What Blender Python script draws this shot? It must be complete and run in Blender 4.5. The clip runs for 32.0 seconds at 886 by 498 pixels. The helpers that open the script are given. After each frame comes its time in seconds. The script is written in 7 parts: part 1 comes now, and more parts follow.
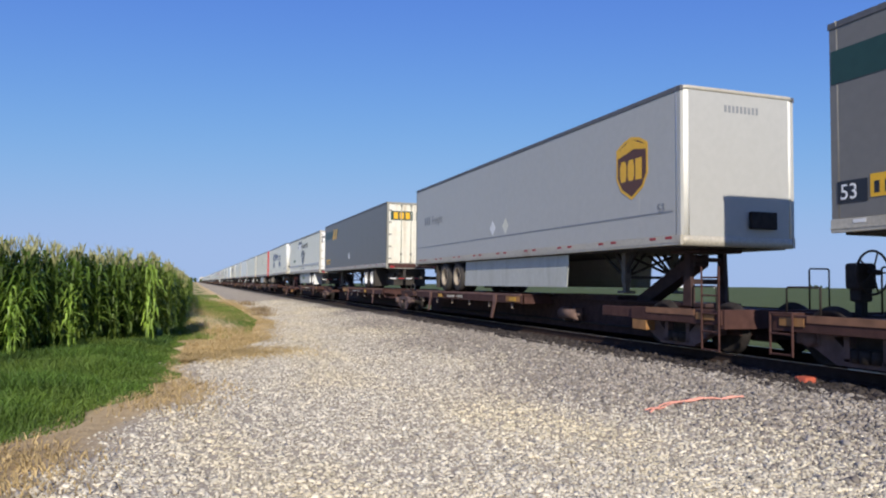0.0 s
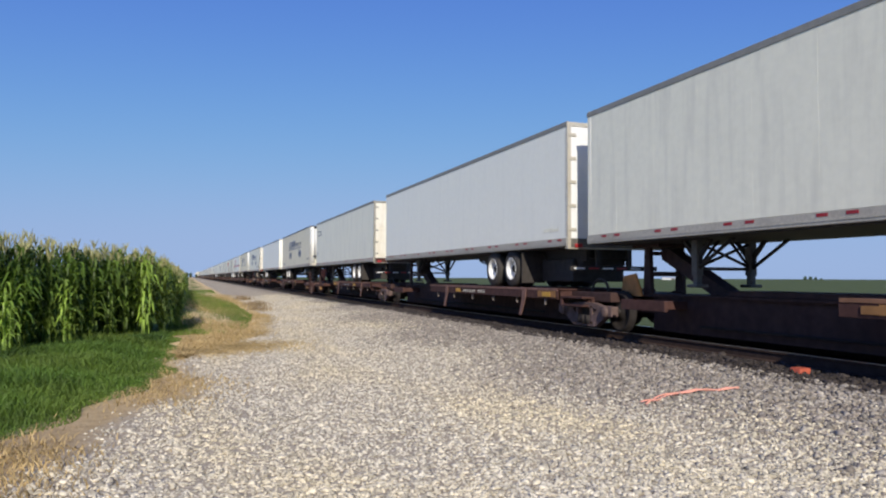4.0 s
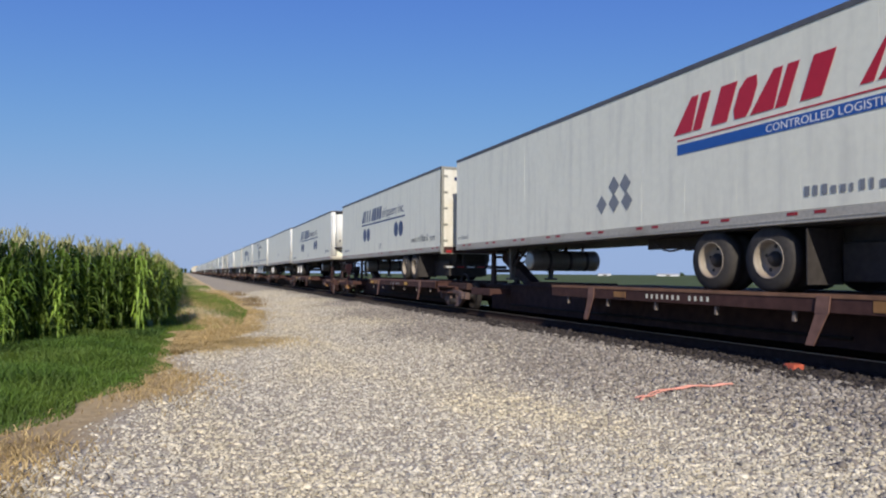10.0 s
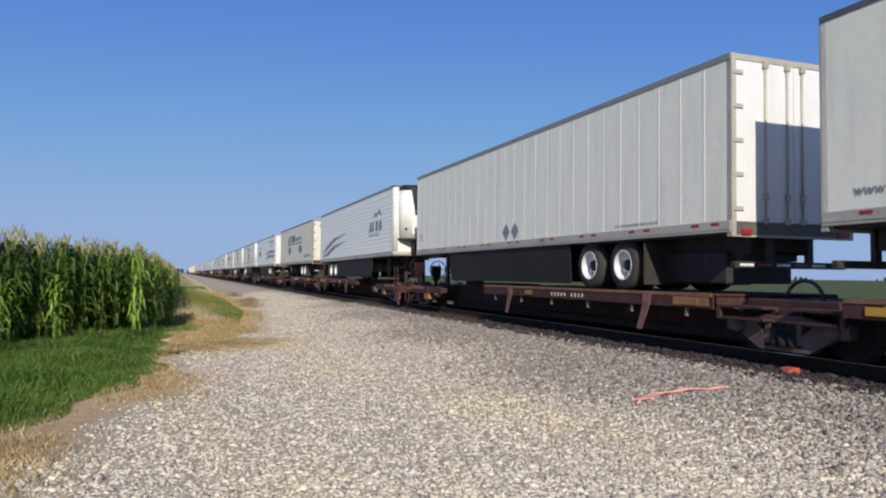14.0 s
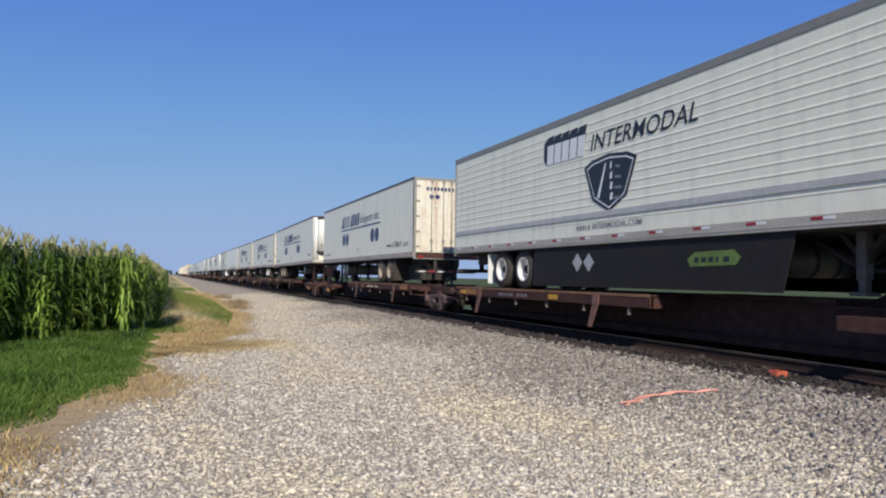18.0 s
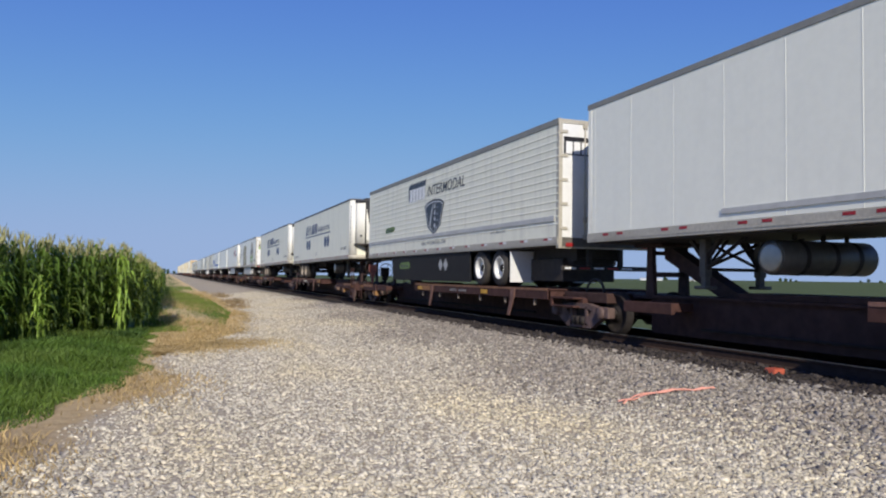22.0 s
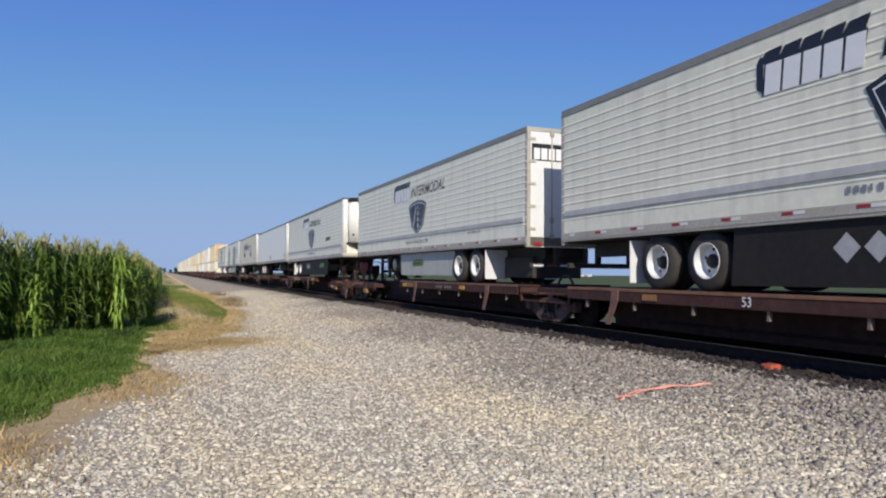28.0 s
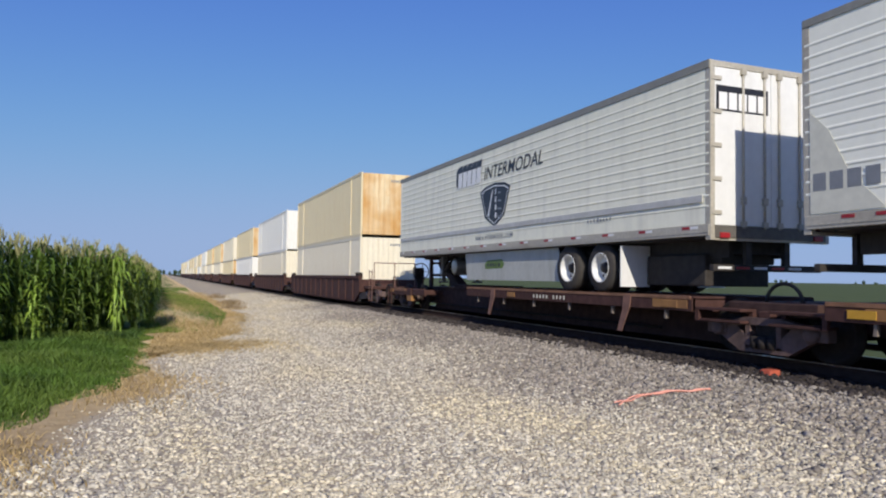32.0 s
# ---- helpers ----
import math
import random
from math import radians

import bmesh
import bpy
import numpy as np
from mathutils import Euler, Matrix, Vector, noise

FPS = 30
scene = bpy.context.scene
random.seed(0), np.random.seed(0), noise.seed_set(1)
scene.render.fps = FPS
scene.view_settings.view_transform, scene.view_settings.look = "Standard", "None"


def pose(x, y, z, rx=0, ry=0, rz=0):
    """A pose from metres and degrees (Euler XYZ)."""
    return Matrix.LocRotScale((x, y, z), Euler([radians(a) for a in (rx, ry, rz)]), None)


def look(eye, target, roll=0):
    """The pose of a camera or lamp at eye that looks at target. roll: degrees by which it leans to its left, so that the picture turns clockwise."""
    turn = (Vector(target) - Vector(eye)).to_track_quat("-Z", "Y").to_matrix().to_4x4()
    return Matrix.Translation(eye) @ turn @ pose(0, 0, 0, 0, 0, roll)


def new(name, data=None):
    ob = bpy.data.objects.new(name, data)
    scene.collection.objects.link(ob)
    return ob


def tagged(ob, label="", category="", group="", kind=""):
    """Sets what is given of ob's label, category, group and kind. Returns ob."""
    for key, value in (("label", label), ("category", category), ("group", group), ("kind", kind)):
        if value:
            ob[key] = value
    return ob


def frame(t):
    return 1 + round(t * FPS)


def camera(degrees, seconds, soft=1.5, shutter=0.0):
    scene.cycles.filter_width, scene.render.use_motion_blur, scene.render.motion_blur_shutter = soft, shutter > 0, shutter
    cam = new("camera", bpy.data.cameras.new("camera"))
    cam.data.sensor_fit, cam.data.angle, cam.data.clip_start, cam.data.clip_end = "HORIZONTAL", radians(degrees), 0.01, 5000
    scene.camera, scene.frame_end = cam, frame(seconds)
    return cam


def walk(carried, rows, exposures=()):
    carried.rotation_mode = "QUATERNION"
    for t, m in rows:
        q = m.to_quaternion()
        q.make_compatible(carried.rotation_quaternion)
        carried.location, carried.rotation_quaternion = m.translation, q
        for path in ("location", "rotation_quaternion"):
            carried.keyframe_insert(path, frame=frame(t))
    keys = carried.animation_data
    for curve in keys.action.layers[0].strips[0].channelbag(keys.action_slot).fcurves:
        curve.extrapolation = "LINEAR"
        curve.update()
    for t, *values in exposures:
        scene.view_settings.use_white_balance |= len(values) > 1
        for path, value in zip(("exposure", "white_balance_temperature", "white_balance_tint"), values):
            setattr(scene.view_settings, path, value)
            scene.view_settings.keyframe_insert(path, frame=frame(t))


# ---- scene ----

# ======== measured plan ========
CAM_ROWS = [  # seconds, heading, tilt and lean in degrees
    (0, 19.152, 2.781, 0.579), (0.5, 19.217, 2.718, 0.565), (1, 19.262, 2.658, 0.567), (1.5, 19.326, 2.579, 0.431),
    (2, 19.398, 2.528, 0.407), (2.5, 19.467, 2.491, 0.312), (3, 19.473, 2.397, 0.236), (3.5, 19.487, 2.268, 0.241),
    (5.5, 19.594, 2.331, 0.308), (6, 19.632, 2.372, 0.344), (6.5, 19.671, 2.384, 0.082), (7, 19.637, 2.306, 0.162),
    (7.5, 19.672, 2.170, 0.159), (8, 19.786, 2.091, 0.139), (8.5, 19.857, 2.022, 0.142), (9, 19.927, 1.962, 0.325),
    (9.5, 19.910, 1.931, 0.522), (10, 19.878, 1.956, 0.326), (10.5, 19.891, 1.921, 0.071), (11, 19.869, 1.877, 0.158),
    (11.5, 19.910, 1.981, 0.067), (12, 19.994, 1.977, 0.401), (12.5, 20.039, 2.014, 0.523), (13, 20.094, 2.061, 0.561),
    (13.5, 20.108, 2.130, 0.540), (14, 20.098, 2.108, 0.633), (14.5, 20.090, 2.070, 0.539), (16.5, 20.560, 2.194, 0.761),
    (17, 20.622, 2.189, 0.701), (17.5, 20.751, 2.252, 0.744), (18, 20.873, 2.304, 0.833), (18.5, 20.940, 2.379, 0.573),
    (19, 20.913, 2.375, 0.589), (19.5, 20.897, 2.361, 0.617), (20, 20.922, 2.357, 0.723), (20.5, 20.968, 2.314, 0.613),
    (21, 21.022, 2.305, 0.631), (21.5, 21.031, 2.260, 0.767), (22, 21.080, 2.185, 0.737), (22.5, 21.124, 2.111, 0.642),
    (23, 21.186, 2.093, 0.750), (23.5, 21.257, 2.139, 0.803), (24, 21.243, 2.186, 0.747), (24.5, 21.259, 2.164, 0.578),
    (25, 21.241, 2.183, 0.573), (25.5, 21.280, 2.188, 0.462), (27.5, 21.364, 2.019, 0.309), (28, 21.337, 1.990, 0.484),
    (28.5, 21.370, 1.991, 0.619), (29, 21.382, 2.006, 0.560), (29.5, 21.380, 2.035, 0.476), (30, 21.385, 2.062, 0.478),
    (30.5, 21.375, 2.090, 0.546), (31, 21.367, 2.126, 0.599), (31.5, 21.369, 2.197, 0.616), (32, 21.369, 2.289, 0.786),
]
TRAIN_ROWS = [(0, 0.00), (4, 107.03), (8, 213.10), (12, 317.78), (16, 420.73), (20, 521.80), (24, 620.93), (28, 718.23), (32, 813.93)]  # seconds, metres rolled
TAIL = [7.47, 26.79, 47.53, 65.75, 85.00, 102.95, 120.71, 137.75, 156.17, 175.04, 193.85, 214.51, 234.18, 251.93, 269.46, 287.05, 304.65, 324.13, 341.55, 359.37, 376.85, 394.72, 414.16, 433.34, 453.69, 473.04, 491.99, 512.15, 531.66, 549.43, 567.11, 584.47, 601.82, 621.65, 640.40, 660.41, 680.22, 697.29, 714.81, 732.00, 749.79, 769.04, 786.39, 804.11, 821.25, 839.24]  # trailing end of each trailer along the track at the start

# ======== camera ========
EYE = (0.0, 0.0, 1.62)


def aim(heading, tilt, lean):
    h, p = radians(heading), radians(tilt)
    way = Vector((math.sin(h) * math.cos(p), math.cos(h) * math.cos(p), math.sin(p)))
    return look(EYE, Vector(EYE) + way, lean)


cam = camera(63.48, 32.0, soft=2.1)
walk(cam, [(t, aim(a, b, c)) for t, a, b, c in CAM_ROWS], exposures=[(0.0, 0.19), (1.0, 0.22), (2.0, 0.17), (4.5, 0.06), (8.0, 0.0), (32.0, 0.0)])

# ======== light ========
SUN_EL, SUN_AZ = radians(31), math.atan2(-0.29, -1.0)
world = bpy.data.worlds.new("world")
scene.world = world
world.use_nodes = True
wn = world.node_tree
sky = wn.nodes.new("ShaderNodeTexSky")
sky.sky_type, sky.sun_disc = "NISHITA", False
sky.sun_elevation, sky.sun_rotation = SUN_EL, SUN_AZ
sky.air_density, sky.dust_density, sky.ozone_density, sky.altitude = 0.9, 0.8, 3.0, 1200
wn.nodes["Background"].inputs[1].default_value = 0.107
rich = wn.nodes.new("ShaderNodeMix")  # deep blue of dry summer air
rich.data_type, rich.blend_type = "RGBA", "MULTIPLY"
rich.inputs[0].default_value, rich.inputs[7].default_value = 1.0, (0.72, 0.96, 1.86, 1)
wn.links.new(sky.outputs[0], rich.inputs[6])
split, whole = wn.nodes.new("ShaderNodeSeparateColor"), wn.nodes.new("ShaderNodeCombineColor")
wn.links.new(rich.outputs[2], split.inputs[0])
plain = wn.nodes.new("ShaderNodeSeparateColor")
wn.links.new(sky.outputs[0], plain.inputs[0])
for k, most in enumerate((3.0, 4.12, 6.5)):  # summer haze: no channel rises above this towards the horizon
    last = split.outputs[k]
    for mode, v in (("DIVIDE", most), ("POWER", 4.0), ("ADD", 1.0), ("POWER", 0.25)):
        node = wn.nodes.new("ShaderNodeMath")
        node.operation = mode
        wn.links.new(last, node.inputs[0])
        node.inputs[1].default_value = v
        last = node.outputs[0]
    node = wn.nodes.new("ShaderNodeMath")
    node.operation = "DIVIDE"
    wn.links.new(split.outputs[k], node.inputs[0])
    wn.links.new(last, node.inputs[1])
    bright = wn.nodes.new("ShaderNodeMath")  # the pale glow round the sun stays
    bright.operation = "SUBTRACT"
    wn.links.new(plain.outputs[k], bright.inputs[0])
    bright.inputs[1].default_value = 14.0
    glow = wn.nodes.new("ShaderNodeMath")
    glow.operation = "MAXIMUM"
    wn.links.new(bright.outputs[0], glow.inputs[0])
    glow.inputs[1].default_value = 0.0
    both = wn.nodes.new("ShaderNodeMath")
    both.operation = "MULTIPLY_ADD"
    wn.links.new(glow.outputs[0], both.inputs[0])
    both.inputs[1].default_value = 1.0
    wn.links.new(node.outputs[0], both.inputs[2])
    wn.links.new(both.outputs[0], whole.inputs[k])
wn.links.new(whole.outputs[0], wn.nodes["Background"].inputs[0])
sun = new("sun", bpy.data.lights.new("sun", "SUN"))
sun.data.energy, sun.data.angle, sun.data.color = 4.5, radians(0.53), (1.0, 0.925, 0.79)
sun_from = Vector((math.sin(SUN_AZ) * math.cos(SUN_EL), math.cos(SUN_AZ) * math.cos(SUN_EL), math.sin(SUN_EL)))
sun.matrix_world = look(sun_from * 100, (0, 0, 0))

# ======== materials ========


def hexa(c):
    return (*c, 1.0)


def material(name, base, rough=0.6, metal=0.0, vary=0.12, grain=8.0, stain=0.0, stain_col=(0.1, 0.07, 0.04), streak=False,
             bump=0.0, bump_scale=40.0, per_object=0.0, per_island=0.0, second=None, translucent=0.0, world_space=False, spec=0.5, dust=None):
    """A surface with fine grain, broad stains or streaks, bump and per-piece variation."""
    m = bpy.data.materials.new(name)
    m.use_nodes = True
    nt = m.node_tree
    bsdf = nt.nodes["Principled BSDF"]
    bsdf.inputs["Roughness"].default_value = rough
    bsdf.inputs["Metallic"].default_value = metal
    bsdf.inputs["Specular IOR Level"].default_value = spec
    if world_space:
        coord = nt.nodes.new("ShaderNodeNewGeometry").outputs["Position"]
    else:
        coord = nt.nodes.new("ShaderNodeTexCoord").outputs["Object"]

    def noise_at(scale, detail=4.0, stretch=None):
        src = coord
        if stretch:
            mp = nt.nodes.new("ShaderNodeMapping")
            mp.inputs["Scale"].default_value = stretch
            nt.links.new(coord, mp.inputs[0])
            src = mp.outputs[0]
        n = nt.nodes.new("ShaderNodeTexNoise")
        n.inputs["Scale"].default_value, n.inputs["Detail"].default_value = scale, detail
        nt.links.new(src, n.inputs["Vector"])
        return n.outputs["Fac"]

    def mix(fac, a, b, mode="MIX"):
        x = nt.nodes.new("ShaderNodeMix")
        x.data_type, x.blend_type = "RGBA", mode
        for sock, v in ((x.inputs[0], fac), (x.inputs[6], a), (x.inputs[7], b)):
            if hasattr(v, "is_linked"):
                nt.links.new(v, sock)
            else:
                sock.default_value = v
        return x.outputs[2]

    def ramp(v, lo, hi, top=1.0):
        r = nt.nodes.new("ShaderNodeMapRange")
        r.inputs[1].default_value, r.inputs[2].default_value, r.inputs[4].default_value = lo, hi, top
        nt.links.new(v, r.inputs[0])
        return r.outputs[0]

    dark = tuple(c * (1 - vary) for c in base)
    light = tuple(min(1.0, c * (1 + vary)) for c in base)
    col = mix(ramp(noise_at(grain), 0.3, 0.7), hexa(dark), hexa(light))
    if second:
        col = mix(ramp(noise_at(grain * 0.23, 5.0), 0.42, 0.6), col, hexa(second))
    if stain:
        where = noise_at(1.3, 6.0, (3.0, 3.0, 0.35)) if streak else noise_at(0.9, 7.0)
        col = mix(ramp(where, 0.48, 0.8, stain), col, hexa(stain_col))
    if dust:  # pale dust lying in broad streaks along the drive
        col = mix(ramp(noise_at(0.55, 5.0, (1.0, 0.35, 1.0)), 0.46, 0.62, 0.65), col, hexa(dust))
    if per_object:
        oi = nt.nodes.new("ShaderNodeObjectInfo")
        col = mix(ramp(oi.outputs["Random"], 0.0, 1.0, per_object), col, hexa(tuple(c * 0.35 for c in base)))
    if per_island:
        gi = nt.nodes.new("ShaderNodeNewGeometry")
        cr = nt.nodes.new("ShaderNodeValToRGB")
        cr.color_ramp.elements[0].color = (1 - per_island, 1 - per_island, 1 - per_island, 1)
        k = 1 + per_island
        cr.color_ramp.elements[1].color = (k, k * 0.99, k * 0.97, 1)
        nt.links.new(gi.outputs["Random Per Island"], cr.inputs[0])
        col = mix(1.0, col, cr.outputs[0], "MULTIPLY")
    nt.links.new(col, bsdf.inputs["Base Color"])
    if bump:
        b = nt.nodes.new("ShaderNodeBump")
        b.inputs["Strength"].default_value, b.inputs["Distance"].default_value = bump, 0.02
        nt.links.new(noise_at(bump_scale), b.inputs["Height"])
        nt.links.new(b.outputs[0], bsdf.inputs["Normal"])
    if translucent:
        t = nt.nodes.new("ShaderNodeBsdfTranslucent")
        nt.links.new(mix(1.0, col, hexa((1.0, 1.1, 0.5)), "MULTIPLY"), t.inputs[0])
        x = nt.nodes.new("ShaderNodeMixShader")
        x.inputs[0].default_value = translucent
        nt.links.new(bsdf.outputs[0], x.inputs[1])
        nt.links.new(t.outputs[0], x.inputs[2])
        nt.links.new(x.outputs[0], nt.nodes["Material Output"].inputs[0])
    return m


DIRT = (0.22, 0.17, 0.11)
MAT = {
    "white": material("white_panel", (0.87, 0.85, 0.70), 0.42, vary=0.03, stain=0.32, stain_col=(0.42, 0.40, 0.36), streak=True, bump=0.05, bump_scale=3),
    "bright": material("clean_white_panel", (0.91, 0.90, 0.79), 0.35, vary=0.02, stain=0.1, stain_col=(0.5, 0.5, 0.48), streak=True, bump=0.04, bump_scale=2),
    "cream": material("aged_cream_panel", (0.74, 0.695, 0.54), 0.5, vary=0.05, stain=0.3, stain_col=(0.36, 0.33, 0.26), streak=True, bump=0.05, bump_scale=3),
    "aged": material("aged_white_panel", (0.82, 0.80, 0.655), 0.5, vary=0.05, stain=0.4, stain_col=(0.44, 0.41, 0.34), streak=True, bump=0.05, bump_scale=3),
    "grey": material("grey_panel", (0.168, 0.161, 0.150), 0.45, vary=0.05, stain=0.25, stain_col=(0.14, 0.14, 0.13), streak=True, bump=0.04, bump_scale=3),
    "ups": material("pale_grey_panel", (0.42, 0.415, 0.395), 0.42, vary=0.03, stain=0.2, stain_col=(0.40, 0.39, 0.37), streak=True, bump=0.05, bump_scale=2),
    "tan_box": material("cream_container_paint", (0.74, 0.64, 0.42), 0.5, vary=0.04, stain=0.3, stain_col=(0.55, 0.36, 0.15), streak=True, per_object=0.0),
    "pale_box": material("pale_container_paint", (0.76, 0.70, 0.56), 0.5, vary=0.04, stain=0.25, stain_col=(0.55, 0.42, 0.25), streak=True),
    "white_box": material("white_container_paint", (0.78, 0.77, 0.73), 0.5, vary=0.04, stain=0.2, stain_col=(0.5, 0.42, 0.3), streak=True),
    "orange_end": material("rust_streaked_end", (0.74, 0.60, 0.38), 0.55, vary=0.06, grain=2.2, second=(0.56, 0.31, 0.10), stain=0.95, stain_col=(0.48, 0.24, 0.07), streak=True),
    "alu": material("dull_aluminium", (0.48, 0.445, 0.375), 0.55, 0.15, vary=0.12, grain=20, stain=0.45, stain_col=DIRT),
    "dark_rail": material("weathered_dark_rail", (0.10, 0.10, 0.11), 0.6, vary=0.15, stain=0.3, stain_col=(0.2, 0.19, 0.17)),
    "grey_rail": material("grey_roof_rail", (0.29, 0.28, 0.245), 0.55, 0.2, vary=0.08, stain=0.2, stain_col=(0.12, 0.12, 0.12)),
    "rub": material("pale_rub_rail", (0.50, 0.495, 0.48), 0.5, vary=0.1, stain=0.5, stain_col=(0.28, 0.27, 0.25)),
    "frame": material("black_chassis_paint", (0.042, 0.036, 0.033), 0.65, spec=0.3, vary=0.25, stain=0.4, stain_col=(0.05, 0.042, 0.033)),
    "hitch": material("grimy_oxide_hitch", (0.060, 0.034, 0.032), 0.7, spec=0.25, vary=0.25, stain=0.5, stain_col=(0.035, 0.03, 0.028)),
    "leg_steel": material("dusty_grey_leg", (0.125, 0.113, 0.098), 0.6, vary=0.2, stain=0.5, stain_col=(0.05, 0.045, 0.04)),
    "tyre": material("tyre_rubber", (0.052, 0.047, 0.044), 0.85, spec=0.25, vary=0.2, stain=0.4, stain_col=(0.07, 0.06, 0.05)),
    "rim": material("white_steel_rim", (0.72, 0.72, 0.71), 0.4, vary=0.05, stain=0.35, stain_col=(0.3, 0.25, 0.19)),
    "rim_dirty": material("rusty_steel_rim", (0.32, 0.27, 0.215), 0.6, vary=0.12, stain=0.6, stain_col=(0.22, 0.13, 0.07)),
    "tank_end": material("dull_silver_tank_end", (0.46, 0.45, 0.41), 0.35, 0.5, vary=0.1, stain=0.3, stain_col=DIRT),
    "chrome": material("polished_alloy", (0.74, 0.73, 0.71), 0.35, 0.45, vary=0.04),
    "rust": material("rusty_brown_steel", (0.070, 0.033, 0.028), 0.8, spec=0.25, vary=0.25, grain=6, stain=0.5, stain_col=(0.040, 0.022, 0.020), bump=0.2, bump_scale=30),
    "rust_light": material("worn_oxide_steel", (0.20, 0.105, 0.080), 0.75, vary=0.25, grain=5, stain=0.6, stain_col=(0.09, 0.045, 0.03), bump=0.2, bump_scale=30),
    "sill": material("dark_brown_sill", (0.062, 0.036, 0.032), 0.8, vary=0.25, grain=5, stain=0.5, stain_col=(0.045, 0.030, 0.026), spec=0.15),
    "deck_wood": material("worn_deck_edge", (0.22, 0.11, 0.06), 0.75, vary=0.25, grain=4, stain=0.6, stain_col=(0.14, 0.065, 0.04)),
    "iron": material("greasy_cast_iron", (0.030, 0.025, 0.023), 0.75, 0.0, vary=0.3, stain=0.5, stain_col=(0.030, 0.019, 0.015), spec=0.2),
    "truck": material("grimy_truck_casting", (0.125, 0.080, 0.070), 0.75, vary=0.3, grain=6, stain=0.5, stain_col=(0.028, 0.02, 0.018), bump=0.2, bump_scale=30),
    "ochre": material("worn_ochre_paint", (0.30, 0.15, 0.05), 0.7, vary=0.2, grain=4, stain=0.7, stain_col=(0.14, 0.06, 0.035)),
    "reservoir": material("dusty_pink_reservoir", (0.15, 0.095, 0.08), 0.75, vary=0.2, stain=0.5, stain_col=(0.07, 0.045, 0.04)),
    "tab": material("dusty_grey_tab", (0.20, 0.16, 0.135), 0.7, vary=0.2, stain=0.5, stain_col=(0.12, 0.07, 0.05)),
    "guard": material("scuffed_orange_guard", (0.50, 0.21, 0.055), 0.65, vary=0.2, grain=5, stain=0.6, stain_col=(0.20, 0.09, 0.04)),
    "brake_orange": material("faded_orange_housing", (0.33, 0.10, 0.06), 0.65, vary=0.15, stain=0.4, stain_col=(0.1, 0.05, 0.03)),
    "yellow": material("yellow_reflector", (0.55, 0.30, 0.03), 0.5, vary=0.08, stain=0.3, stain_col=(0.3, 0.16, 0.04)),
    "red": material("red_marker", (0.32, 0.018, 0.022), 0.4, vary=0.08),
    "redpaint": material("red_trailer_paint", (0.50, 0.02, 0.03), 0.4, vary=0.06, stain=0.25, stain_col=(0.25, 0.04, 0.03), streak=True),
    "tape": material("white_marker_tape", (0.72, 0.72, 0.72), 0.4, vary=0.04),
    "navy": material("navy_vinyl", (0.016, 0.032, 0.115), 0.4, vary=0.06),
    "black": material("black_vinyl", (0.02, 0.02, 0.024), 0.4, vary=0.08),
    "ink": material("grey_vinyl", (0.22, 0.23, 0.25), 0.45, vary=0.06),
    "ink_dark": material("dark_grey_vinyl", (0.10, 0.105, 0.12), 0.45, vary=0.06),
    "ghost_dark": material("faded_grey_mark", (0.40, 0.41, 0.41), 0.5, vary=0.1),
    "ghost": material("faded_lettering_mark", (0.66, 0.645, 0.55), 0.5, vary=0.06),
    "decal_white": material("white_vinyl", (0.80, 0.80, 0.80), 0.4, vary=0.02),
    "decal_red": material("red_vinyl", (0.52, 0.015, 0.03), 0.4, vary=0.05),
    "decal_blue": material("blue_vinyl", (0.02, 0.10, 0.38), 0.4, vary=0.05),
    "decal_green": material("leaf_green_vinyl", (0.20, 0.33, 0.07), 0.45, vary=0.06),
    "eco_green": material("olive_green_vinyl", (0.12, 0.19, 0.04), 0.5, vary=0.2, grain=6),
    "abf_green": material("dark_green_vinyl", (0.020, 0.055, 0.045), 0.45, vary=0.08),
    "gold": material("gold_vinyl", (0.75, 0.42, 0.02), 0.4, vary=0.05),
    "brown": material("brown_vinyl", (0.10, 0.035, 0.012), 0.4, vary=0.06),
    "beige": material("printed_parchment", (0.52, 0.48, 0.38), 0.45, vary=0.08, grain=3),
    "meat": material("printed_roast_brown", (0.17, 0.11, 0.06), 0.45, vary=0.4, grain=9, second=(0.33, 0.26, 0.15)),
    "crust": material("printed_toasted_crust", (0.30, 0.185, 0.085), 0.45, vary=0.35, grain=9, second=(0.18, 0.115, 0.06)),
    "leafy": material("printed_salad_green", (0.12, 0.15, 0.05), 0.45, vary=0.35, grain=9, second=(0.34, 0.33, 0.14)),
    "cheese": material("printed_pale_slices", (0.47, 0.44, 0.26), 0.45, vary=0.12, grain=9),
    "reefer_white": material("reefer_casing_white", (0.79, 0.775, 0.72), 0.35, vary=0.03, stain=0.12, stain_col=(0.45, 0.42, 0.36), streak=True),
    "reefer_dark": material("reefer_grille_black", (0.025, 0.026, 0.03), 0.5, vary=0.15),
    "tank": material("grimy_fuel_tank", (0.15, 0.138, 0.12), 0.5, 0.3, vary=0.15, stain=0.3, stain_col=DIRT),
    "skirt": material("grey_side_skirt", (0.46, 0.47, 0.44), 0.5, vary=0.06, stain=0.45, stain_col=(0.26, 0.25, 0.20), streak=True),
    "skirt_dark": material("black_side_skirt", (0.022, 0.021, 0.021), 0.7, vary=0.15, stain=0.3, stain_col=(0.045, 0.04, 0.035), spec=0.2),
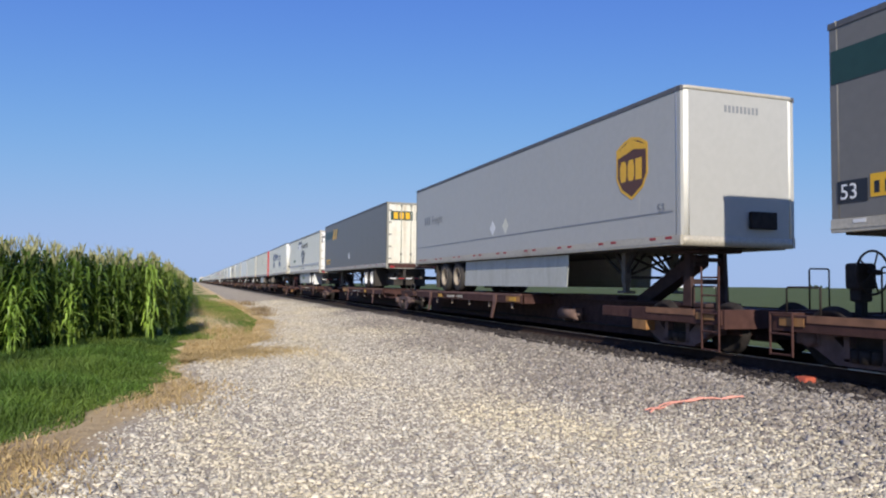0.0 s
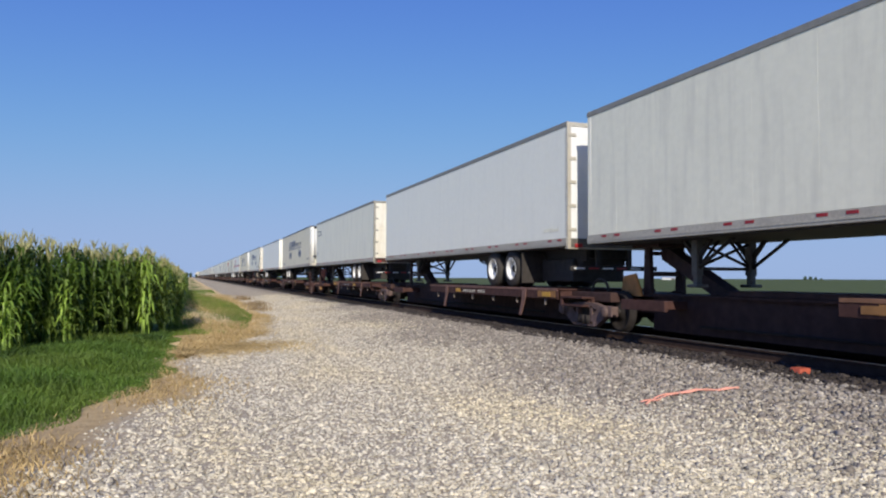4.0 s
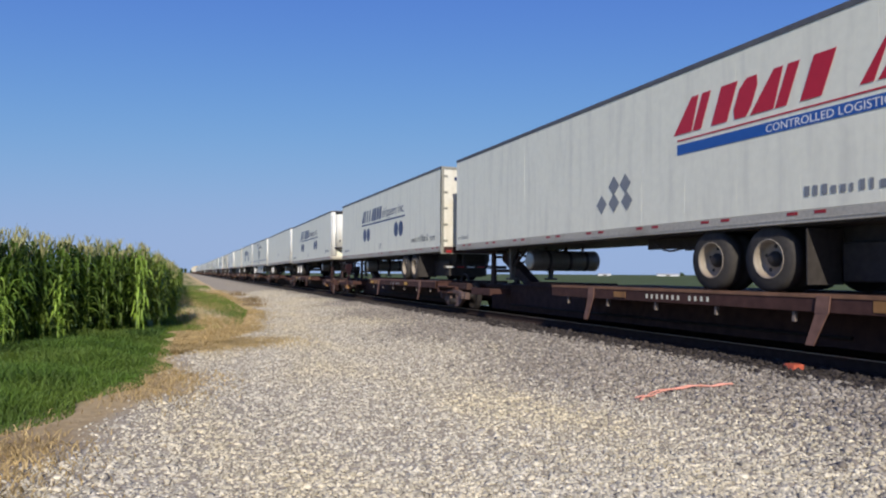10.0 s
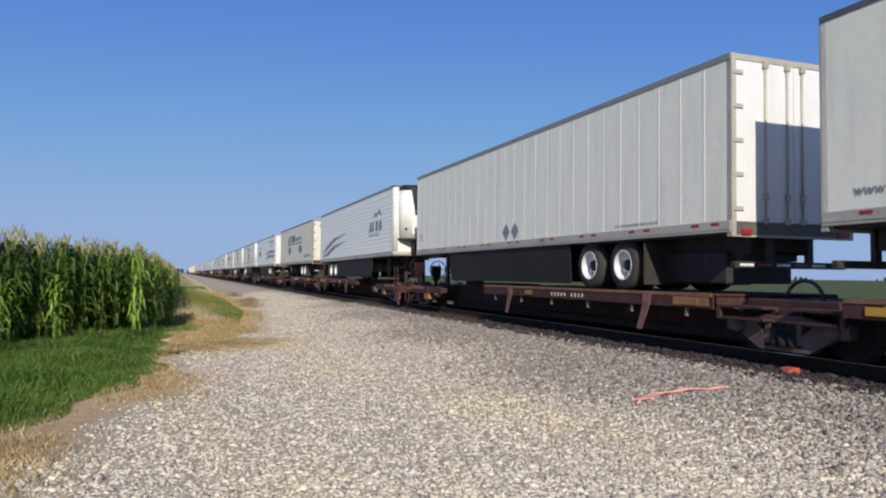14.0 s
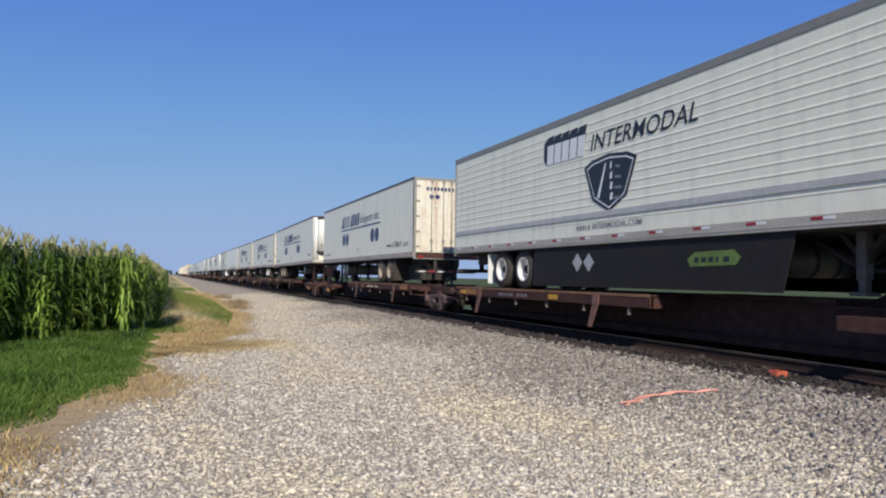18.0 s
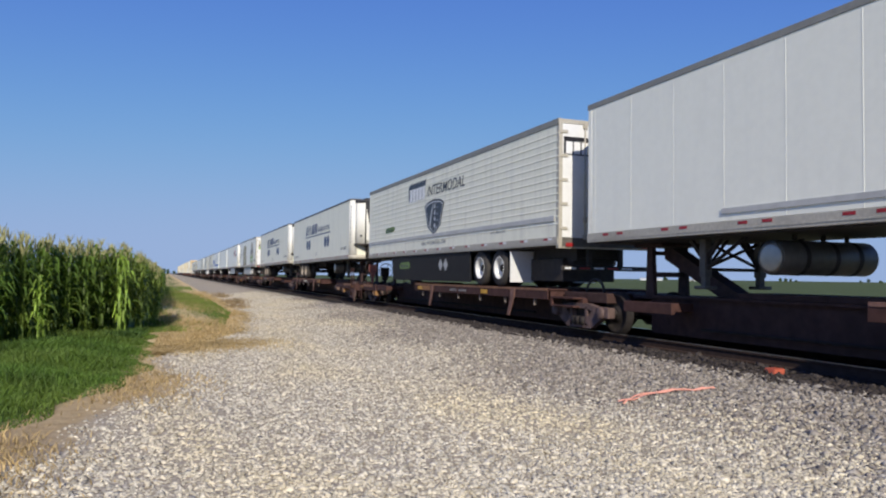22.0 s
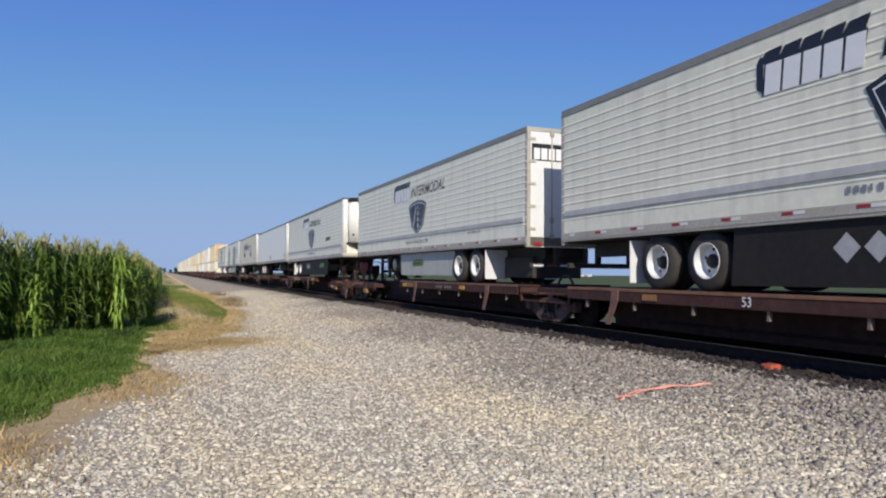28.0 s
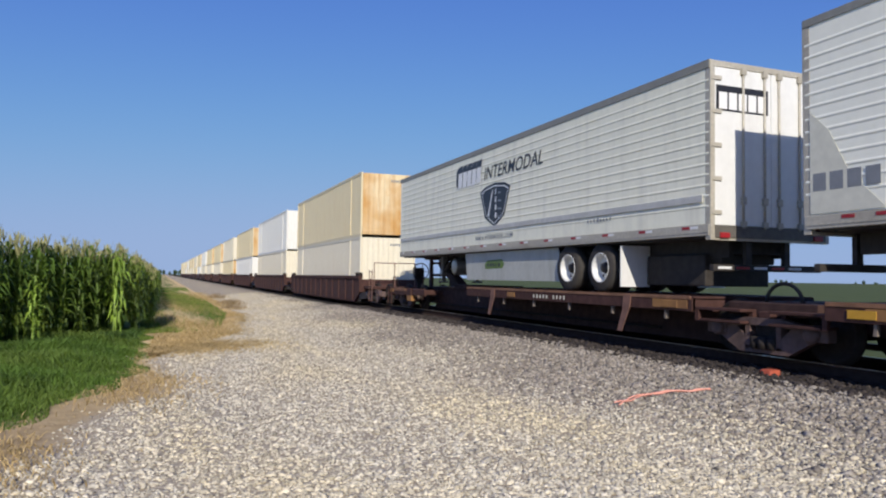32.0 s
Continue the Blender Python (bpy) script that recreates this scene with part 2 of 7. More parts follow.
    "door": material("grimy_rear_door", (0.72, 0.69, 0.60), 0.45, vary=0.05, stain=0.75, stain_col=(0.42, 0.29, 0.14), streak=True),
    "door_rusty": material("rust_stained_rear_door", (0.72, 0.67, 0.55), 0.5, vary=0.08, stain=0.9, stain_col=(0.34, 0.17, 0.06), streak=True),
    "door_clean": material("white_rear_door", (0.76, 0.76, 0.75), 0.4, vary=0.03, stain=0.2, stain_col=(0.45, 0.41, 0.34), streak=True),
    "rail_top": material("polished_rail_head", (0.42, 0.42, 0.43), 0.28, 0.9, vary=0.08),
    "rail_side": material("rusty_rail_side", (0.045, 0.030, 0.025), 0.9, spec=0.15, vary=0.25, stain=0.4, stain_col=(0.08, 0.04, 0.025)),
    "tie": material("creosoted_tie", (0.04, 0.032, 0.028), 0.9, spec=0.2, vary=0.3, grain=12, bump=0.3, bump_scale=25),
    "pink": material("faded_pink_tape", (0.74, 0.33, 0.26), 0.6, vary=0.12),
    "orange": material("orange_marking_paint", (0.42, 0.085, 0.045), 0.7, vary=0.15, stain=0.3, stain_col=(0.2, 0.06, 0.04)),
    "gravel": material("cream_limestone", (0.59, 0.545, 0.455), 0.9, vary=0.15, grain=30, per_island=0.38, world_space=True, spec=0.2, second=(0.44, 0.40, 0.335), dust=(0.615, 0.535, 0.375)),
    "ballast": material("grey_ballast", (0.33, 0.30, 0.265), 0.9, vary=0.18, grain=30, per_island=0.42, world_space=True, spec=0.2, second=(0.235, 0.205, 0.18)),
    "oily": material("oily_ballast", (0.05, 0.042, 0.04), 0.85, vary=0.25, grain=30, per_island=0.45, world_space=True, spec=0.2),
    "corn": material("corn_leaf", (0.085, 0.145, 0.022), 0.5, vary=0.5, grain=1.2, per_island=0.5, translucent=0.3, second=(0.16, 0.225, 0.04), world_space=True, spec=0.3),
    # sunlit look of the front clumps, put into a brighter leaf colour
    "corn_lit": material("sunlit_corn_leaf", (0.27, 0.40, 0.065), 0.45, vary=0.25, grain=2, per_island=0.35, translucent=0.3, world_space=True, spec=0.35),
    "tassel": material("corn_tassel", (0.31, 0.305, 0.14), 0.8, vary=0.2, per_island=0.3, world_space=True),
    "grass": material("lush_grass", (0.092, 0.165, 0.028), 0.6, vary=0.3, grain=0.8, per_island=0.4, translucent=0.3, second=(0.155, 0.222, 0.042), world_space=True, spec=0.3),
    "weeds": material("rank_weed_leaf", (0.075, 0.135, 0.03), 0.6, vary=0.3, grain=0.8, per_island=0.4, translucent=0.25, world_space=True, spec=0.3),
    "straw": material("dry_straw_grass", (0.43, 0.32, 0.165), 0.8, vary=0.25, grain=1.2, per_island=0.35, translucent=0.15, world_space=True, spec=0.2),
    "weed": material("brown_dry_weed", (0.24, 0.175, 0.10), 0.85, vary=0.25, grain=1.2, per_island=0.35, world_space=True, spec=0.2),
    "leaf": material("tree_foliage", (0.045, 0.085, 0.03), 0.8, vary=0.3, grain=0.3, per_island=0.3, world_space=True),
    "shed_wall": material("white_shed_cladding", (0.66, 0.67, 0.68), 0.6, vary=0.06, stain=0.2, stain_col=(0.5, 0.5, 0.48)),
    "shed_roof": material("galvanised_shed_roof", (0.55, 0.57, 0.60), 0.45, 0.2, vary=0.08),
    "bark": material("tree_bark", (0.10, 0.075, 0.05), 0.9, vary=0.3, grain=3),
}

# ======== mesh building ========


class Build:
    """Collects boxes, tubes and prisms into one mesh."""

    def __init__(self):
        self.bm = bmesh.new()

    def box(self, x0, x1, y0, y1, z0, z1, bevel=0.0, lean=(0, 0)):
        x0, x1, y0, y1, z0, z1 = min(x0, x1), max(x0, x1), min(y0, y1), max(y0, y1), min(z0, z1), max(z0, z1)
        v = [self.bm.verts.new((x + (lean[0] if z == z1 else 0), y + (lean[1] if z == z1 else 0), z))
             for z in (z0, z1) for x, y in ((x0, y0), (x1, y0), (x1, y1), (x0, y1))]
        faces = [self.bm.faces.new([v[i] for i in f]) for f in
                 ((3, 2, 1, 0), (4, 5, 6, 7), (0, 1, 5, 4), (1, 2, 6, 5), (2, 3, 7, 6), (3, 0, 4, 7))]
        if bevel:
            edges = {e for f in faces for e in f.edges}
            bmesh.ops.bevel(self.bm, geom=list(edges), offset=bevel, segments=2, affect="EDGES", profile=0.6)
        return self

    def tube(self, a, b, r, n=10, r2=None, cap=True):
        a, b = Vector(a), Vector(b)
        w = (b - a).normalized()
        s = w.orthogonal().normalized()
        t = w.cross(s)
        r2 = r if r2 is None else r2
        rings = []
        for p, q in ((a, r), (b, r2)):
            rings.append([self.bm.verts.new(p + (s * math.cos(k * math.tau / n) + t * math.sin(k * math.tau / n)) * q) for k in range(n)])
        for k in range(n):
            f = self.bm.faces.new((rings[0][k], rings[0][(k + 1) % n], rings[1][(k + 1) % n], rings[1][k]))
            f.smooth = n > 6
        if cap:
            self.bm.faces.new(rings[0][::-1])
            self.bm.faces.new(rings[1])
        return self

    def lathe(self, centre, profile, n=24, caps=(True, True)):
        """Turns a profile of (x, radius) about the axis through centre along x."""
        c = Vector(centre)
        rings = [[self.bm.verts.new(c + Vector((x, math.cos(k * math.tau / n) * r, math.sin(k * math.tau / n) * r))) for k in range(n)]
                 for x, r in profile]
        for p, q in zip(rings, rings[1:]):
            for k in range(n):
                f = self.bm.faces.new((p[k], p[(k + 1) % n], q[(k + 1) % n], q[k]))
                f.smooth = True
        if caps[0]:
            self.bm.faces.new(rings[0][::-1])
        if caps[1]:
            self.bm.faces.new(rings[-1])
        return self

    def prism(self, points, x0, x1):
        """A prism over (y, z) points from x0 to x1."""
        a = [self.bm.verts.new((x0, y, z)) for y, z in points]
        b = [self.bm.verts.new((x1, y, z)) for y, z in points]
        self.bm.faces.new(a)
        self.bm.faces.new(b[::-1])
        for k in range(len(points)):
            j = (k + 1) % len(points)
            self.bm.faces.new((a[k], b[k], b[j], a[j]))
        return self

    def pipe(self, points, r, n=6):
        """One bent tube through the points."""
        pts = [Vector(q) for q in points]
        rings = []
        side = (pts[1] - pts[0]).orthogonal().normalized()
        for k, q in enumerate(pts):
            w = (pts[min(k + 1, len(pts) - 1)] - pts[max(k - 1, 0)]).normalized()
            side = (side - w * side.dot(w)).normalized()
            t = w.cross(side)
            rings.append([self.bm.verts.new(q + (side * math.cos(i * math.tau / n) + t * math.sin(i * math.tau / n)) * r) for i in range(n)])
        for a, b in zip(rings, rings[1:]):
            for i in range(n):
                self.bm.faces.new((a[i], a[(i + 1) % n], b[(i + 1) % n], b[i])).smooth = True
        self.bm.faces.new(rings[0][::-1])
        self.bm.faces.new(rings[-1])
        return self

    def sweep(self, profile, y0, y1):
        """A closed (x, z) profile drawn out from y0 to y1."""
        a = [self.bm.verts.new((x, y0, z)) for x, z in profile]
        b = [self.bm.verts.new((x, y1, z)) for x, z in profile]
        self.bm.faces.new(a)
        self.bm.faces.new(b[::-1])
        for k in range(len(profile)):
            j = (k + 1) % len(profile)
            self.bm.faces.new((a[k], b[k], b[j], a[j]))
        return self

    def mesh(self, name, mat):
        bmesh.ops.recalc_face_normals(self.bm, faces=self.bm.faces)
        me = bpy.data.meshes.new(name)
        self.bm.to_mesh(me)
        self.bm.free()
        me.materials.append(MAT[mat])
        return me


CACHE = {}
ROOF = 3.88


def part(name, make, mat, parent, label="", key=None, at=(0, 0, 0)):
    """One mesh object under a thing or a part. make() returns a Build; a key shares the mesh between alike parts."""
    me = CACHE.get((key, mat, ROOF)) if key else None
    if me is None:
        me = make().mesh(name, mat)
        if key:
            CACHE[(key, mat, ROOF)] = me
    ob = new(name, me)
    ob.parent = parent
    ob.location = at
    return tagged(ob, label)


def raw_mesh(name, verts, faces, mat, smooth=False):
    """A mesh from numpy arrays of vertices and of equal-sided faces."""
    me = bpy.data.meshes.new(name)
    n, k = faces.shape
    me.vertices.add(len(verts))
    me.vertices.foreach_set("co", np.asarray(verts, np.float32).ravel())
    me.loops.add(n * k)
    me.loops.foreach_set("vertex_index", faces.astype(np.int32).ravel())
    me.polygons.add(n)
    me.polygons.foreach_set("loop_start", np.arange(0, n * k, k, dtype=np.int32))
    if smooth:
        me.polygons.foreach_set("use_smooth", np.ones(n, bool))
    me.update(calc_edges=True)
    me.materials.append(mat)
    return me


# ======== ground ========
TRACK = 9.49
RAIL = 0.48


def height(x, y=0.0):
    """Ground height across the track: flat drive, ballast shoulder, track bed, ditch and field."""
    xs = (-2000, -3, 0, 4.4, 7.3, 7.75, 11.3, 11.8, 14.0, 16.5, 2000)
    zs = (0.0, 0.0, 0.0, 0.0, 0.22, 0.28, 0.28, 0.22, -0.25, -0.15, -0.15)
    return np.interp(x, xs, zs)


def drive_edge(y):
    return np.minimum(-3.2 + 0.31 * y, 3.3) - 1.6 * np.clip((y - 11.5) / 3.3, 0, 1) + 1.35 * np.clip((y - 17) / 13, 0, 1)


def lawn_edge(y):
    return np.minimum(-4.1 + 0.31 * y, -0.3)


def ground_material():
    m = bpy.data.materials.new("ground_surface")
    m.use_nodes = True
    nt = m.node_tree
    bsdf = nt.nodes["Principled BSDF"]
    bsdf.inputs["Roughness"].default_value, bsdf.inputs["Specular IOR Level"].default_value = 0.95, 0.1
    pos = nt.nodes.new("ShaderNodeNewGeometry").outputs["Position"]
    sep = nt.nodes.new("ShaderNodeSeparateXYZ")
    nt.links.new(pos, sep.inputs[0])
    X, Y = sep.outputs[0], sep.outputs[1]

    def put(sock, v):
        if hasattr(v, "is_linked"):
            nt.links.new(v, sock)
        else:
            sock.default_value = v

    def calc(op, a, b=0.0):
        n = nt.nodes.new("ShaderNodeMath")
        n.operation = op
        put(n.inputs[0], a)
        put(n.inputs[1], b)
        return n.outputs[0]

    def cloud(scale, squash=1.0):
        n = nt.nodes.new("ShaderNodeTexNoise")
        n.inputs["Scale"].default_value, n.inputs["Detail"].default_value = scale, 5.0
        mp = nt.nodes.new("ShaderNodeMapping")  # patches drawn out along the drive
        mp.inputs["Scale"].default_value = (1.0, squash, 1.0)
        nt.links.new(pos, mp.inputs[0])
        nt.links.new(mp.outputs[0], n.inputs["Vector"])
        return n.outputs["Fac"]

    def step(v, lo, hi):
        r = nt.nodes.new("ShaderNodeMapRange")
        r.inputs[1].default_value, r.inputs[2].default_value = lo, hi
        put(r.inputs[0], v)
        return r.outputs[0]

    def mix(fac, a, b):
        n = nt.nodes.new("ShaderNodeMix")
        n.data_type = "RGBA"
        put(n.inputs[0], fac)
        put(n.inputs[6], a)
        put(n.inputs[7], b)
        return n.outputs[2]

    def speckle(a, b, scale):
        v = nt.nodes.new("ShaderNodeTexVoronoi")
        v.inputs["Scale"].default_value = scale
        nt.links.new(pos, v.inputs["Vector"])
        s = nt.nodes.new("ShaderNodeSeparateColor")
        nt.links.new(v.outputs["Color"], s.inputs[0])
        # shade in the gaps between stones, put into the colour
        shade = step(v.outputs["Distance"], 0.6, 0.15)
        c = mix(s.outputs[0], hexa(a), hexa(b))
        return mix(shade, hexa(tuple(k * 0.75 for k in a)), c), v.outputs["Distance"]

    wob = calc("MULTIPLY", calc("SUBTRACT", cloud(0.9), 0.5), 1.6)
    wob2 = calc("MULTIPLY", calc("SUBTRACT", cloud(0.35), 0.5), 1.8)
    gravel, gd = speckle((0.44, 0.375, 0.29), (0.72, 0.645, 0.53), 24.0)
    gravel = mix(calc("MULTIPLY", step(cloud(6.0), 0.45, 0.62), 0.4), gravel, hexa((0.38, 0.33, 0.25)))
    gravel = mix(calc("MULTIPLY", step(cloud(0.45), 0.45, 0.7), 0.35), gravel, hexa((0.47, 0.385, 0.255)))
    grey, bd = speckle((0.24, 0.205, 0.175), (0.44, 0.40, 0.35), 20.0)
    oily, od = speckle((0.03, 0.026, 0.024), (0.075, 0.06, 0.055), 18.0)
    soil = mix(step(cloud(6.0), 0.35, 0.65), hexa((0.19, 0.135, 0.08)), hexa((0.33, 0.24, 0.145)))
    straw = mix(step(cloud(9.0), 0.3, 0.7), hexa((0.56, 0.40, 0.19)), hexa((0.76, 0.59, 0.33)))
    green = mix(step(cloud(3.0), 0.3, 0.7), hexa((0.065, 0.11, 0.024)), hexa((0.13, 0.185, 0.042)))
    beans = mix(step(cloud(0.5), 0.3, 0.7), hexa((0.066, 0.088, 0.036)), hexa((0.10, 0.125, 0.052)))
    # cream drive turning into grey ballast, then oily stones by the rails
    col = mix(step(calc("SUBTRACT", calc("ADD", X, wob2), calc("MULTIPLY", step(Y, 12.0, 40.0), 1.5)), 4.9, 6.3), gravel, grey)
    col = mix(step(calc("ADD", X, calc("MULTIPLY", wob, 0.25)), 7.45, 7.75), col, oily)
    col = mix(step(calc("ADD", X, wob), 11.6, 12.6), col, straw)
    col = mix(step(calc("ADD", X, wob), 14.0, 15.0), col, beans)
    # verge on the field side
    edge = calc("MINIMUM", calc("ADD", calc("MULTIPLY", Y, 0.31), -3.2), 3.3)
    edge = calc("ADD", calc("SUBTRACT", edge, calc("MULTIPLY", step(Y, 11.5, 14.8), 1.6)), calc("MULTIPLY", step(Y, 17.0, 30.0), 1.35))
    off = calc("ADD", calc("SUBTRACT", edge, X), calc("MULTIPLY", wob, 0.55))
    verge = mix(calc("MULTIPLY", step(cloud(0.9, 0.3), 0.28, 0.46), step(Y, 4.0, 16.0)), soil, straw)
    far_green = calc("MULTIPLY", step(calc("ADD", cloud(0.5, 0.14), calc("MULTIPLY", calc("SUBTRACT", cloud(3.4, 0.5), 0.5), 0.7)), 0.40, 0.62), step(Y, 18.0, 27.0))
    verge = mix(calc("MULTIPLY", far_green, step(off, 0.6, 1.6)), verge, green)
    col = mix(step(off, -0.05, 0.35), col, verge)
    lawn = calc("MINIMUM", calc("ADD", calc("MULTIPLY", Y, 0.31), -4.1), -0.3)
    col = mix(step(calc("ADD", calc("SUBTRACT", lawn, X), calc("MULTIPLY", wob, 0.25)), 0.0, 0.35), col, green)
    nt.links.new(col, bsdf.inputs["Base Color"])
    b = nt.nodes.new("ShaderNodeBump")
    b.inputs["Strength"].default_value, b.inputs["Distance"].default_value = 0.35, 0.03
    nt.links.new(calc("SUBTRACT", cloud(14.0), gd), b.inputs["Height"])
    nt.links.new(b.outputs[0], bsdf.inputs["Normal"])
    return m


def grid_mesh(name, xs, ys, mat):
    gx, gy = np.meshgrid(xs, ys)
    gz = height(gx)
    verts = np.stack([gx, gy, gz], -1).reshape(-1, 3)
    nx, ny = len(xs), len(ys)
    i = (np.arange(ny - 1)[:, None] * nx + np.arange(nx - 1)[None]).ravel()
    return raw_mesh(name, verts, np.stack([i, i + 1, i + nx + 1, i + nx], 1), mat, True)


gx = np.unique(np.concatenate([[-2500, -900, -300, -100, -40, -20], np.arange(-12, 17, 0.25), [18, 25, 40, 100, 300, 900, 2500]]))
gy = np.unique(np.concatenate([[-600, -200, -60, -20], np.arange(-6, 50, 0.5), np.arange(50, 200, 5), [240, 350, 600, 1000, 1800, 3500]]))
tagged(new("ground", grid_mesh("ground", gx, gy, ground_material())), "flat gravel drive, grass verge and green farmland", "ground", kind="structure")


def stone_field(name, mat, count, spot, size, label):
    """Loose angular stones, each a squashed and turned polyhedron."""
    rng = np.random.default_rng(len(name) + count)
    base = np.array([(1, 0, 0), (-1, 0, 0), (0, 1, 0), (0, -1, 0), (0, 0, 1), (0, 0, -1)], float) * 1.25
    tri = np.array([(0, 2, 4), (2, 1, 4), (1, 3, 4), (3, 0, 4), (2, 0, 5), (1, 2, 5), (3, 1, 5), (0, 3, 5)])
    x, y = spot(rng, count)
    n = len(x)
    s = size * np.exp(np.clip(rng.normal(0, 0.32, n), -0.8, 0.65))
    scale = np.stack([s * rng.uniform(0.8, 1.7, n), s * rng.uniform(0.6, 1.1, n), s * rng.uniform(0.45, 0.85, n)], 1)
    shape = base[None] * (1 + rng.uniform(-0.25, 0.25, (n, len(base), 1))) + rng.uniform(-0.45, 0.45, (n, len(base), 3))
    shape = shape * scale[:, None]
    a, b = rng.uniform(0, math.tau, n), rng.normal(0, 0.4, n)
    ca, sa, cb, sb = np.cos(a)[:, None], np.sin(a)[:, None], np.cos(b)[:, None], np.sin(b)[:, None]
    px, py, pz = shape[..., 0], shape[..., 1] * cb - shape[..., 2] * sb, shape[..., 1] * sb + shape[..., 2] * cb
    px, py = px * ca - py * sa, px * sa + py * ca
    z0 = height(x) + s * rng.uniform(-0.15, 0.35, n)
    verts = np.stack([px + x[:, None], py + y[:, None], pz + z0[:, None]], -1).reshape(-1, 3)
    faces = (tri[None] + (np.arange(n) * len(base))[:, None, None]).reshape(-1, 3)
    tagged(new(name, raw_mesh(name, verts, faces, MAT[mat])), label, "gravel", kind="stuff")


def drive_spots(rng, n):
    y = 3.6 + rng.normal(0, 0.5, n) + 56 * rng.random(n) ** 2.2
    x = rng.uniform(-2.5, 7.6, n)
    m = n // 7  # a thinner scatter behind the place where the camera stands
    y[:m], x[:m] = 5.0 - 11 * rng.random(m), rng.uniform(-6, 7.6, m)
    wob = 0.16 * np.sin(y * 1.9) + 0.12 * np.sin(y * 4.3 + 1) + rng.normal(0, 0.18, n)
    grey = 1 / (1 + np.exp(-(x - 5.4 - 1.5 * np.clip((y - 12) / 28, 0, 1) + 0.6 * np.sin(y * 0.8)) * 2.2))
    keep = (x > drive_edge(y) + wob) & (rng.random(n) > grey) & ((x < 1.0 + y * 1.4) | (np.arange(n) < m))
    return x[keep], y[keep]


def ballast_spots(rng, n):
    y = 3.3 + rng.normal(0, 0.5, n) + 30 * rng.random(n) ** 1.5
    m = n // 7
    y[:m] = 5.0 - 11 * rng.random(m)
    x = rng.uniform(3.2, 7.8, n)
    grey = 1 / (1 + np.exp(-(x - 5.4 - 1.5 * np.clip((y - 12) / 28, 0, 1) + 0.6 * np.sin(y * 0.8)) * 2.2))
    keep = (rng.random(n) < grey) & ((x < 1.0 + y * 1.4) | (np.arange(n) < m))
    return x[keep], y[keep]


def oily_spots(rng, n):
    y = -6.0 + 39 * rng.random(n) ** 1.2
    return rng.uniform(7.6, 8.7, n), y


stone_field("gravel", "gravel", 205000, drive_spots, 0.0155, "cream crushed limestone chips on the drive")
stone_field("ballast", "ballast", 85000, ballast_spots, 0.021, "grey crushed rock ballast beside the track")
stone_field("dark_ballast", "oily", 9000, oily_spots, 0.032, "oil-darkened ballast stones against the rail")


# ---- track ----
def rail_profile(x):
    return [(x - 0.070, 0.300), (x + 0.070, 0.300), (x + 0.070, 0.315), (x + 0.012, 0.335), (x + 0.012, 0.435), (x + 0.036, 0.445),
            (x + 0.036, 0.474), (x - 0.036, 0.474), (x - 0.036, 0.445), (x - 0.012, 0.435), (x - 0.012, 0.335), (x - 0.070, 0.315)]


for side in (-1, 1):
    x = TRACK + side * 0.7535
    rail = tagged(new("rail", Build().sweep(rail_profile(x), -80, 1400).mesh("rail", "rail_side")), "rusty steel rail with a polished running surface", "rail",
                  group="track rails", kind="structure")
    part("rail_head", lambda: Build().box(x - 0.033, x + 0.033, -80, 1400, 0.4745, RAIL), "rail_top", rail, "polished bright rail head")
track_bed = tagged(new("railway_ties"), "dark creosoted wooden ties set in ballast", "railway tie", kind="structure")
tie_mesh = Build().box(TRACK - 1.3, TRACK + 1.3, -0.115, 0.115, 0.13, 0.298, 0.01).mesh("tie", "tie")
for k in range(100):
    tie = new("tie", tie_mesh)
    tie.parent, tie.location, tie.rotation_euler = track_bed, (random.uniform(-0.06, 0.06), -3 + k * 0.53, 0), (0, 0, random.uniform(-0.02, 0.02))
far_ties = Build()
for k in range(540):
    far_ties.box(TRACK - 1.3, TRACK + 1.3, 50.1 + k * 0.53, 50.33 + k * 0.53, 0.13, 0.298)
tagged(part("distant_ties", lambda: far_ties, "tie", track_bed), kind="stuff")


# ======== plants ========
def blades(name, mat, x, y, h, rng, label, category, width=0.006, lean=0.35):
    """Grass: each blade a bent strip of three quads tapering to a point."""
    n = len(x)
    a, d = rng.uniform(0, math.tau, n), rng.uniform(0, math.tau, n)
    wx, wy = np.cos(a) * width, np.sin(a) * width
    bend = lean * h * rng.uniform(0.4, 1.6, n)
    z0 = height(x)
    rows = []
    for f, w in ((0.0, 1.0), (0.45, 0.9), (0.8, 0.55), (1.0, 0.08)):
        cx, cy, cz = x + np.cos(d) * bend * f * f, y + np.sin(d) * bend * f * f, z0 + h * f * (1 - 0.12 * f)
        rows += [np.stack([cx - wx * w, cy - wy * w, cz], 1), np.stack([cx + wx * w, cy + wy * w, cz], 1)]
    verts = np.stack(rows, 1).reshape(-1, 3)
    quad = np.array([[0, 1, 3, 2], [2, 3, 5, 4], [4, 5, 7, 6]])
    faces = (quad[None] + (np.arange(n) * 8)[:, None, None]).reshape(-1, 4)
    tagged(new(name, raw_mesh(name, verts, faces, MAT[mat], True)), label, category, kind="stuff")


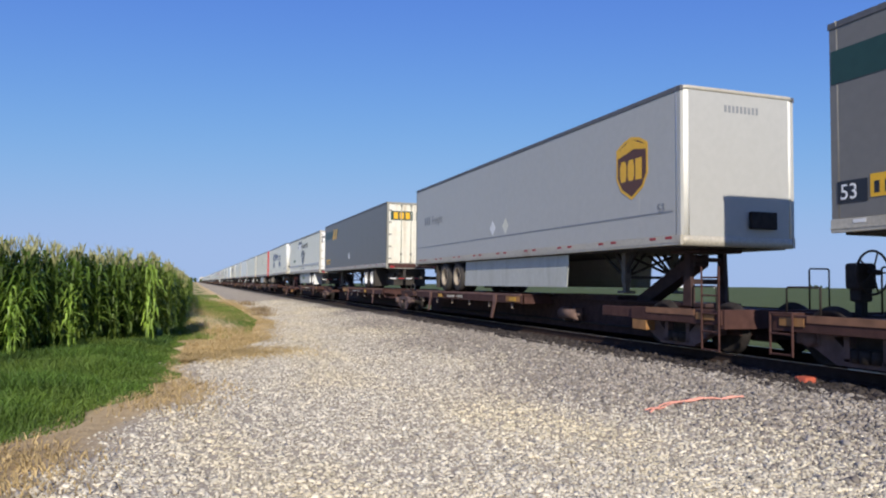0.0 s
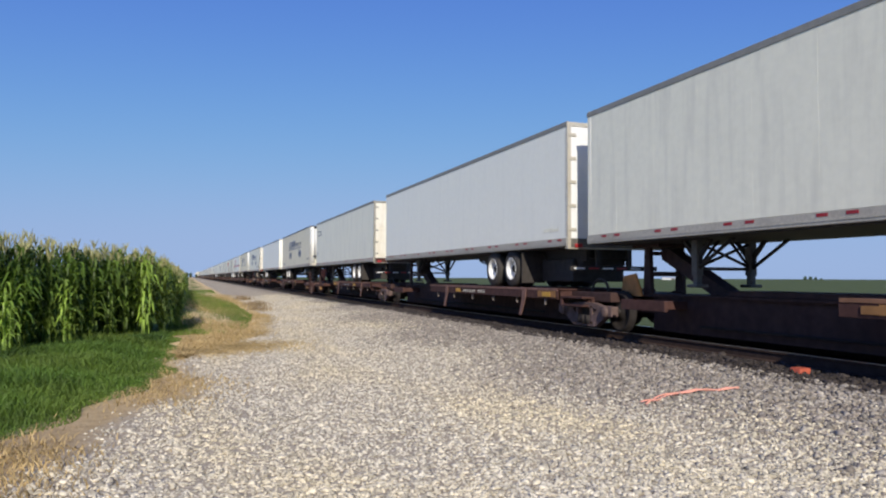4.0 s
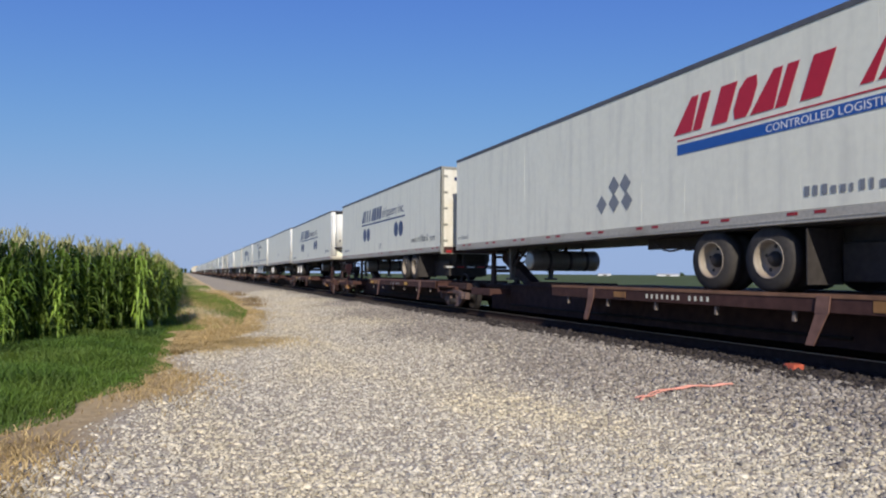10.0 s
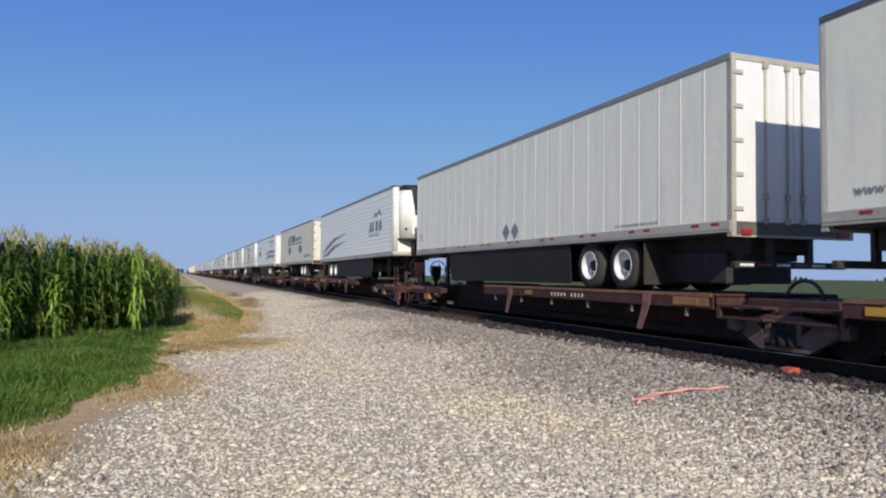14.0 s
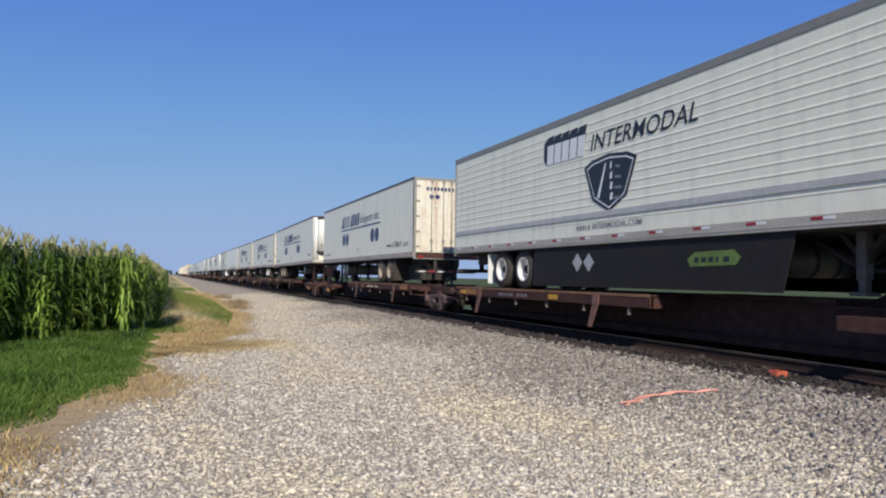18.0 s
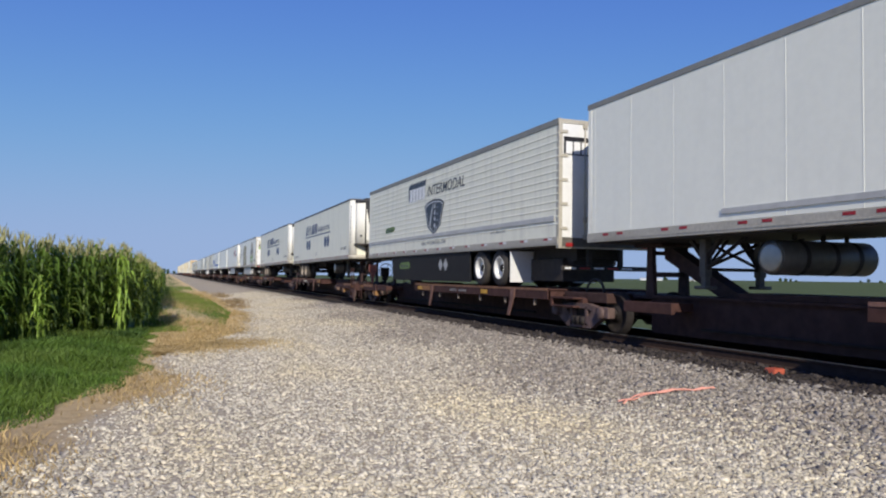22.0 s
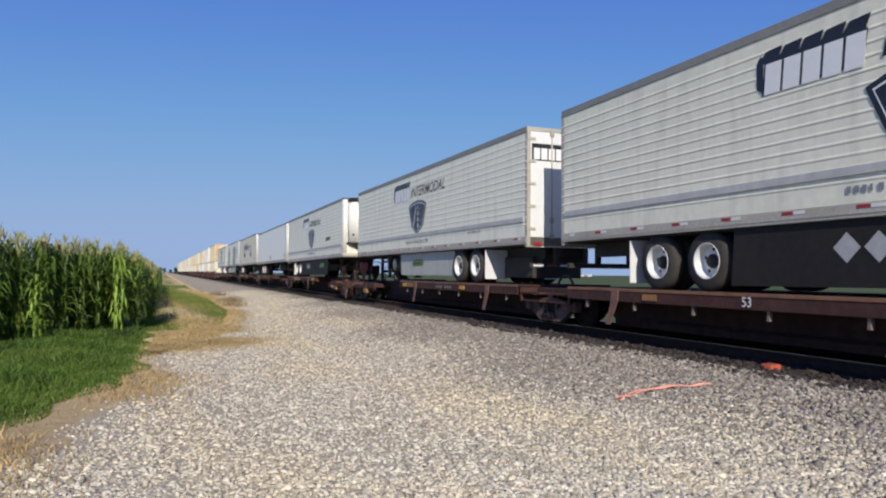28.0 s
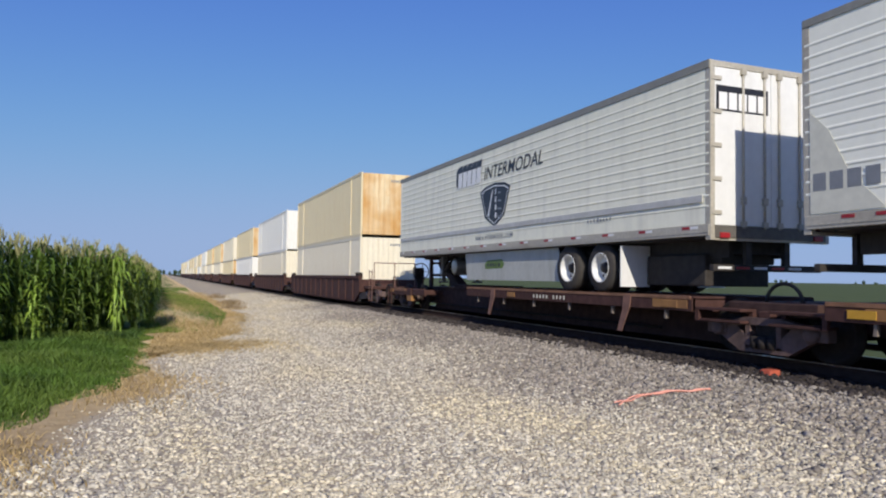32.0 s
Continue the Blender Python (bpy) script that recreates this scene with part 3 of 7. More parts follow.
rng = np.random.default_rng(11)
n = 90000
y = 6.5 + 15.5 * rng.random(n) ** 0.85
x = lawn_edge(y) + 0.15 * np.sin(y * 3) - 9.5 * rng.random(n) ** 1.3
clump = 0.5 + 0.28 * np.sin(x * 2.3 + 1.1 * np.sin(y * 1.7)) + 0.28 * np.sin(y * 2.9 + x * 0.8) + rng.normal(0, 0.12, n)
tall = (0.07 + 0.24 * np.clip(clump, 0, 1.1)) * rng.uniform(0.6, 1.15, n) * np.clip((lawn_edge(y) - x + 0.25) / 1.3, 0.25, 1.0)
k = (x > -1.2 - 0.42 * y) & (y < 22)
blades("grass", "grass", x[k], y[k], tall[k], rng, "lush green grass along the corn field", "grass", 0.008, 0.55)
n = 44000
y = 21.0 + 66 * rng.random(n) ** 1.6
x = rng.uniform(-0.6, 3.2, n)
patch = np.sin(x * 2.0 + y * 0.10) + np.sin(y * 0.13 + 1.0 + x) + rng.normal(0, 0.9, n)
k = (x < drive_edge(y) - 0.6) & (patch > 0.0)
blades("verge_grass", "grass", x[k], y[k], rng.uniform(0.05, 0.16, n)[k], rng, "patchy short green grass on the verge", "grass", 0.009)
n = 30000  # dry stalks over the whole verge
y = 15.0 + 50 * rng.random(n) ** 1.5
x = -0.2 + (drive_edge(y) + 0.3) * rng.random(n)
k = np.sin(x * 2.1 + y * 0.5) + np.sin(y * 0.31 + 2.0 * x) + rng.normal(0, 0.9, n) > -0.2
blades("dry_grass", "straw", x[k], y[k], rng.uniform(0.03, 0.13, n)[k], rng, "dry straw-coloured grass on the verge", "dry grass", 0.007, 0.9)
n = 26000
y = 5.5 + 60 * rng.random(n) ** 1.7
x = drive_edge(y) + rng.normal(-0.5, 0.5, n)
k = (x > lawn_edge(y) - 0.15) & (np.sin(y * 1.3) + np.sin(x * 2.2 + y * 0.7) + rng.normal(0, 0.6, n) > -0.2)
blades("dry_grass", "straw", x[k], y[k], rng.uniform(0.02, 0.10, n)[k], rng, "dry straw-coloured grass at the drive's edge", "dry grass", 0.006, 0.9)
n = 9000  # a straw-covered tongue reaching onto the drive
y = rng.normal(16.9, 0.75, n)
x = 0.15 + (y - 15.2) * 0.35 + np.abs(rng.normal(0, 0.85, n)) - 0.3
blades("dry_grass", "straw", x, y, rng.uniform(0.015, 0.07, n), rng, "dry straw lying over the gravel's edge", "dry grass", 0.006, 1.0)
n = 9000  # rank weeds at the foot of the corn
x = -0.5 - 8.5 * rng.random(n)
y = 20.9 + 1.45 * np.maximum(x + 0.3, -4.2) - np.abs(rng.normal(0, 0.75, n))
blades("weeds", "weeds", x, y, rng.uniform(0.10, 0.26, n), rng, "dark green weeds at the foot of the corn", "weed", 0.012, 1.0)
n = 260
for cx, cy, s in ((3.55, 40.5, 0.42), (3.3, 36.0, 0.22), (3.6, 52.0, 0.4)):
    x, y = rng.normal(cx, 0.30, n), rng.normal(cy, 0.9, n)
    blades("weed_tuft", "weed", x, y, rng.uniform(0.25, 1.0, n) * s, rng, "brown dry weed tuft beside the drive", "weed", 0.012, 0.5)


def corn_plant(rng, tall):
    """One maize plant as quads: a stem, arching leaves and a tassel. Returns leaf and tassel pieces."""
    lv, tv = [], []

    def strip(out, pts, widths, side):
        for (p, q), (w0, w1) in zip(zip(pts, pts[1:]), zip(widths, widths[1:])):
            out.append([p - side * w0, p + side * w0, q + side * w1, q - side * w1])

    stem = [np.array([rng.normal(0, 0.01), rng.normal(0, 0.01), z]) for z in np.linspace(0, tall * 0.92, 4)]
    for side in (np.array([1.0, 0, 0]), np.array([0, 1.0, 0])):
        strip(lv, stem, (0.014, 0.013, 0.011, 0.008), side)
    turn = rng.uniform(0, math.tau)
    for k in range(14):
        z = tall * (0.13 + 0.74 * (k / 13) ** 0.9)
        a = turn + math.pi * k + rng.normal(0, 0.5)
        out = np.array([math.cos(a), math.sin(a), 0])
        side = np.array([-math.sin(a), math.cos(a), 0.25])
        reach, up = rng.uniform(0.24, 0.46) * (0.75 + 0.5 * math.sin(math.pi * k / 13)), rng.uniform(0.28, 0.58)
        pts = [np.array([0, 0, z]) + out * reach * f + np.array([0, 0, up * 2.2 * f - (up * 2.2 + rng.uniform(0.0, 0.25)) * f * f]) for f in (0, 0.28, 0.55, 0.8, 1.0)]
        strip(lv, pts, (0.014, 0.034, 0.032, 0.019, 0.003), side)
    for k in range(7):
        a = rng.uniform(0, math.tau)
        b = np.array([math.cos(a) * 0.10, math.sin(a) * 0.12, 0.26]) * rng.uniform(0.7, 1.1)
        p = np.array([0, 0, tall * 0.92])
        strip(tv, [p, p + b * 0.5, p + b], (0.009, 0.012, 0.006), np.array([-math.sin(a), math.cos(a), 0]))
    return np.array(lv), np.array(tv)


def corn(name, xs, ys, rng, label, leaf="corn", grow=1.0):
    kinds = [corn_plant(rng, t) for t in (2.2, 2.3, 2.4, 2.5, 2.25, 2.35, 2.45, 2.55)]
    out = ([], [])
    for x, y in zip(xs, ys):
        a, s = rng.uniform(0, math.tau), grow * rng.uniform(0.93, 1.05) * (1 - 0.09 * min(1.0, max(0.0, 1.1 + x * 0.22)) ** 1.3 - 0.30 * min(0.8, max(0.0, 0.9 + x)))
        c, q = math.cos(a) * s, math.sin(a) * s
        m = np.array([[c, q, 0], [-q, c, 0], [0, 0, s]])
        for k in (0, 1):
            out[k].append(kinds[int(rng.integers(8))][k] @ m + np.array([x, y, 0.0]))
    field = None
    for k, mat in ((0, leaf), (1, "tassel")):
        v = np.concatenate(out[k])
        me = raw_mesh(name if k == 0 else "tassels", v.reshape(-1, 3), np.arange(len(v) * 4).reshape(-1, 4), MAT[mat], False)
        if leaf == "corn_lit" and k == 1:
            continue
        if k == 0:
            field = tagged(new(name, me), label, "corn", kind="stuff")
        else:
            top = tagged(new("tassels", me), "straw-coloured corn tassels", kind="stuff")
            top.parent = field


def corn_front(x):
    """How far the field's front edge lies, and its wobble."""
    return 21.5 + 1.45 * np.maximum(x + 0.3, -4.2) + 0.25 * np.sin(x * 2.1)


xs, ys = [], []
for row in range(26):
    x = -0.7 - row * 0.38
    for k in range(24 if row > 2 else 150):
        yy = corn_front(x) + k * (0.17 if k < 24 else 0.45)
        if row > 2 and k < 3 and math.sin(x * 5.3) + math.sin(x * 2.1 + 1.0) < -0.1:
            continue
        xs.append(x + rng.normal(0, 0.06)), ys.append(yy + rng.normal(0, 0.06))
for k in range(130):  # the field's last row, which starts further back
    xs.append(-0.34 + rng.normal(0, 0.06)), ys.append(23.2 + k * (0.17 if k < 24 else 0.45) + rng.normal(0, 0.06))
for row in range(26):
    for k in range(8):
        xs.append(-10.8 - row * 0.6), ys.append(corn_front(-10.8) + k * 0.4 + rng.normal(0, 0.1))
corn("corn_field", xs, ys, rng, "tall green corn with straw tassels in a dense field")
# front clumps whose sunlit brightness comes from their leaf colour
for cx, cy, n, grow in ((-1.0, 20.0, 4, 0.96), (-2.55, 17.5, 3, 0.70), (-3.45, 16.2, 4, 0.66)):
    corn("corn_plants", rng.normal(cx, 0.10, n), rng.normal(cy, 0.12, n), rng, "corn plants at the field's edge, coloured as if sunlit", "corn_lit", grow)
xs, ys = rng.uniform(-70, -2.5, 1500), 26 + 130 * rng.random(1500)
corn("corn_field", xs, ys, rng, "green corn further back in the field")


def tree(x, y, tall, seed):
    r = np.random.default_rng(seed)
    t = tagged(new("tree"), "dark green leafy tree on the far horizon", "tree", "distant trees")
    t.location = (x, y, -0.2)
    b = Build().tube((0, 0, 0), (0, 0, tall * 0.5), 0.35, 8, 0.2)
    for k in range(5):
        a = k * 1.3
        b.tube((0, 0, tall * 0.3), (math.cos(a) * tall * 0.22, math.sin(a) * tall * 0.22, tall * 0.65), 0.15, 6, 0.05)
    part("trunk", lambda: b, "bark", t)
    n = 420
    d = r.normal(0, 1, (n, 3))
    d /= np.linalg.norm(d, axis=1)[:, None]
    c = d * (r.random(n) ** 0.4)[:, None] * np.array([0.36, 0.36, 0.34]) * tall * (1 + 0.25 * np.sin(d[:, :1] * 4 + seed)) + np.array([0, 0, tall * 0.63])
    u, w = r.normal(0, 1, (n, 3)), r.normal(0, 1, (n, 3))
    s = tall * 0.06
    v = np.stack([c - u * s, c + w * s, c + u * s, c - w * s], 1).reshape(-1, 3)
    crown = new("crown", raw_mesh("crown", v, np.arange(n * 4).reshape(-1, 4), MAT["leaf"]))
    crown.parent = t


for i in range(34):
    tree(-70 + i * 5.2 + random.uniform(-2, 2), 760 + random.uniform(-60, 60), random.uniform(3.0, 6.5), i)

def shed(x, y, long, tall, turn):
    t = tagged(new("farm_shed"), "long white farm shed on the hazy horizon", "shed", "distant farm sheds")
    t.location, t.rotation_euler = (x, y, -0.2), (0, 0, radians(turn))
    part("wall", lambda: Build().box(-long / 2, long / 2, -7, 7, 0, tall * 0.62), "shed_wall", t)
    part("roof", lambda: Build().prism([(-7.4, tall * 0.60), (7.4, tall * 0.60), (0, tall)], -long / 2 - 0.4, long / 2 + 0.4), "shed_roof", t, "pale metal roof")
    part("door", lambda: Build().box(-2.2, 2.2, -7.1, -6.95, 0, tall * 0.48), "leg_steel", t)


for x, y, long, tall, turn in ((560, 735, 26, 3.6, -35), (610, 720, 14, 3.2, -38), (505, 790, 16, 3.4, -30)):
    shed(x, y, long, tall, turn)
for i in range(12):
    a = radians((38, 47, 52)[i % 3] + random.uniform(-1.2, 1.2))
    d = 900 + random.uniform(-80, 120)
    tree(math.sin(a) * d, math.cos(a) * d, random.uniform(2.5, 4.5), 60 + i)

# ---- marks on the ballast ----
def strand(points, r):
    return Build().pipe(points, r)


tape = tagged(new("marking_tape"), "faded pink flagging tape lying on the ballast", "tape")
for k, shift in enumerate((0.0, 0.09)):
    pts = []
    for i in range(13):
        f = i / 12
        x = 5.25 + 1.45 * f
        yy = 7.42 + 0.26 * math.sin(f * 3.1) + 0.05 * f + shift * (1 - f) + 0.02 * math.sin(i * 2.3 + k)
        pts.append((x, yy, float(height(x)) + 0.035 + 0.012 * math.sin(i * 1.7 + k)))
    part("strand", lambda: strand(pts, 0.011), "pink", tape)
mark = tagged(new("survey_mark"), "orange painted stone beside the rail", "marker")
mark.location = (8.2, 7.95, 0.29)
part("stone", lambda: Build().box(-0.10, 0.10, -0.10, 0.10, -0.02, 0.07, 0.03, lean=(0.03, 0.02)), "orange", mark)

# ======== trailers ========
LONG, HALF, FLOOR = 16.15, 1.295, 1.02
DECK = 1.37
MOVERS = []  # (thing, place along the track at the start, base height)


def skin(style, o, wide=HALF):
    """The box of a trailer: smooth, ribbed lengthwise, or with upright battens."""
    b = Build()
    y0, y1 = -LONG / 2, LONG / 2
    if style == "ribbed":
        side = [(-wide + 0.004, FLOOR + 0.16)]
        z = FLOOR + 0.42
        while z < ROOF - 0.25:
            side += [(-wide + 0.004, z), (-wide - 0.004, z + 0.020), (-wide - 0.004, z + 0.036), (-wide + 0.004, z + 0.056)]
            z += 0.172
        side.append((-wide + 0.004, ROOF - 0.02))
        b.sweep(side + [(-x, zz) for x, zz in reversed(side)], y0 + 0.02, y1 - 0.02)
    else:
        # plan outline with upright battens or fine seams, drawn up
        step, w, d = (0.61, 0.03, 0.005) if style == "panel" else (1.22, 0.010, 0.003) if style == "batten" else (1.25, 0.004, -0.0015)
        side = [y0 + 0.02]
        while side[-1] + step < y1 - 0.2:
            side.append(side[-1] + step)
        plan = [(-wide, side[0])]
        for yy in side[1:]:
            plan += [(-wide, yy - w), (-wide - d, yy - w * 0.6), (-wide - d, yy + w * 0.6), (-wide, yy + w)]
        plan.append((-wide, y1 - 0.02))
        plan += [(-x, yy) for x, yy in reversed(plan)]
        lo = [b.bm.verts.new((x, yy, FLOOR + 0.16)) for x, yy in plan]
        hi = [b.bm.verts.new((x, yy, ROOF - 0.02)) for x, yy in plan]
        b.bm.faces.new(lo), b.bm.faces.new(hi)
        for k in range(len(plan)):
            j = (k + 1) % len(plan)
            b.bm.faces.new((lo[k], lo[j], hi[j], hi[k]))
    return b


def along(o, v):
    """The local y of a place v metres from the nose. o = -1: the nose leads; 1: the doors lead."""
    return (-LONG / 2 + v) if o < 0 else (LONG / 2 - v)


def wheel_end(parent, x, y, rim, s):
    """A pair of tyres on one axle end, with rims and hub; s: the outer side."""
    w = part("wheel", lambda: Build().lathe((0, 0, 0), [(-0.30, 0.30), (-0.30, 0.44), (-0.26, 0.495), (-0.07, 0.495), (-0.03, 0.44), (0.03, 0.44), (0.07, 0.495),
             (0.26, 0.495), (0.30, 0.44), (0.30, 0.30)], 28, (False, False)), "tyre", parent, key="tyres", at=(x, y, 0.495))
    if s > 0:
        return
    k = "rim_l"
    part("rim", lambda: Build().lathe((0, 0, 0), [(s * 0.285, 0.304), (s * 0.308, 0.300), (s * 0.306, 0.286), (s * 0.25, 0.272), (s * 0.155, 0.262), (s * 0.135, 0.235), (s * 0.145, 0.15),
         (s * 0.150, 0.12)], 28, (False, True)), rim, w, key=k)

    def hub():
        b = Build().lathe((0, 0, 0), [(s * 0.12, 0.125), (s * 0.185, 0.118), (s * 0.20, 0.095), (s * 0.235, 0.085), (s * 0.245, 0.03)], 18)
        for i in range(5):
            a = i * math.tau / 5 + 0.3
            c = Vector((s * 0.138, math.cos(a) * 0.195, math.sin(a) * 0.195))
            b.tube(c, c + Vector((s * 0.008, 0, 0)), 0.032, 9)
        return b
    part("hub", hub, "frame", w, "dark hub with hand holes", key=k + "hub")


AXLES = {2: 0.2, 5: -0.68, 12: -0.35, 21: 0.13, 34: -0.3, 42: -0.25}  # how far back the sliding axles are set, beside the usual place


def undercarriage(t, o, rim, flap):
    A = lambda v: along(o, v)
    part("underframe", lambda: Build().box(-1.2, 1.2, A(0.15), A(LONG - 0.15), FLOOR - 0.06, FLOOR + 0.03)
         .box(-0.52, -0.40, A(9.0), A(LONG - 0.3), FLOOR - 0.26, FLOOR - 0.06).box(0.40, 0.52, A(9.0), A(LONG - 0.3), FLOOR - 0.26, FLOOR - 0.06), "frame", t, "black steel underframe", key=f"under{o}")
    z = AXLES.get(NOW, 0.0)
    for v in (LONG - 4.45 + z, LONG - 3.2 + z):
        part("axle", lambda: Build().tube((-0.9, 0, 0.495), (0.9, 0, 0.495), 0.07, 10).box(-0.62, -0.42, -0.3, 0.3, 0.45, FLOOR - 0.2).box(0.42, 0.62, -0.3, 0.3, 0.45, FLOOR - 0.2),
             "frame", t, key="axle", at=(0, A(v), 0))
        for s in (-1, 1):
            wheel_end(t, s * 0.93, A(v), rim, s)
    part("slider_frame", lambda: Build().box(-0.58, 0.58, A(LONG - 5.0), A(LONG - 2.3), 0.62, FLOOR - 0.06, 0.02).box(-0.62, -0.54, A(LONG - 2.3), A(LONG - 0.3), 0.66, FLOOR - 0.06).box(0.54, 0.62, A(LONG - 2.3), A(LONG - 0.3), 0.66, FLOOR - 0.06)
         .box(-0.54, 0.54, A(LONG - 1.6), A(LONG - 0.3), 0.72, FLOOR - 0.06), "frame", t, "black sliding axle frame", key=f"slider{o}")
    # added dark boxes that stand in for the shade behind the rear wheels
    if o > 0:
        part("rear_apron", lambda: Build().box(-0.72, 0.72, A(LONG - 2.35), A(LONG - 0.75), 0.16, 0.72, 0.03).box(-0.60, 0.60, A(LONG - 0.8), A(LONG - 0.5), 0.55, FLOOR - 0.06, 0.03), "frame", t, "dark box added for the deep shade under the rear", key="shadefill")
    for s in (-1, 1):
        part("mud_flap", lambda: Build().box(-0.34, 0.34, -0.012, 0.012, 0.12, FLOOR - 0.1, 0.004), flap, t, key="flap", at=(s * 0.93, A(LONG - 2.45 + z), 0))
        # landing gear
        leg = part("landing_leg", lambda: Build().box(-0.075, 0.075, -0.075, 0.075, 0.30, FLOOR - 0.05, 0.012).box(-0.055, 0.055, -0.055, 0.055, 0.14, 0.32)
                   .box(-0.14, 0.14, -0.14, 0.14, 0.08, 0.14, 0.02), "leg_steel", t, key="leg", at=(s * 0.62, A(2.75), 0))
        part("leg_brace", lambda: Build().tube((0, 0, 0.42), (0, 0.95 * (1 if o < 0 else -1), FLOOR - 0.05), 0.035, 8).tube((0, 0, 0.42), (-s * 0.5, 0, FLOOR - 0.05), 0.03, 8)
             .prism([(-0.10, 0.52), (0.10, 0.52), (0.10, 0.62), (0.42, FLOOR - 0.05), (0.33, FLOOR - 0.05), (0.0, 0.64), (-0.33, FLOOR - 0.05), (-0.42, FLOOR - 0.05), (-0.10, 0.62)], -0.03, 0.03),
             "frame", leg, key=f"legbrace{o}{s}")
    part("cross_brace", lambda: Build().tube((-0.62, A(2.75), 0.45), (0.62, A(2.75), FLOOR - 0.1), 0.03, 8).tube((0.62, A(2.75), 0.45), (-0.62, A(2.75), FLOOR - 0.1), 0.03, 8)
         .box(-0.62, 0.62, A(2.75) - 0.03, A(2.75) + 0.03, 0.40, 0.46), "frame", t, key=f"crossbrace{o}")


def rear_end(t, o, mat, rods="alu"):
    e = along(o, LONG)
    out = 1 if o < 0 else -1  # away from the box

    def Y(d):
        return e + out * d

    part("rear_frame", lambda: Build().box(-HALF, -HALF + 0.09, Y(-0.10), Y(0.02), FLOOR - 0.1, ROOF - 0.01, 0.006).box(HALF - 0.09, HALF, Y(-0.10), Y(0.02), FLOOR - 0.1, ROOF - 0.01, 0.006)
         .box(-HALF + 0.09, HALF - 0.09, Y(-0.10), Y(0.018), ROOF - 0.11, ROOF - 0.012, 0.006).box(-HALF + 0.09, HALF - 0.09, Y(-0.10), Y(0.012), FLOOR - 0.1, FLOOR - 0.06),
         mat if mat == "redpaint" else "grey_rail" if mat in ("door", "door_rusty") and o > 0 else "alu", t, key=f"rframe{o}")
    part("rear_sill", lambda: Build().box(-HALF + 0.09, HALF - 0.09, Y(-0.10), Y(0.03), FLOOR - 0.06, FLOOR + 0.14, 0.006), "rust" if mat in ("door", "door_rusty") else "leg_steel", t, "grimy dark sill under the doors", key=f"rsill{o}")
    for s in (-1, 1):
        d = part("rear_door", lambda: Build().box(min(s * 0.006, s * 1.2), max(s * 0.006, s * 1.2), Y(-0.07), Y(0.008), FLOOR + 0.145, ROOF - 0.115, 0.008), mat, t, key=f"rdoor{o}{s}")
        for k, x in enumerate((0.16, 0.62) if o > 0 else ()):
            part("lock_rod", lambda: Build().tube((0, 0, FLOOR + 0.1), (0, 0, ROOF - 0.08), 0.02, 8).box(-0.045, 0.045, -0.03, 0.03, FLOOR + 0.5, FLOOR + 0.62)
                 .box(-0.05, 0.05, -0.03, 0.03, ROOF - 0.2, ROOF - 0.1).box(-0.05, 0.05, -0.03, 0.03, FLOOR + 0.12, FLOOR + 0.22), rods, d, key="rod", at=(s * x, Y(0.03), 0))
        for z in (FLOOR + 0.95, FLOOR + 1.55) if o > 0 and mat == "door" and s < 0 else ():
            part("door_seam", lambda: Build().box(-1.2, 1.2, -0.0015, 0.0015, -0.012, 0.012), "cream", t, key="dseam", at=(0, Y(0.0105), z))
        for k in range(5 if o > 0 else 0):
            part("hinge", lambda: Build().box(-0.10, 0.10, -0.012, 0.012, -0.035, 0.035, 0.006), rods, d, key="hinge", at=(s * 1.17, Y(0.02), FLOOR + 0.35 + k * 0.55))
        if o > 0:
            part("tail_light", lambda: Build().box(-0.10, 0.10, -0.02, 0.02, -0.045, 0.045, 0.012), "red", t, key="tail", at=(s * 1.02, Y(0.035), FLOOR - 0.02))
    bar = part("rear_bumper", lambda: Build().box(-1.18, 1.18, Y(-0.14), Y(-0.04), 0.42, 0.53, 0.012), "frame", t, "black underride guard with striped tape", key=f"bumper{o}")
    for s in (-1, 1):
        part("bumper_post", lambda: Build().box(s * 0.42 - 0.06, s * 0.42 + 0.06, Y(-0.14), Y(-0.06), 0.53, FLOOR - 0.05, lean=(s * 0.0, 0)), "frame", bar, key=f"bpost{o}{s}")
    for k in range(5 if o > 0 else 0):
        part("striped_tape", lambda: Build().box(-0.14, 0.14, -0.002, 0.002, -0.02, 0.02), "red" if k % 2 else "tape", bar, key="btape", at=(-0.95 + k * 0.38, Y(-0.037), 0.475))


TANKS = {18: 0.33, 34: -0.3, 42: 0.35}  # fuel tanks that hang nearer to or further from the nose than the rest


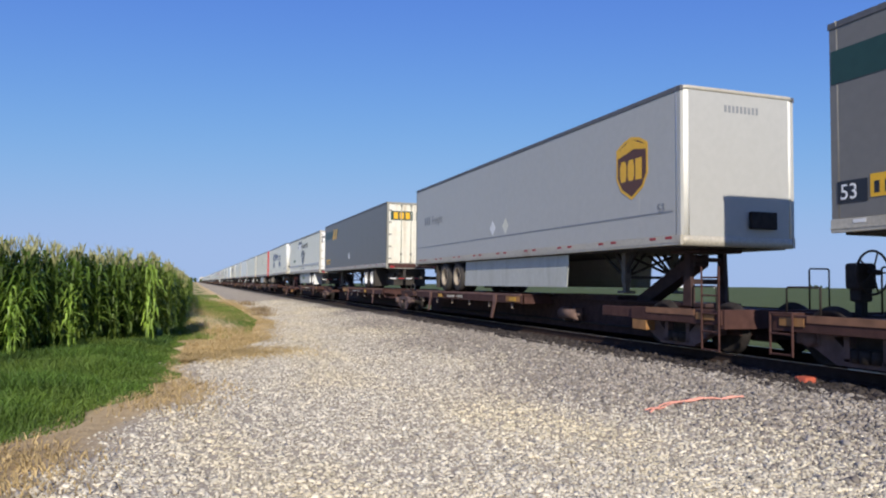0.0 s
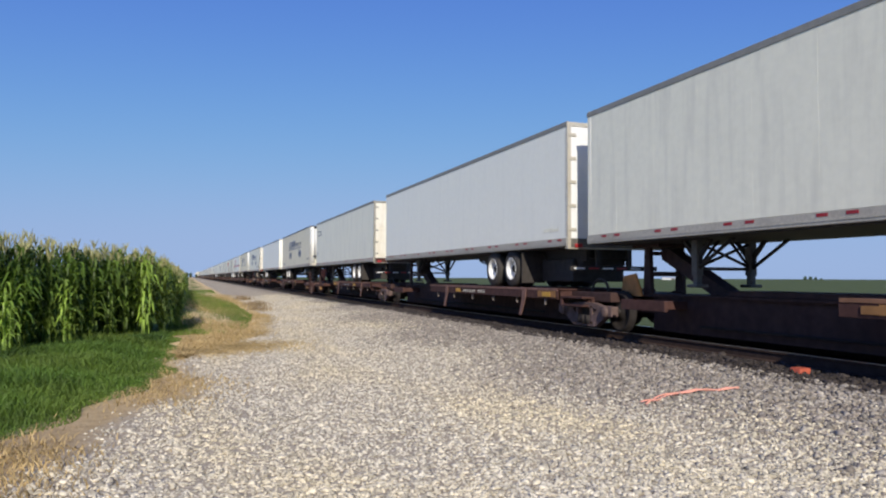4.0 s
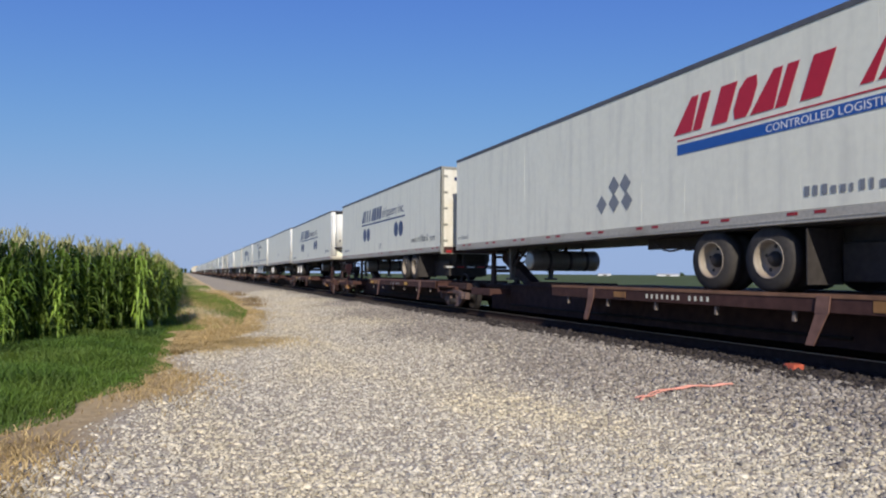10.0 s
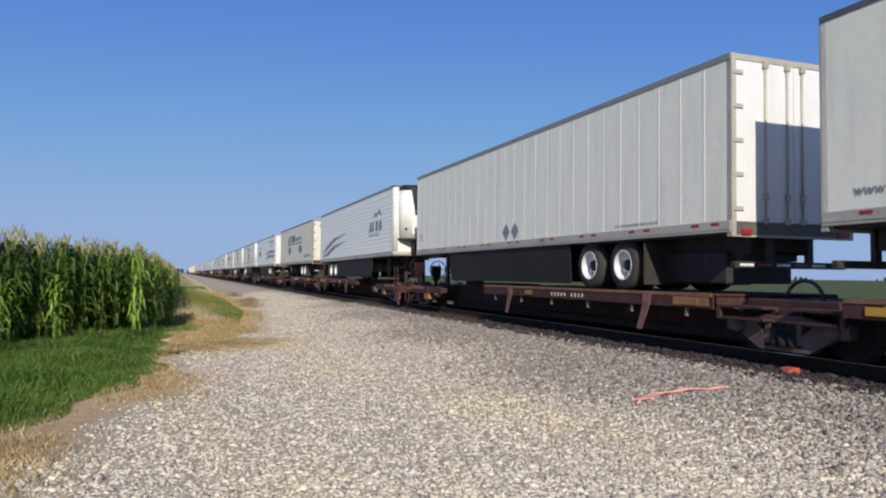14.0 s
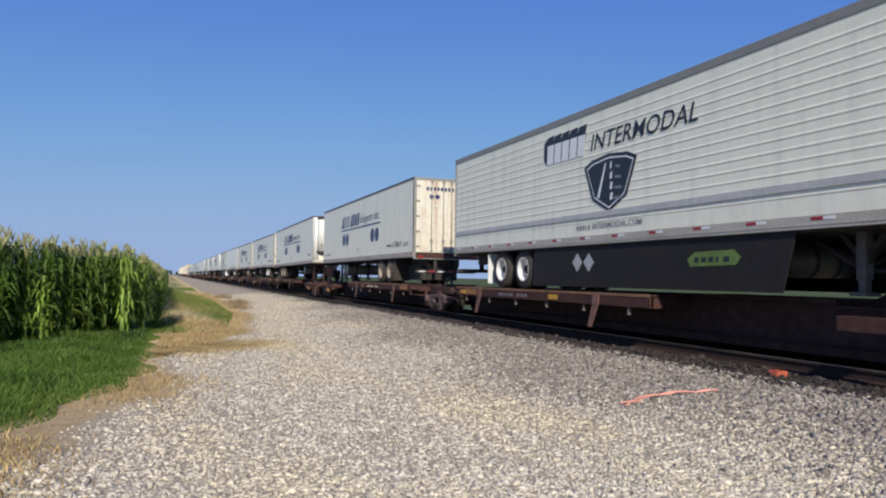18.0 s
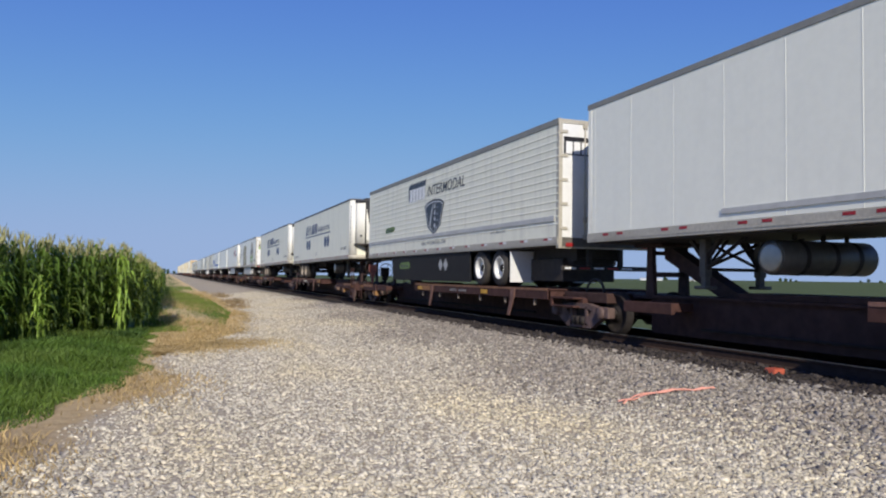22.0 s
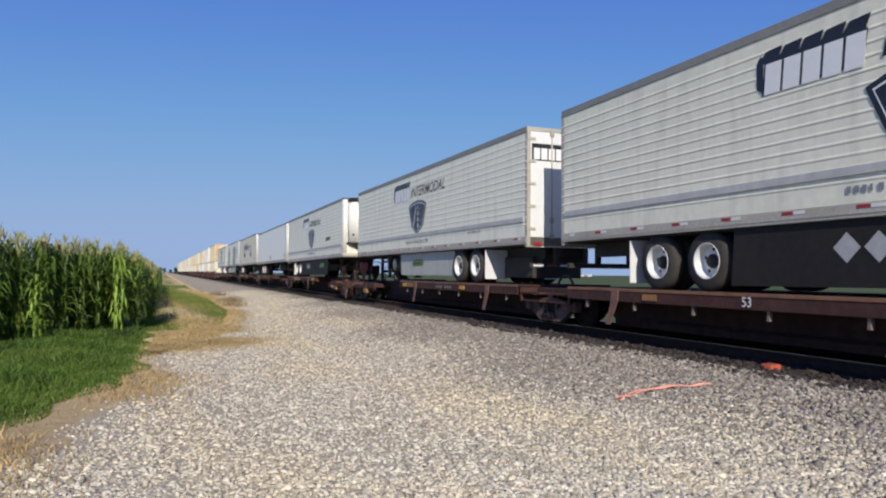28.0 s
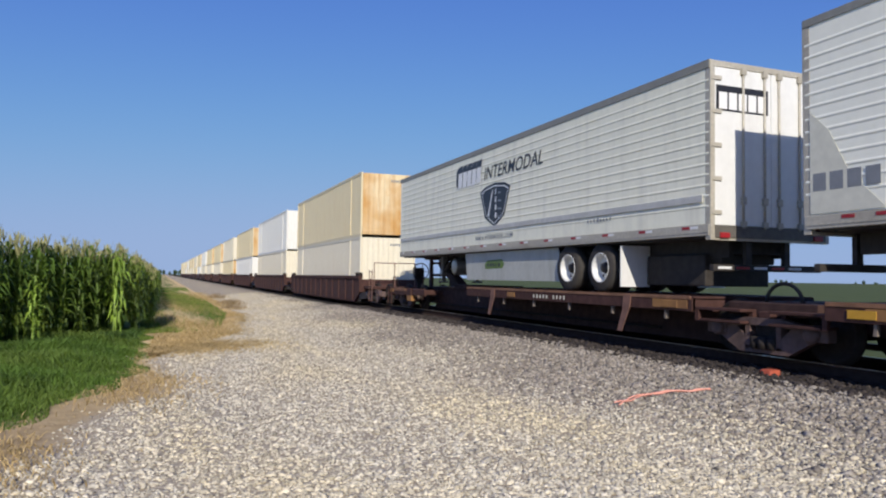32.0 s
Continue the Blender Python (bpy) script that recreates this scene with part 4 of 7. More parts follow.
def nose_end(t, o, mat, reefer, skirted):
    e = along(o, 0)
    out = -1 if o < 0 else 1
    deep, r = ((0.15, 0.20) if skirted else (0.24, 0.32)) if reefer and o < 0 else (0.0, 0.163)  # refrigerated boxes have a longer, rounder nose
    tag = f"{o}{bool(reefer)}{skirted}"

    def Y(d):
        return e + out * (d + deep)

    def turn(s):
        """The plan of a corner post."""
        x0, y0 = HALF - r + 0.003, deep + 0.013 - r
        return [(s * x0, e + out * (deep + 0.012))] + [(s * (x0 + r * math.sin(a)), e + out * (y0 + r * math.cos(a))) for a in np.linspace(0, math.pi / 2, 7)] + [(s * x0, e + out * y0)]

    def column(pts, z0, z1):
        b = Build()
        lo = [b.bm.verts.new((x, y, z0)) for x, y in pts]
        hi = [b.bm.verts.new((x, y, z1)) for x, y in pts]
        b.bm.faces.new(lo), b.bm.faces.new(hi)
        for k in range(len(pts)):
            j = (k + 1) % len(pts)
            b.bm.faces.new((lo[k], lo[j], hi[j], hi[k])).smooth = True
        return b

    part("nose_panel", lambda: Build().box(-HALF + r, HALF - r, Y(-0.06 - deep), Y(0.015), FLOOR + 0.02, ROOF - 0.02), mat, t, key=f"nose{tag}")
    for s in (-1, 1):
        part("corner_post", lambda: column(turn(s), FLOOR - 0.02, ROOF - 0.02), "reefer_white" if mat != "grey" else "grey", t, "bright curved corner post", key=f"corner{tag}{s}")
    rim = [(-1 * x, y) for x, y in reversed(turn(1)[1:-1])] + turn(1)[1:-1]
    part("nose_rail", lambda: column([(x * 1.008, y + out * 0.006) for x, y in rim], ROOF - 0.07, ROOF + 0.004), "dark_rail" if reefer else "alu", t, key=f"nrail{tag}")
    if o < 0:
        part("nose_sill", lambda: column([(x * 1.004, y + out * 0.004) for x, y in rim], FLOOR - 0.04, FLOOR + 0.14), "alu", t, key=f"nsill{tag}")
    if reefer and o < 0:
        def code():
            q = Build()
            x0, y0 = HALF - r + 0.006, deep + 0.013 - r
            for i in range(11):
                lo, hi = 3.45 - i * 0.17, 3.54 - i * 0.17
                c = [(-(x0 + r * math.sin(a)), e + out * (y0 + r * math.cos(a))) for a in (0.86, 1.06)]
                vs = [q.bm.verts.new((x, y, zz)) for zz in (lo, hi) for x, y in c]
                q.bm.faces.new((vs[0], vs[1], vs[3], vs[2]))
            return q
        tagged(part("post_code", code, "ink" if not skirted else "ghost_dark", t, key=f"pcode{skirted}"), kind="stuff")
    if reefer:
        tall = ROOF - 0.05
        low = 1.95
        u = part("reefer_unit", lambda: column([(-1.06, Y(0.016)), (-1.0, Y(0.16)), (-0.68, Y(0.42)), (-0.58, Y(0.44)), (0.94, Y(0.44)), (1.04, Y(0.34)), (1.06, Y(0.016))], low - 0.25, tall - 0.12), "reefer_white", t, "white refrigeration unit with a black grille", key=f"unit{o}{skirted}")
        part("side_fairing", lambda: column([(-1.07, Y(0.016)), (-1.01, Y(0.17)), (-0.69, Y(0.43)), (-0.58, Y(0.45)), (0.95, Y(0.45)), (1.05, Y(0.35)), (1.07, Y(0.016))], tall - 0.17, tall - 0.03), "reefer_dark", u, key=f"fair{o}{skirted}")
        def wedge():
            b = Build()
            vs = [b.bm.verts.new((x, Y(v), z)) for v in (0.40, 0.48) for x, z in ((-0.48, low + 0.70), (0.86, low + 0.70), (1.0, tall - 0.08), (-0.68, tall - 0.08))]
            for f in ((0, 1, 2, 3), (7, 6, 5, 4), (0, 4, 5, 1), (1, 5, 6, 2), (2, 6, 7, 3), (3, 7, 4, 0)):
                b.bm.faces.new([vs[i] for i in f])
            return b
        g = part("grille", wedge, "reefer_dark", u, key=f"grille{o}{skirted}")
        for k in range(8 if o < 0 else 0):
            part("grille_slat", lambda: Build().box(-0.52, 0.70, -0.016, 0.016, -0.014, 0.014, lean=(0, 0.02)), "iron", g, key="slat", at=(0.0, Y(0.495), low + 0.80 + k * 0.115))
        if o < 0:
            part("lower_door", lambda: Build().box(-0.62, 0.80, Y(0.42), Y(0.465), low - 0.1, low + 0.66, 0.05), "reefer_white", u, key=f"ldoor{o}{skirted}")
            part("door_seam", lambda: Build().box(0.08, 0.1, Y(0.45), Y(0.469), low - 0.08, low + 0.6), "reefer_dark", u, key=f"seam{o}{skirted}")
            for x, d in ((-0.82, 0.315), (0.5, 0.472)):
                part("latch", lambda: Build().box(-0.07, 0.07, -0.012, 0.012, -0.05, 0.05, 0.01), "reefer_dark", u, key="latch", at=(x, Y(d), low + 0.12))
        part("base_pan", lambda: column([(-1.10, Y(0.016)), (-1.04, Y(0.20)), (-0.70, Y(0.48)), (-0.55, Y(0.51)), (0.98, Y(0.51)), (1.10, Y(0.40)), (1.12, Y(0.016))], low - 0.33, low - 0.25), "frame", u, key=f"pan{o}{skirted}")
        part("condenser_tray", lambda: Build().box(-0.55, 1.0, Y(0.024), Y(0.40), FLOOR + 0.02, low - 0.34, 0.05), "iron", u, "grimy tray under the unit", key=f"tray{o}{skirted}")
        if reefer == 2:
            part("guard_frame", lambda: Build().tube((-0.68, Y(0.56), tall + 0.02), (1.0, Y(0.56), tall + 0.02), 0.03, 8).tube((1.0, Y(0.56), tall + 0.02), (1.0, Y(0.52), low - 0.3), 0.03, 8)
                 .tube((-0.68, Y(0.56), tall + 0.02), (-0.68, Y(0.52), low - 0.3), 0.03, 8).tube((-0.68, Y(0.56), tall + 0.02), (-0.68, Y(0.1), tall + 0.02), 0.03, 8).tube((1.0, Y(0.56), tall + 0.02), (1.0, Y(0.1), tall + 0.02), 0.03, 8),
                 "frame", u, "black tubular guard", key=f"guard{o}{skirted}")
        elif reefer == 3:
            def hoop():
                b = Build()
                pts = [Vector((-1.0 + 2.0 * i / 12, Y(0.24 + 0.30 * math.sin(math.pi * i / 12) ** 0.5), tall + 0.0)) for i in range(13)]
                b.pipe(pts, 0.036, 8)
                for p in pts[::3]:
                    b.tube(p, p - Vector((0, 0, 0.22)), 0.018, 6)
                return b
            part("guard_hoop", hoop, "frame", u, "black curved roof guard", key=f"hoop{o}{skirted}")
        v = (4.4 if o < 0 else 4.56) + TANKS.get(NOW, 0.0)
        tk = part("fuel_tank", lambda: Build().lathe((0, along(o, v), 0.60), [(-0.98, 0.255), (-0.96, 0.27), (0.96, 0.27), (0.98, 0.255)], 22, (False, True)), "tank", t, "round fuel tank slung across under the floor", key=f"tank{v}{o}")
        part("tank_end", lambda: Build().lathe((0, along(o, v), 0.60), [(-1.0, 0.05), (-0.995, 0.18), (-0.975, 0.252)], 22), "tank_end", tk, "dull silver end of the tank", key=f"tankend{v}{o}")
        for x in (-0.5, 0.1, 0.6):
            part("tank_strap", lambda: Build().lathe((x, along(o, v), 0.60), [(-0.045, 0.275), (0.045, 0.275)], 22, (False, False)).box(x - 0.03, x + 0.03, along(o, v) - 0.02, along(o, v) + 0.02, 0.86, FLOOR - 0.05), "frame", tk, key=f"strap{v}{o}{x}")
    else:
        if o < 0:
            part("connector_box", lambda: Build().box(0.18, 0.78, Y(0.016), Y(0.10), FLOOR + 0.30, FLOOR + 0.62, 0.02), "iron", t, "dark connector box on the nose", key="conbox")
            part("code_marks", lambda: [q := Build()] and [q.box(-0.35 + i * 0.09, -0.30 + i * 0.09, Y(0.019), Y(0.016), ROOF - 0.42, ROOF - 0.29) for i in range(9)] and q, "ink", t, key="ncode")
        part("air_tank", lambda: Build().tube((-0.35, along(o, 9.3), 0.78), (-0.35, along(o, 10.1), 0.78), 0.14, 14), "frame", t, key=f"airtank{o}")


def box_rails(t, o, top, tall):
    part("roof_rail", lambda: Build().box(-HALF - 0.012, -HALF + 0.05, -LONG / 2, LONG / 2, ROOF - tall, ROOF, 0.008).box(HALF - 0.05, HALF + 0.012, -LONG / 2, LONG / 2, ROOF - tall, ROOF, 0.008), top, t, key=f"top{tall}")
    part("roof", lambda: Build().box(-HALF + 0.05, HALF - 0.05, -LONG / 2 + 0.03, LONG / 2 - 0.03, ROOF - 0.019, ROOF - 0.006), "alu", t, key="roof")
    part("bottom_rail", lambda: Build().box(-HALF - 0.014, -HALF + 0.05, -LONG / 2 + 0.01, LONG / 2 - 0.01, FLOOR - 0.03, FLOOR + 0.155, 0.008).box(HALF - 0.05, HALF + 0.014, -LONG / 2 + 0.01, LONG / 2 - 0.01, FLOOR - 0.03, FLOOR + 0.155, 0.008)
         .box(-HALF - 0.022, -HALF - 0.01, -LONG / 2 + 0.01, LONG / 2 - 0.01, FLOOR + 0.02, FLOOR + 0.04), "alu", t, "dull aluminium lower rail", key="bot")


def marker_tape(t, first, prime):
    """Small reflector strips along the lower rail: red and pale in turn, or red ones in pairs."""
    k, y = 0, -LONG / 2 + first
    while y < LONG / 2 - 0.3:
        pale = prime and k % 2 == 0
        part("reflector_strip", lambda: Build().box(-0.002, 0.002, -0.095, 0.095, -0.024, 0.024), "tape" if pale else "red", t, key="strip", at=(-HALF - 0.017, y, FLOOR + 0.11))
        y += (0.2, 0.98)[k % 2] if prime else (0.48, 1.35)[k % 2]
        k += 1


# ---- pictures and writing on the near side; u: metres from the trailing end, z: metres over the deck ----
def proud(lift):
    """How far a layer of film stands off the side; thin, so that it casts no shadow to speak of."""
    return lift if lift < 0 else 0.0065 + max(0.0, lift - 0.014) * 0.5


def flat(points, lift):
    """A thin cut-out over (u, z) points on the near side."""
    b = Build()
    pts = [(LONG / 2 - u, z) for u, z in points]
    return b.prism(pts, -HALF - proud(lift), -HALF - proud(lift) + 0.003)


SIDE = Matrix(((0, 0, -1, 0), (-1, 0, 0, 0), (0, 1, 0, 0), (0, 0, 0, 1)))


def decal(name, points, mat, t, lift=0.016, label="", key=None):
    return part(name, lambda: flat(points, lift), mat, t, label, key)


def writing(words, u, z, size, mat, t, lift=0.018, shear=0.0, squeeze=1.0, name="lettering"):
    """Real words in the built-in font; u, z: the lower left corner; size: height of a capital."""
    key = ("text", words, size, shear, squeeze, mat)
    me = CACHE.get(key)
    if me is None:
        c = bpy.data.curves.new("lettering", "FONT")
        c.body, c.size, c.shear, c.extrude, c.offset = words, size * 1.4, shear, 0.001, size * 0.003
        c.resolution_u = 3
        ob = new("lettering", c)
        me = bpy.data.meshes.new_from_object(ob.evaluated_get(bpy.context.evaluated_depsgraph_get()))
        bpy.data.objects.remove(ob)
        me.transform(SIDE @ Matrix.Diagonal((squeeze, 1, 1, 1)))
        me.materials.clear()
        me.materials.append(MAT[mat])
        CACHE[key] = me
    ob = new(name, me)
    ob.parent, ob.location = t, (-HALF - proud(lift), LONG / 2 - u, z)
    return tagged(ob, f"lettering that reads {words}")


def bars(name, u0, u1, z0, h, count, mat, t, lean=0.0, fill=0.62, lift=0.016, foot=False, row=""):
    """Writing as plain shapes: wedges (w), thin bars (i), blocks (b) and rounded blocks (o); large ones are parts of their own."""
    row = row or ("wibo" * count if foot else "b" * count)[:count]
    step = (u1 - u0) / count
    w, s = step * fill, lean * h

    def shape(c):
        if c == "w":
            return [(-w * 0.12, 0), (w * 1.16, 0), (w + s, h), (w * 0.52 + s, h)]
        if c == "i":
            return [(0, 0), (w * 0.58, 0), (w * 0.58 + s, h), (s, h)]
        if c == "o":
            return [(w * 0.2 + s * 0.05, 0), (w * 0.9, 0), (w * 1.05 + s * 0.25, h * 0.25), (w * 1.05 + s * 0.75, h * 0.75), (w * 0.85 + s, h), (w * 0.25 + s, h), (s * 0.75, h * 0.75), (s * 0.25, h * 0.25)]
        return [(0, 0), (w, 0), (w + s, h), (s, h)]

    if h >= 0.29:
        for k, c in enumerate(row):
            part(name, lambda: Build().prism([(-u, z) for u, z in shape(c)], -0.0015, 0.0015), mat, t, key=("bar", round(w, 3), h, lean, c),
                 at=(-HALF - proud(lift), LONG / 2 - u0 - k * step, z0))
        return
    key = ("bars", round(u1 - u0, 2), h, count, lean, fill, mat)
    me = CACHE.get(key)
    if me is None:
        b = Build()
        r = random.Random(count)
        for k in range(count):  # small strokes of uneven width and height
            a, e, q = k * step, w * r.uniform(0.55, 1.25), h * (1.0 if r.random() < 0.3 else 0.76)
            b.prism([(-a, 0), (-a - e, 0), (-a - e - lean * q, q), (-a - lean * q, q)], -0.0015, 0.0015)
        me = b.mesh(name, mat)
        CACHE[key] = me
    ob = new(name, me)
    ob.parent, ob.location = t, (-HALF - proud(lift), LONG / 2 - u0, z0)
    tagged(ob, kind="stuff")


def disc(u, z, r, n=28, squash=1.0):
    return [(u + math.cos(k * math.tau / n) * r * squash, z + math.sin(k * math.tau / n) * r) for k in range(n)]


def livery_alliance(t, o, shift=0.0):
    q = shift
    bars("wordmark", 4.78 + q, 8.42 + q, 2.66, 0.56, 8, "navy", t, 0.25, 0.72, row="wiiiwbob")
    writing("shippers inc.", 8.50 + q, 2.72, 0.39, "navy", t, squeeze=1.24)
    decal("underline", [(4.7 + q, 2.51), (11.95 + q, 2.51), (11.95 + q, 2.575), (4.76 + q, 2.575)], "navy", t, key=f"al_line{q}")
    for u in (5.32, 6.02, 10.72, 11.42):
        decal("blue_disc", disc(u + q + (0.42 if NOW == 43 else 0.0), 2.06, 0.305), "navy", t, key=f"al_disc{u}{q}{NOW == 43}")
    if o < 0:
        writing("www.", 0.5, 1.36, 0.15, "ink", t)
        bars("web_address", 1.03, 1.85, 1.36, 0.15, 8, "ink", t, 0, 0.5)
        writing(".com", 1.88, 1.36, 0.15, "ink", t)
        bars("fleet_code", 14.5, 15.7, 1.46, 0.15, 10, "ink", t, 0, 0.55)
    else:
        writing("www.", 12.75, 1.42, 0.23, "ink_dark", t)
        bars("web_address", 13.58, 14.85, 1.42, 0.24, 8, "ink_dark", t, 0, 0.5)
        writing(".com", 14.90, 1.42, 0.23, "ink_dark", t)
        bars("fleet_code", 0.7, 1.9, 1.36, 0.13, 10, "ink", t, 0, 0.55)
    writing("53'", 8.0 + q, 1.33, 0.24, "ink", t)


def shield(t, c):
    decal("road_shield", [(c - 0.92, 2.62), (c - 0.62, 2.74), (c, 2.80), (c + 0.62, 2.74), (c + 0.92, 2.62), (c + 0.60, 1.90), (c, 1.62), (c - 0.60, 1.90)], "black", t, key=f"{c}shield_a")
    decal("shield_line", [(c - 0.82, 2.58), (c - 0.58, 2.67), (c, 2.73), (c + 0.58, 2.67), (c + 0.82, 2.58), (c + 0.53, 1.94), (c, 1.69), (c - 0.53, 1.94)], "decal_white", t, 0.018, key=f"{c}shield_b")
    decal("shield_field", [(c - 0.79, 2.56), (c - 0.56, 2.645), (c, 2.70), (c + 0.56, 2.645), (c + 0.79, 2.56), (c + 0.51, 1.96), (c, 1.72), (c - 0.51, 1.96)], "black", t, 0.020, key=f"{c}shield_c")
    decal("road_line", [(c - 0.42, 1.95), (c - 0.34, 1.92), (c - 0.10, 2.62), (c - 0.14, 2.62)], "decal_white", t, 0.022, key=f"{c}shield_d")
    for k in range(4):
        z = 1.86 + k * 0.21
        w = 0.10 - k * 0.012
        decal("road_dash", [(c + 0.02, z), (c + 0.02 + w, z), (c + 0.04 + w, z + 0.14), (c + 0.06, z + 0.14)], "decal_white", t, 0.022, key=f"{c}shield_e{k}")
        decal("guard_rail", [(c + 0.16 + 0.02 * k, z), (c + 0.46 - 0.03 * k, z - 0.02), (c + 0.46 - 0.03 * k, z + 0.03), (c + 0.16 + 0.02 * k, z + 0.05)], "ink", t, 0.022, key=f"{c}shield_f{k}")


def livery_prime(t, o, eco=None):
    q = 0.2 if o < 0 else 0.0  # the marks sit further from the doors' end where the nose leads
    decal("wordmark_shade", [(5.42 + q, 3.02), (5.54 + q, 2.92), (5.54 + q, 3.36), (5.60 + q, 3.40), (5.50 + q, 3.50), (5.42 + q, 3.40)], "black", t, 0.014, key=f"pr_shade{q}")
    for i in range(5):  # the dark tops of the raised shapes
        u = 5.46 + q + i * 0.345
        decal("wordmark_block", [(u, 3.36), (u + 0.14, 3.54), (u + 0.44, 3.56), (u + 0.36, 3.36)], "black", t, 0.0155, key=f"pr_block{u}")
    decal("wordmark_back", [(5.52 + q, 2.90), (7.16 + q, 2.93), (7.24 + q, 3.38), (5.58 + q, 3.38)], "black", t, 0.017, key=f"pr_back{q}")
    bars("wordmark_face", 5.56 + q, 7.22 + q, 2.90, 0.45, 5, "decal_white", t, 0.10, 0.86, lift=0.020)
    writing("INTERMODAL", 7.38 + q, 2.95, 0.35, "black", t, shear=0.25, squeeze=1.08)
    shield(t, 8.1 + q)
    bars("web_address", 6.9 + q, 7.45 + q, 1.31, 0.12, 5, "ink", t, 0, 0.55)
    writing("INTERMODAL.COM", 7.50 + q, 1.31, 0.12, "ink", t, squeeze=1.15)
    for z in (1.60,):
        part("rub_rail", lambda: Build().box(-HALF - 0.024, -HALF - 0.006, -LONG / 2 + 0.15, LONG / 2 - 0.15, z - 0.06, z + 0.06, 0.006), "rub", t, "pale rub rail along the side", key="rub")
    if eco:
        e = eco
        decal("green_badge", [(e, 1.93), (e + 1.05, 1.96), (e + 1.2, 2.06), (e + 1.1, 2.15), (e + 0.1, 2.13), (e - 0.05, 2.02)], "eco_green", t, key=f"eco{e}")
        bars("badge_mark", e + 0.1, e + 0.95, 1.99, 0.09, 5, "black", t, 0.1, 0.6, lift=0.019)
    if o > 0:
        bars("fleet_code", 12.6, 13.5, 1.42, 0.07, 8, "ink", t, 0, 0.5, lift=0.026)


def livery_parcel(t, o):
    out = [(14.08, 3.02), (14.35, 3.16), (14.62, 3.22), (14.9, 3.16), (15.16, 3.02), (15.16, 2.42), (15.0, 2.16), (14.62, 1.95), (14.24, 2.16), (14.08, 2.42)]
    c = (14.62, 2.6)
    shrink = lambda k: [(c[0] + (u - c[0]) * k, c[1] + (z - c[1]) * k) for u, z in out]
    decal("shield_rim", out, "gold", t, label="gold-rimmed brown shield", key="ups_a")
    decal("shield_field", shrink(0.90), "brown", t, 0.018, key="ups_b")
    decal("shield_arc", [(14.13, 2.98), (14.62, 3.17), (15.1, 2.98), (15.1, 2.90), (14.7, 2.96), (14.13, 2.84)], "gold", t, 0.020, key="ups_c")
    bars("shield_mark", 14.22, 15.02, 2.34, 0.42, 3, "gold", t, 0.0, 0.78, 0.020, row="oob")
    bars("wordmark", 1.08, 1.80, 2.42, 0.30, 3, "ink", t, 0, 0.72, row="oob")
    writing("Freight", 1.95, 2.42, 0.30, "ink", t)
    writing("53", 15.45, 1.62, 0.17, "ink", t)
    for u in (7.6, 8.5):
        decal("placard_holder", [(u, 1.66), (u + 0.22, 1.88), (u, 2.10), (u - 0.22, 1.88)], "tape" if u < 8 else "ghost", t, key=f"plac{u}")
    decal("side_line", [(0.3, 1.60), (15.9, 1.60), (15.9, 1.63), (0.3, 1.63)], "ink", t, 0.008, key="ups_line")


def livery_abf(t, o):
    decal("green_band", [(0.05, 3.02), (4.25, 3.02), (4.6, 3.48), (0.05, 3.48)], "abf_green", t, key="abf_band")
    bars("wordmark", 2.75, 4.1, 2.92, 0.62, 3, "gold", t, 0.35, 0.85, 0.019, foot=True)
    decal("code_plate", [(0.62, 1.42), (2.1, 1.42), (2.1, 1.72), (0.62, 1.72)], "gold", t, key="abf_plate")
    bars("fleet_code", 0.68, 2.05, 1.47, 0.20, 9, "black", t, 0, 0.55, 0.0195)
    decal("number_plate", [(0.12, 1.38), (0.58, 1.38), (0.58, 1.68), (0.12, 1.68)], "black", t, key="abf_num")
    writing("53", 0.16, 1.43, 0.21, "decal_white", t, 0.0215, squeeze=0.95)
    decal("placard_holder", [(7.9, 1.52), (8.12, 1.74), (7.9, 1.96), (7.68, 1.74)], "tape", t, key="abf_plac")


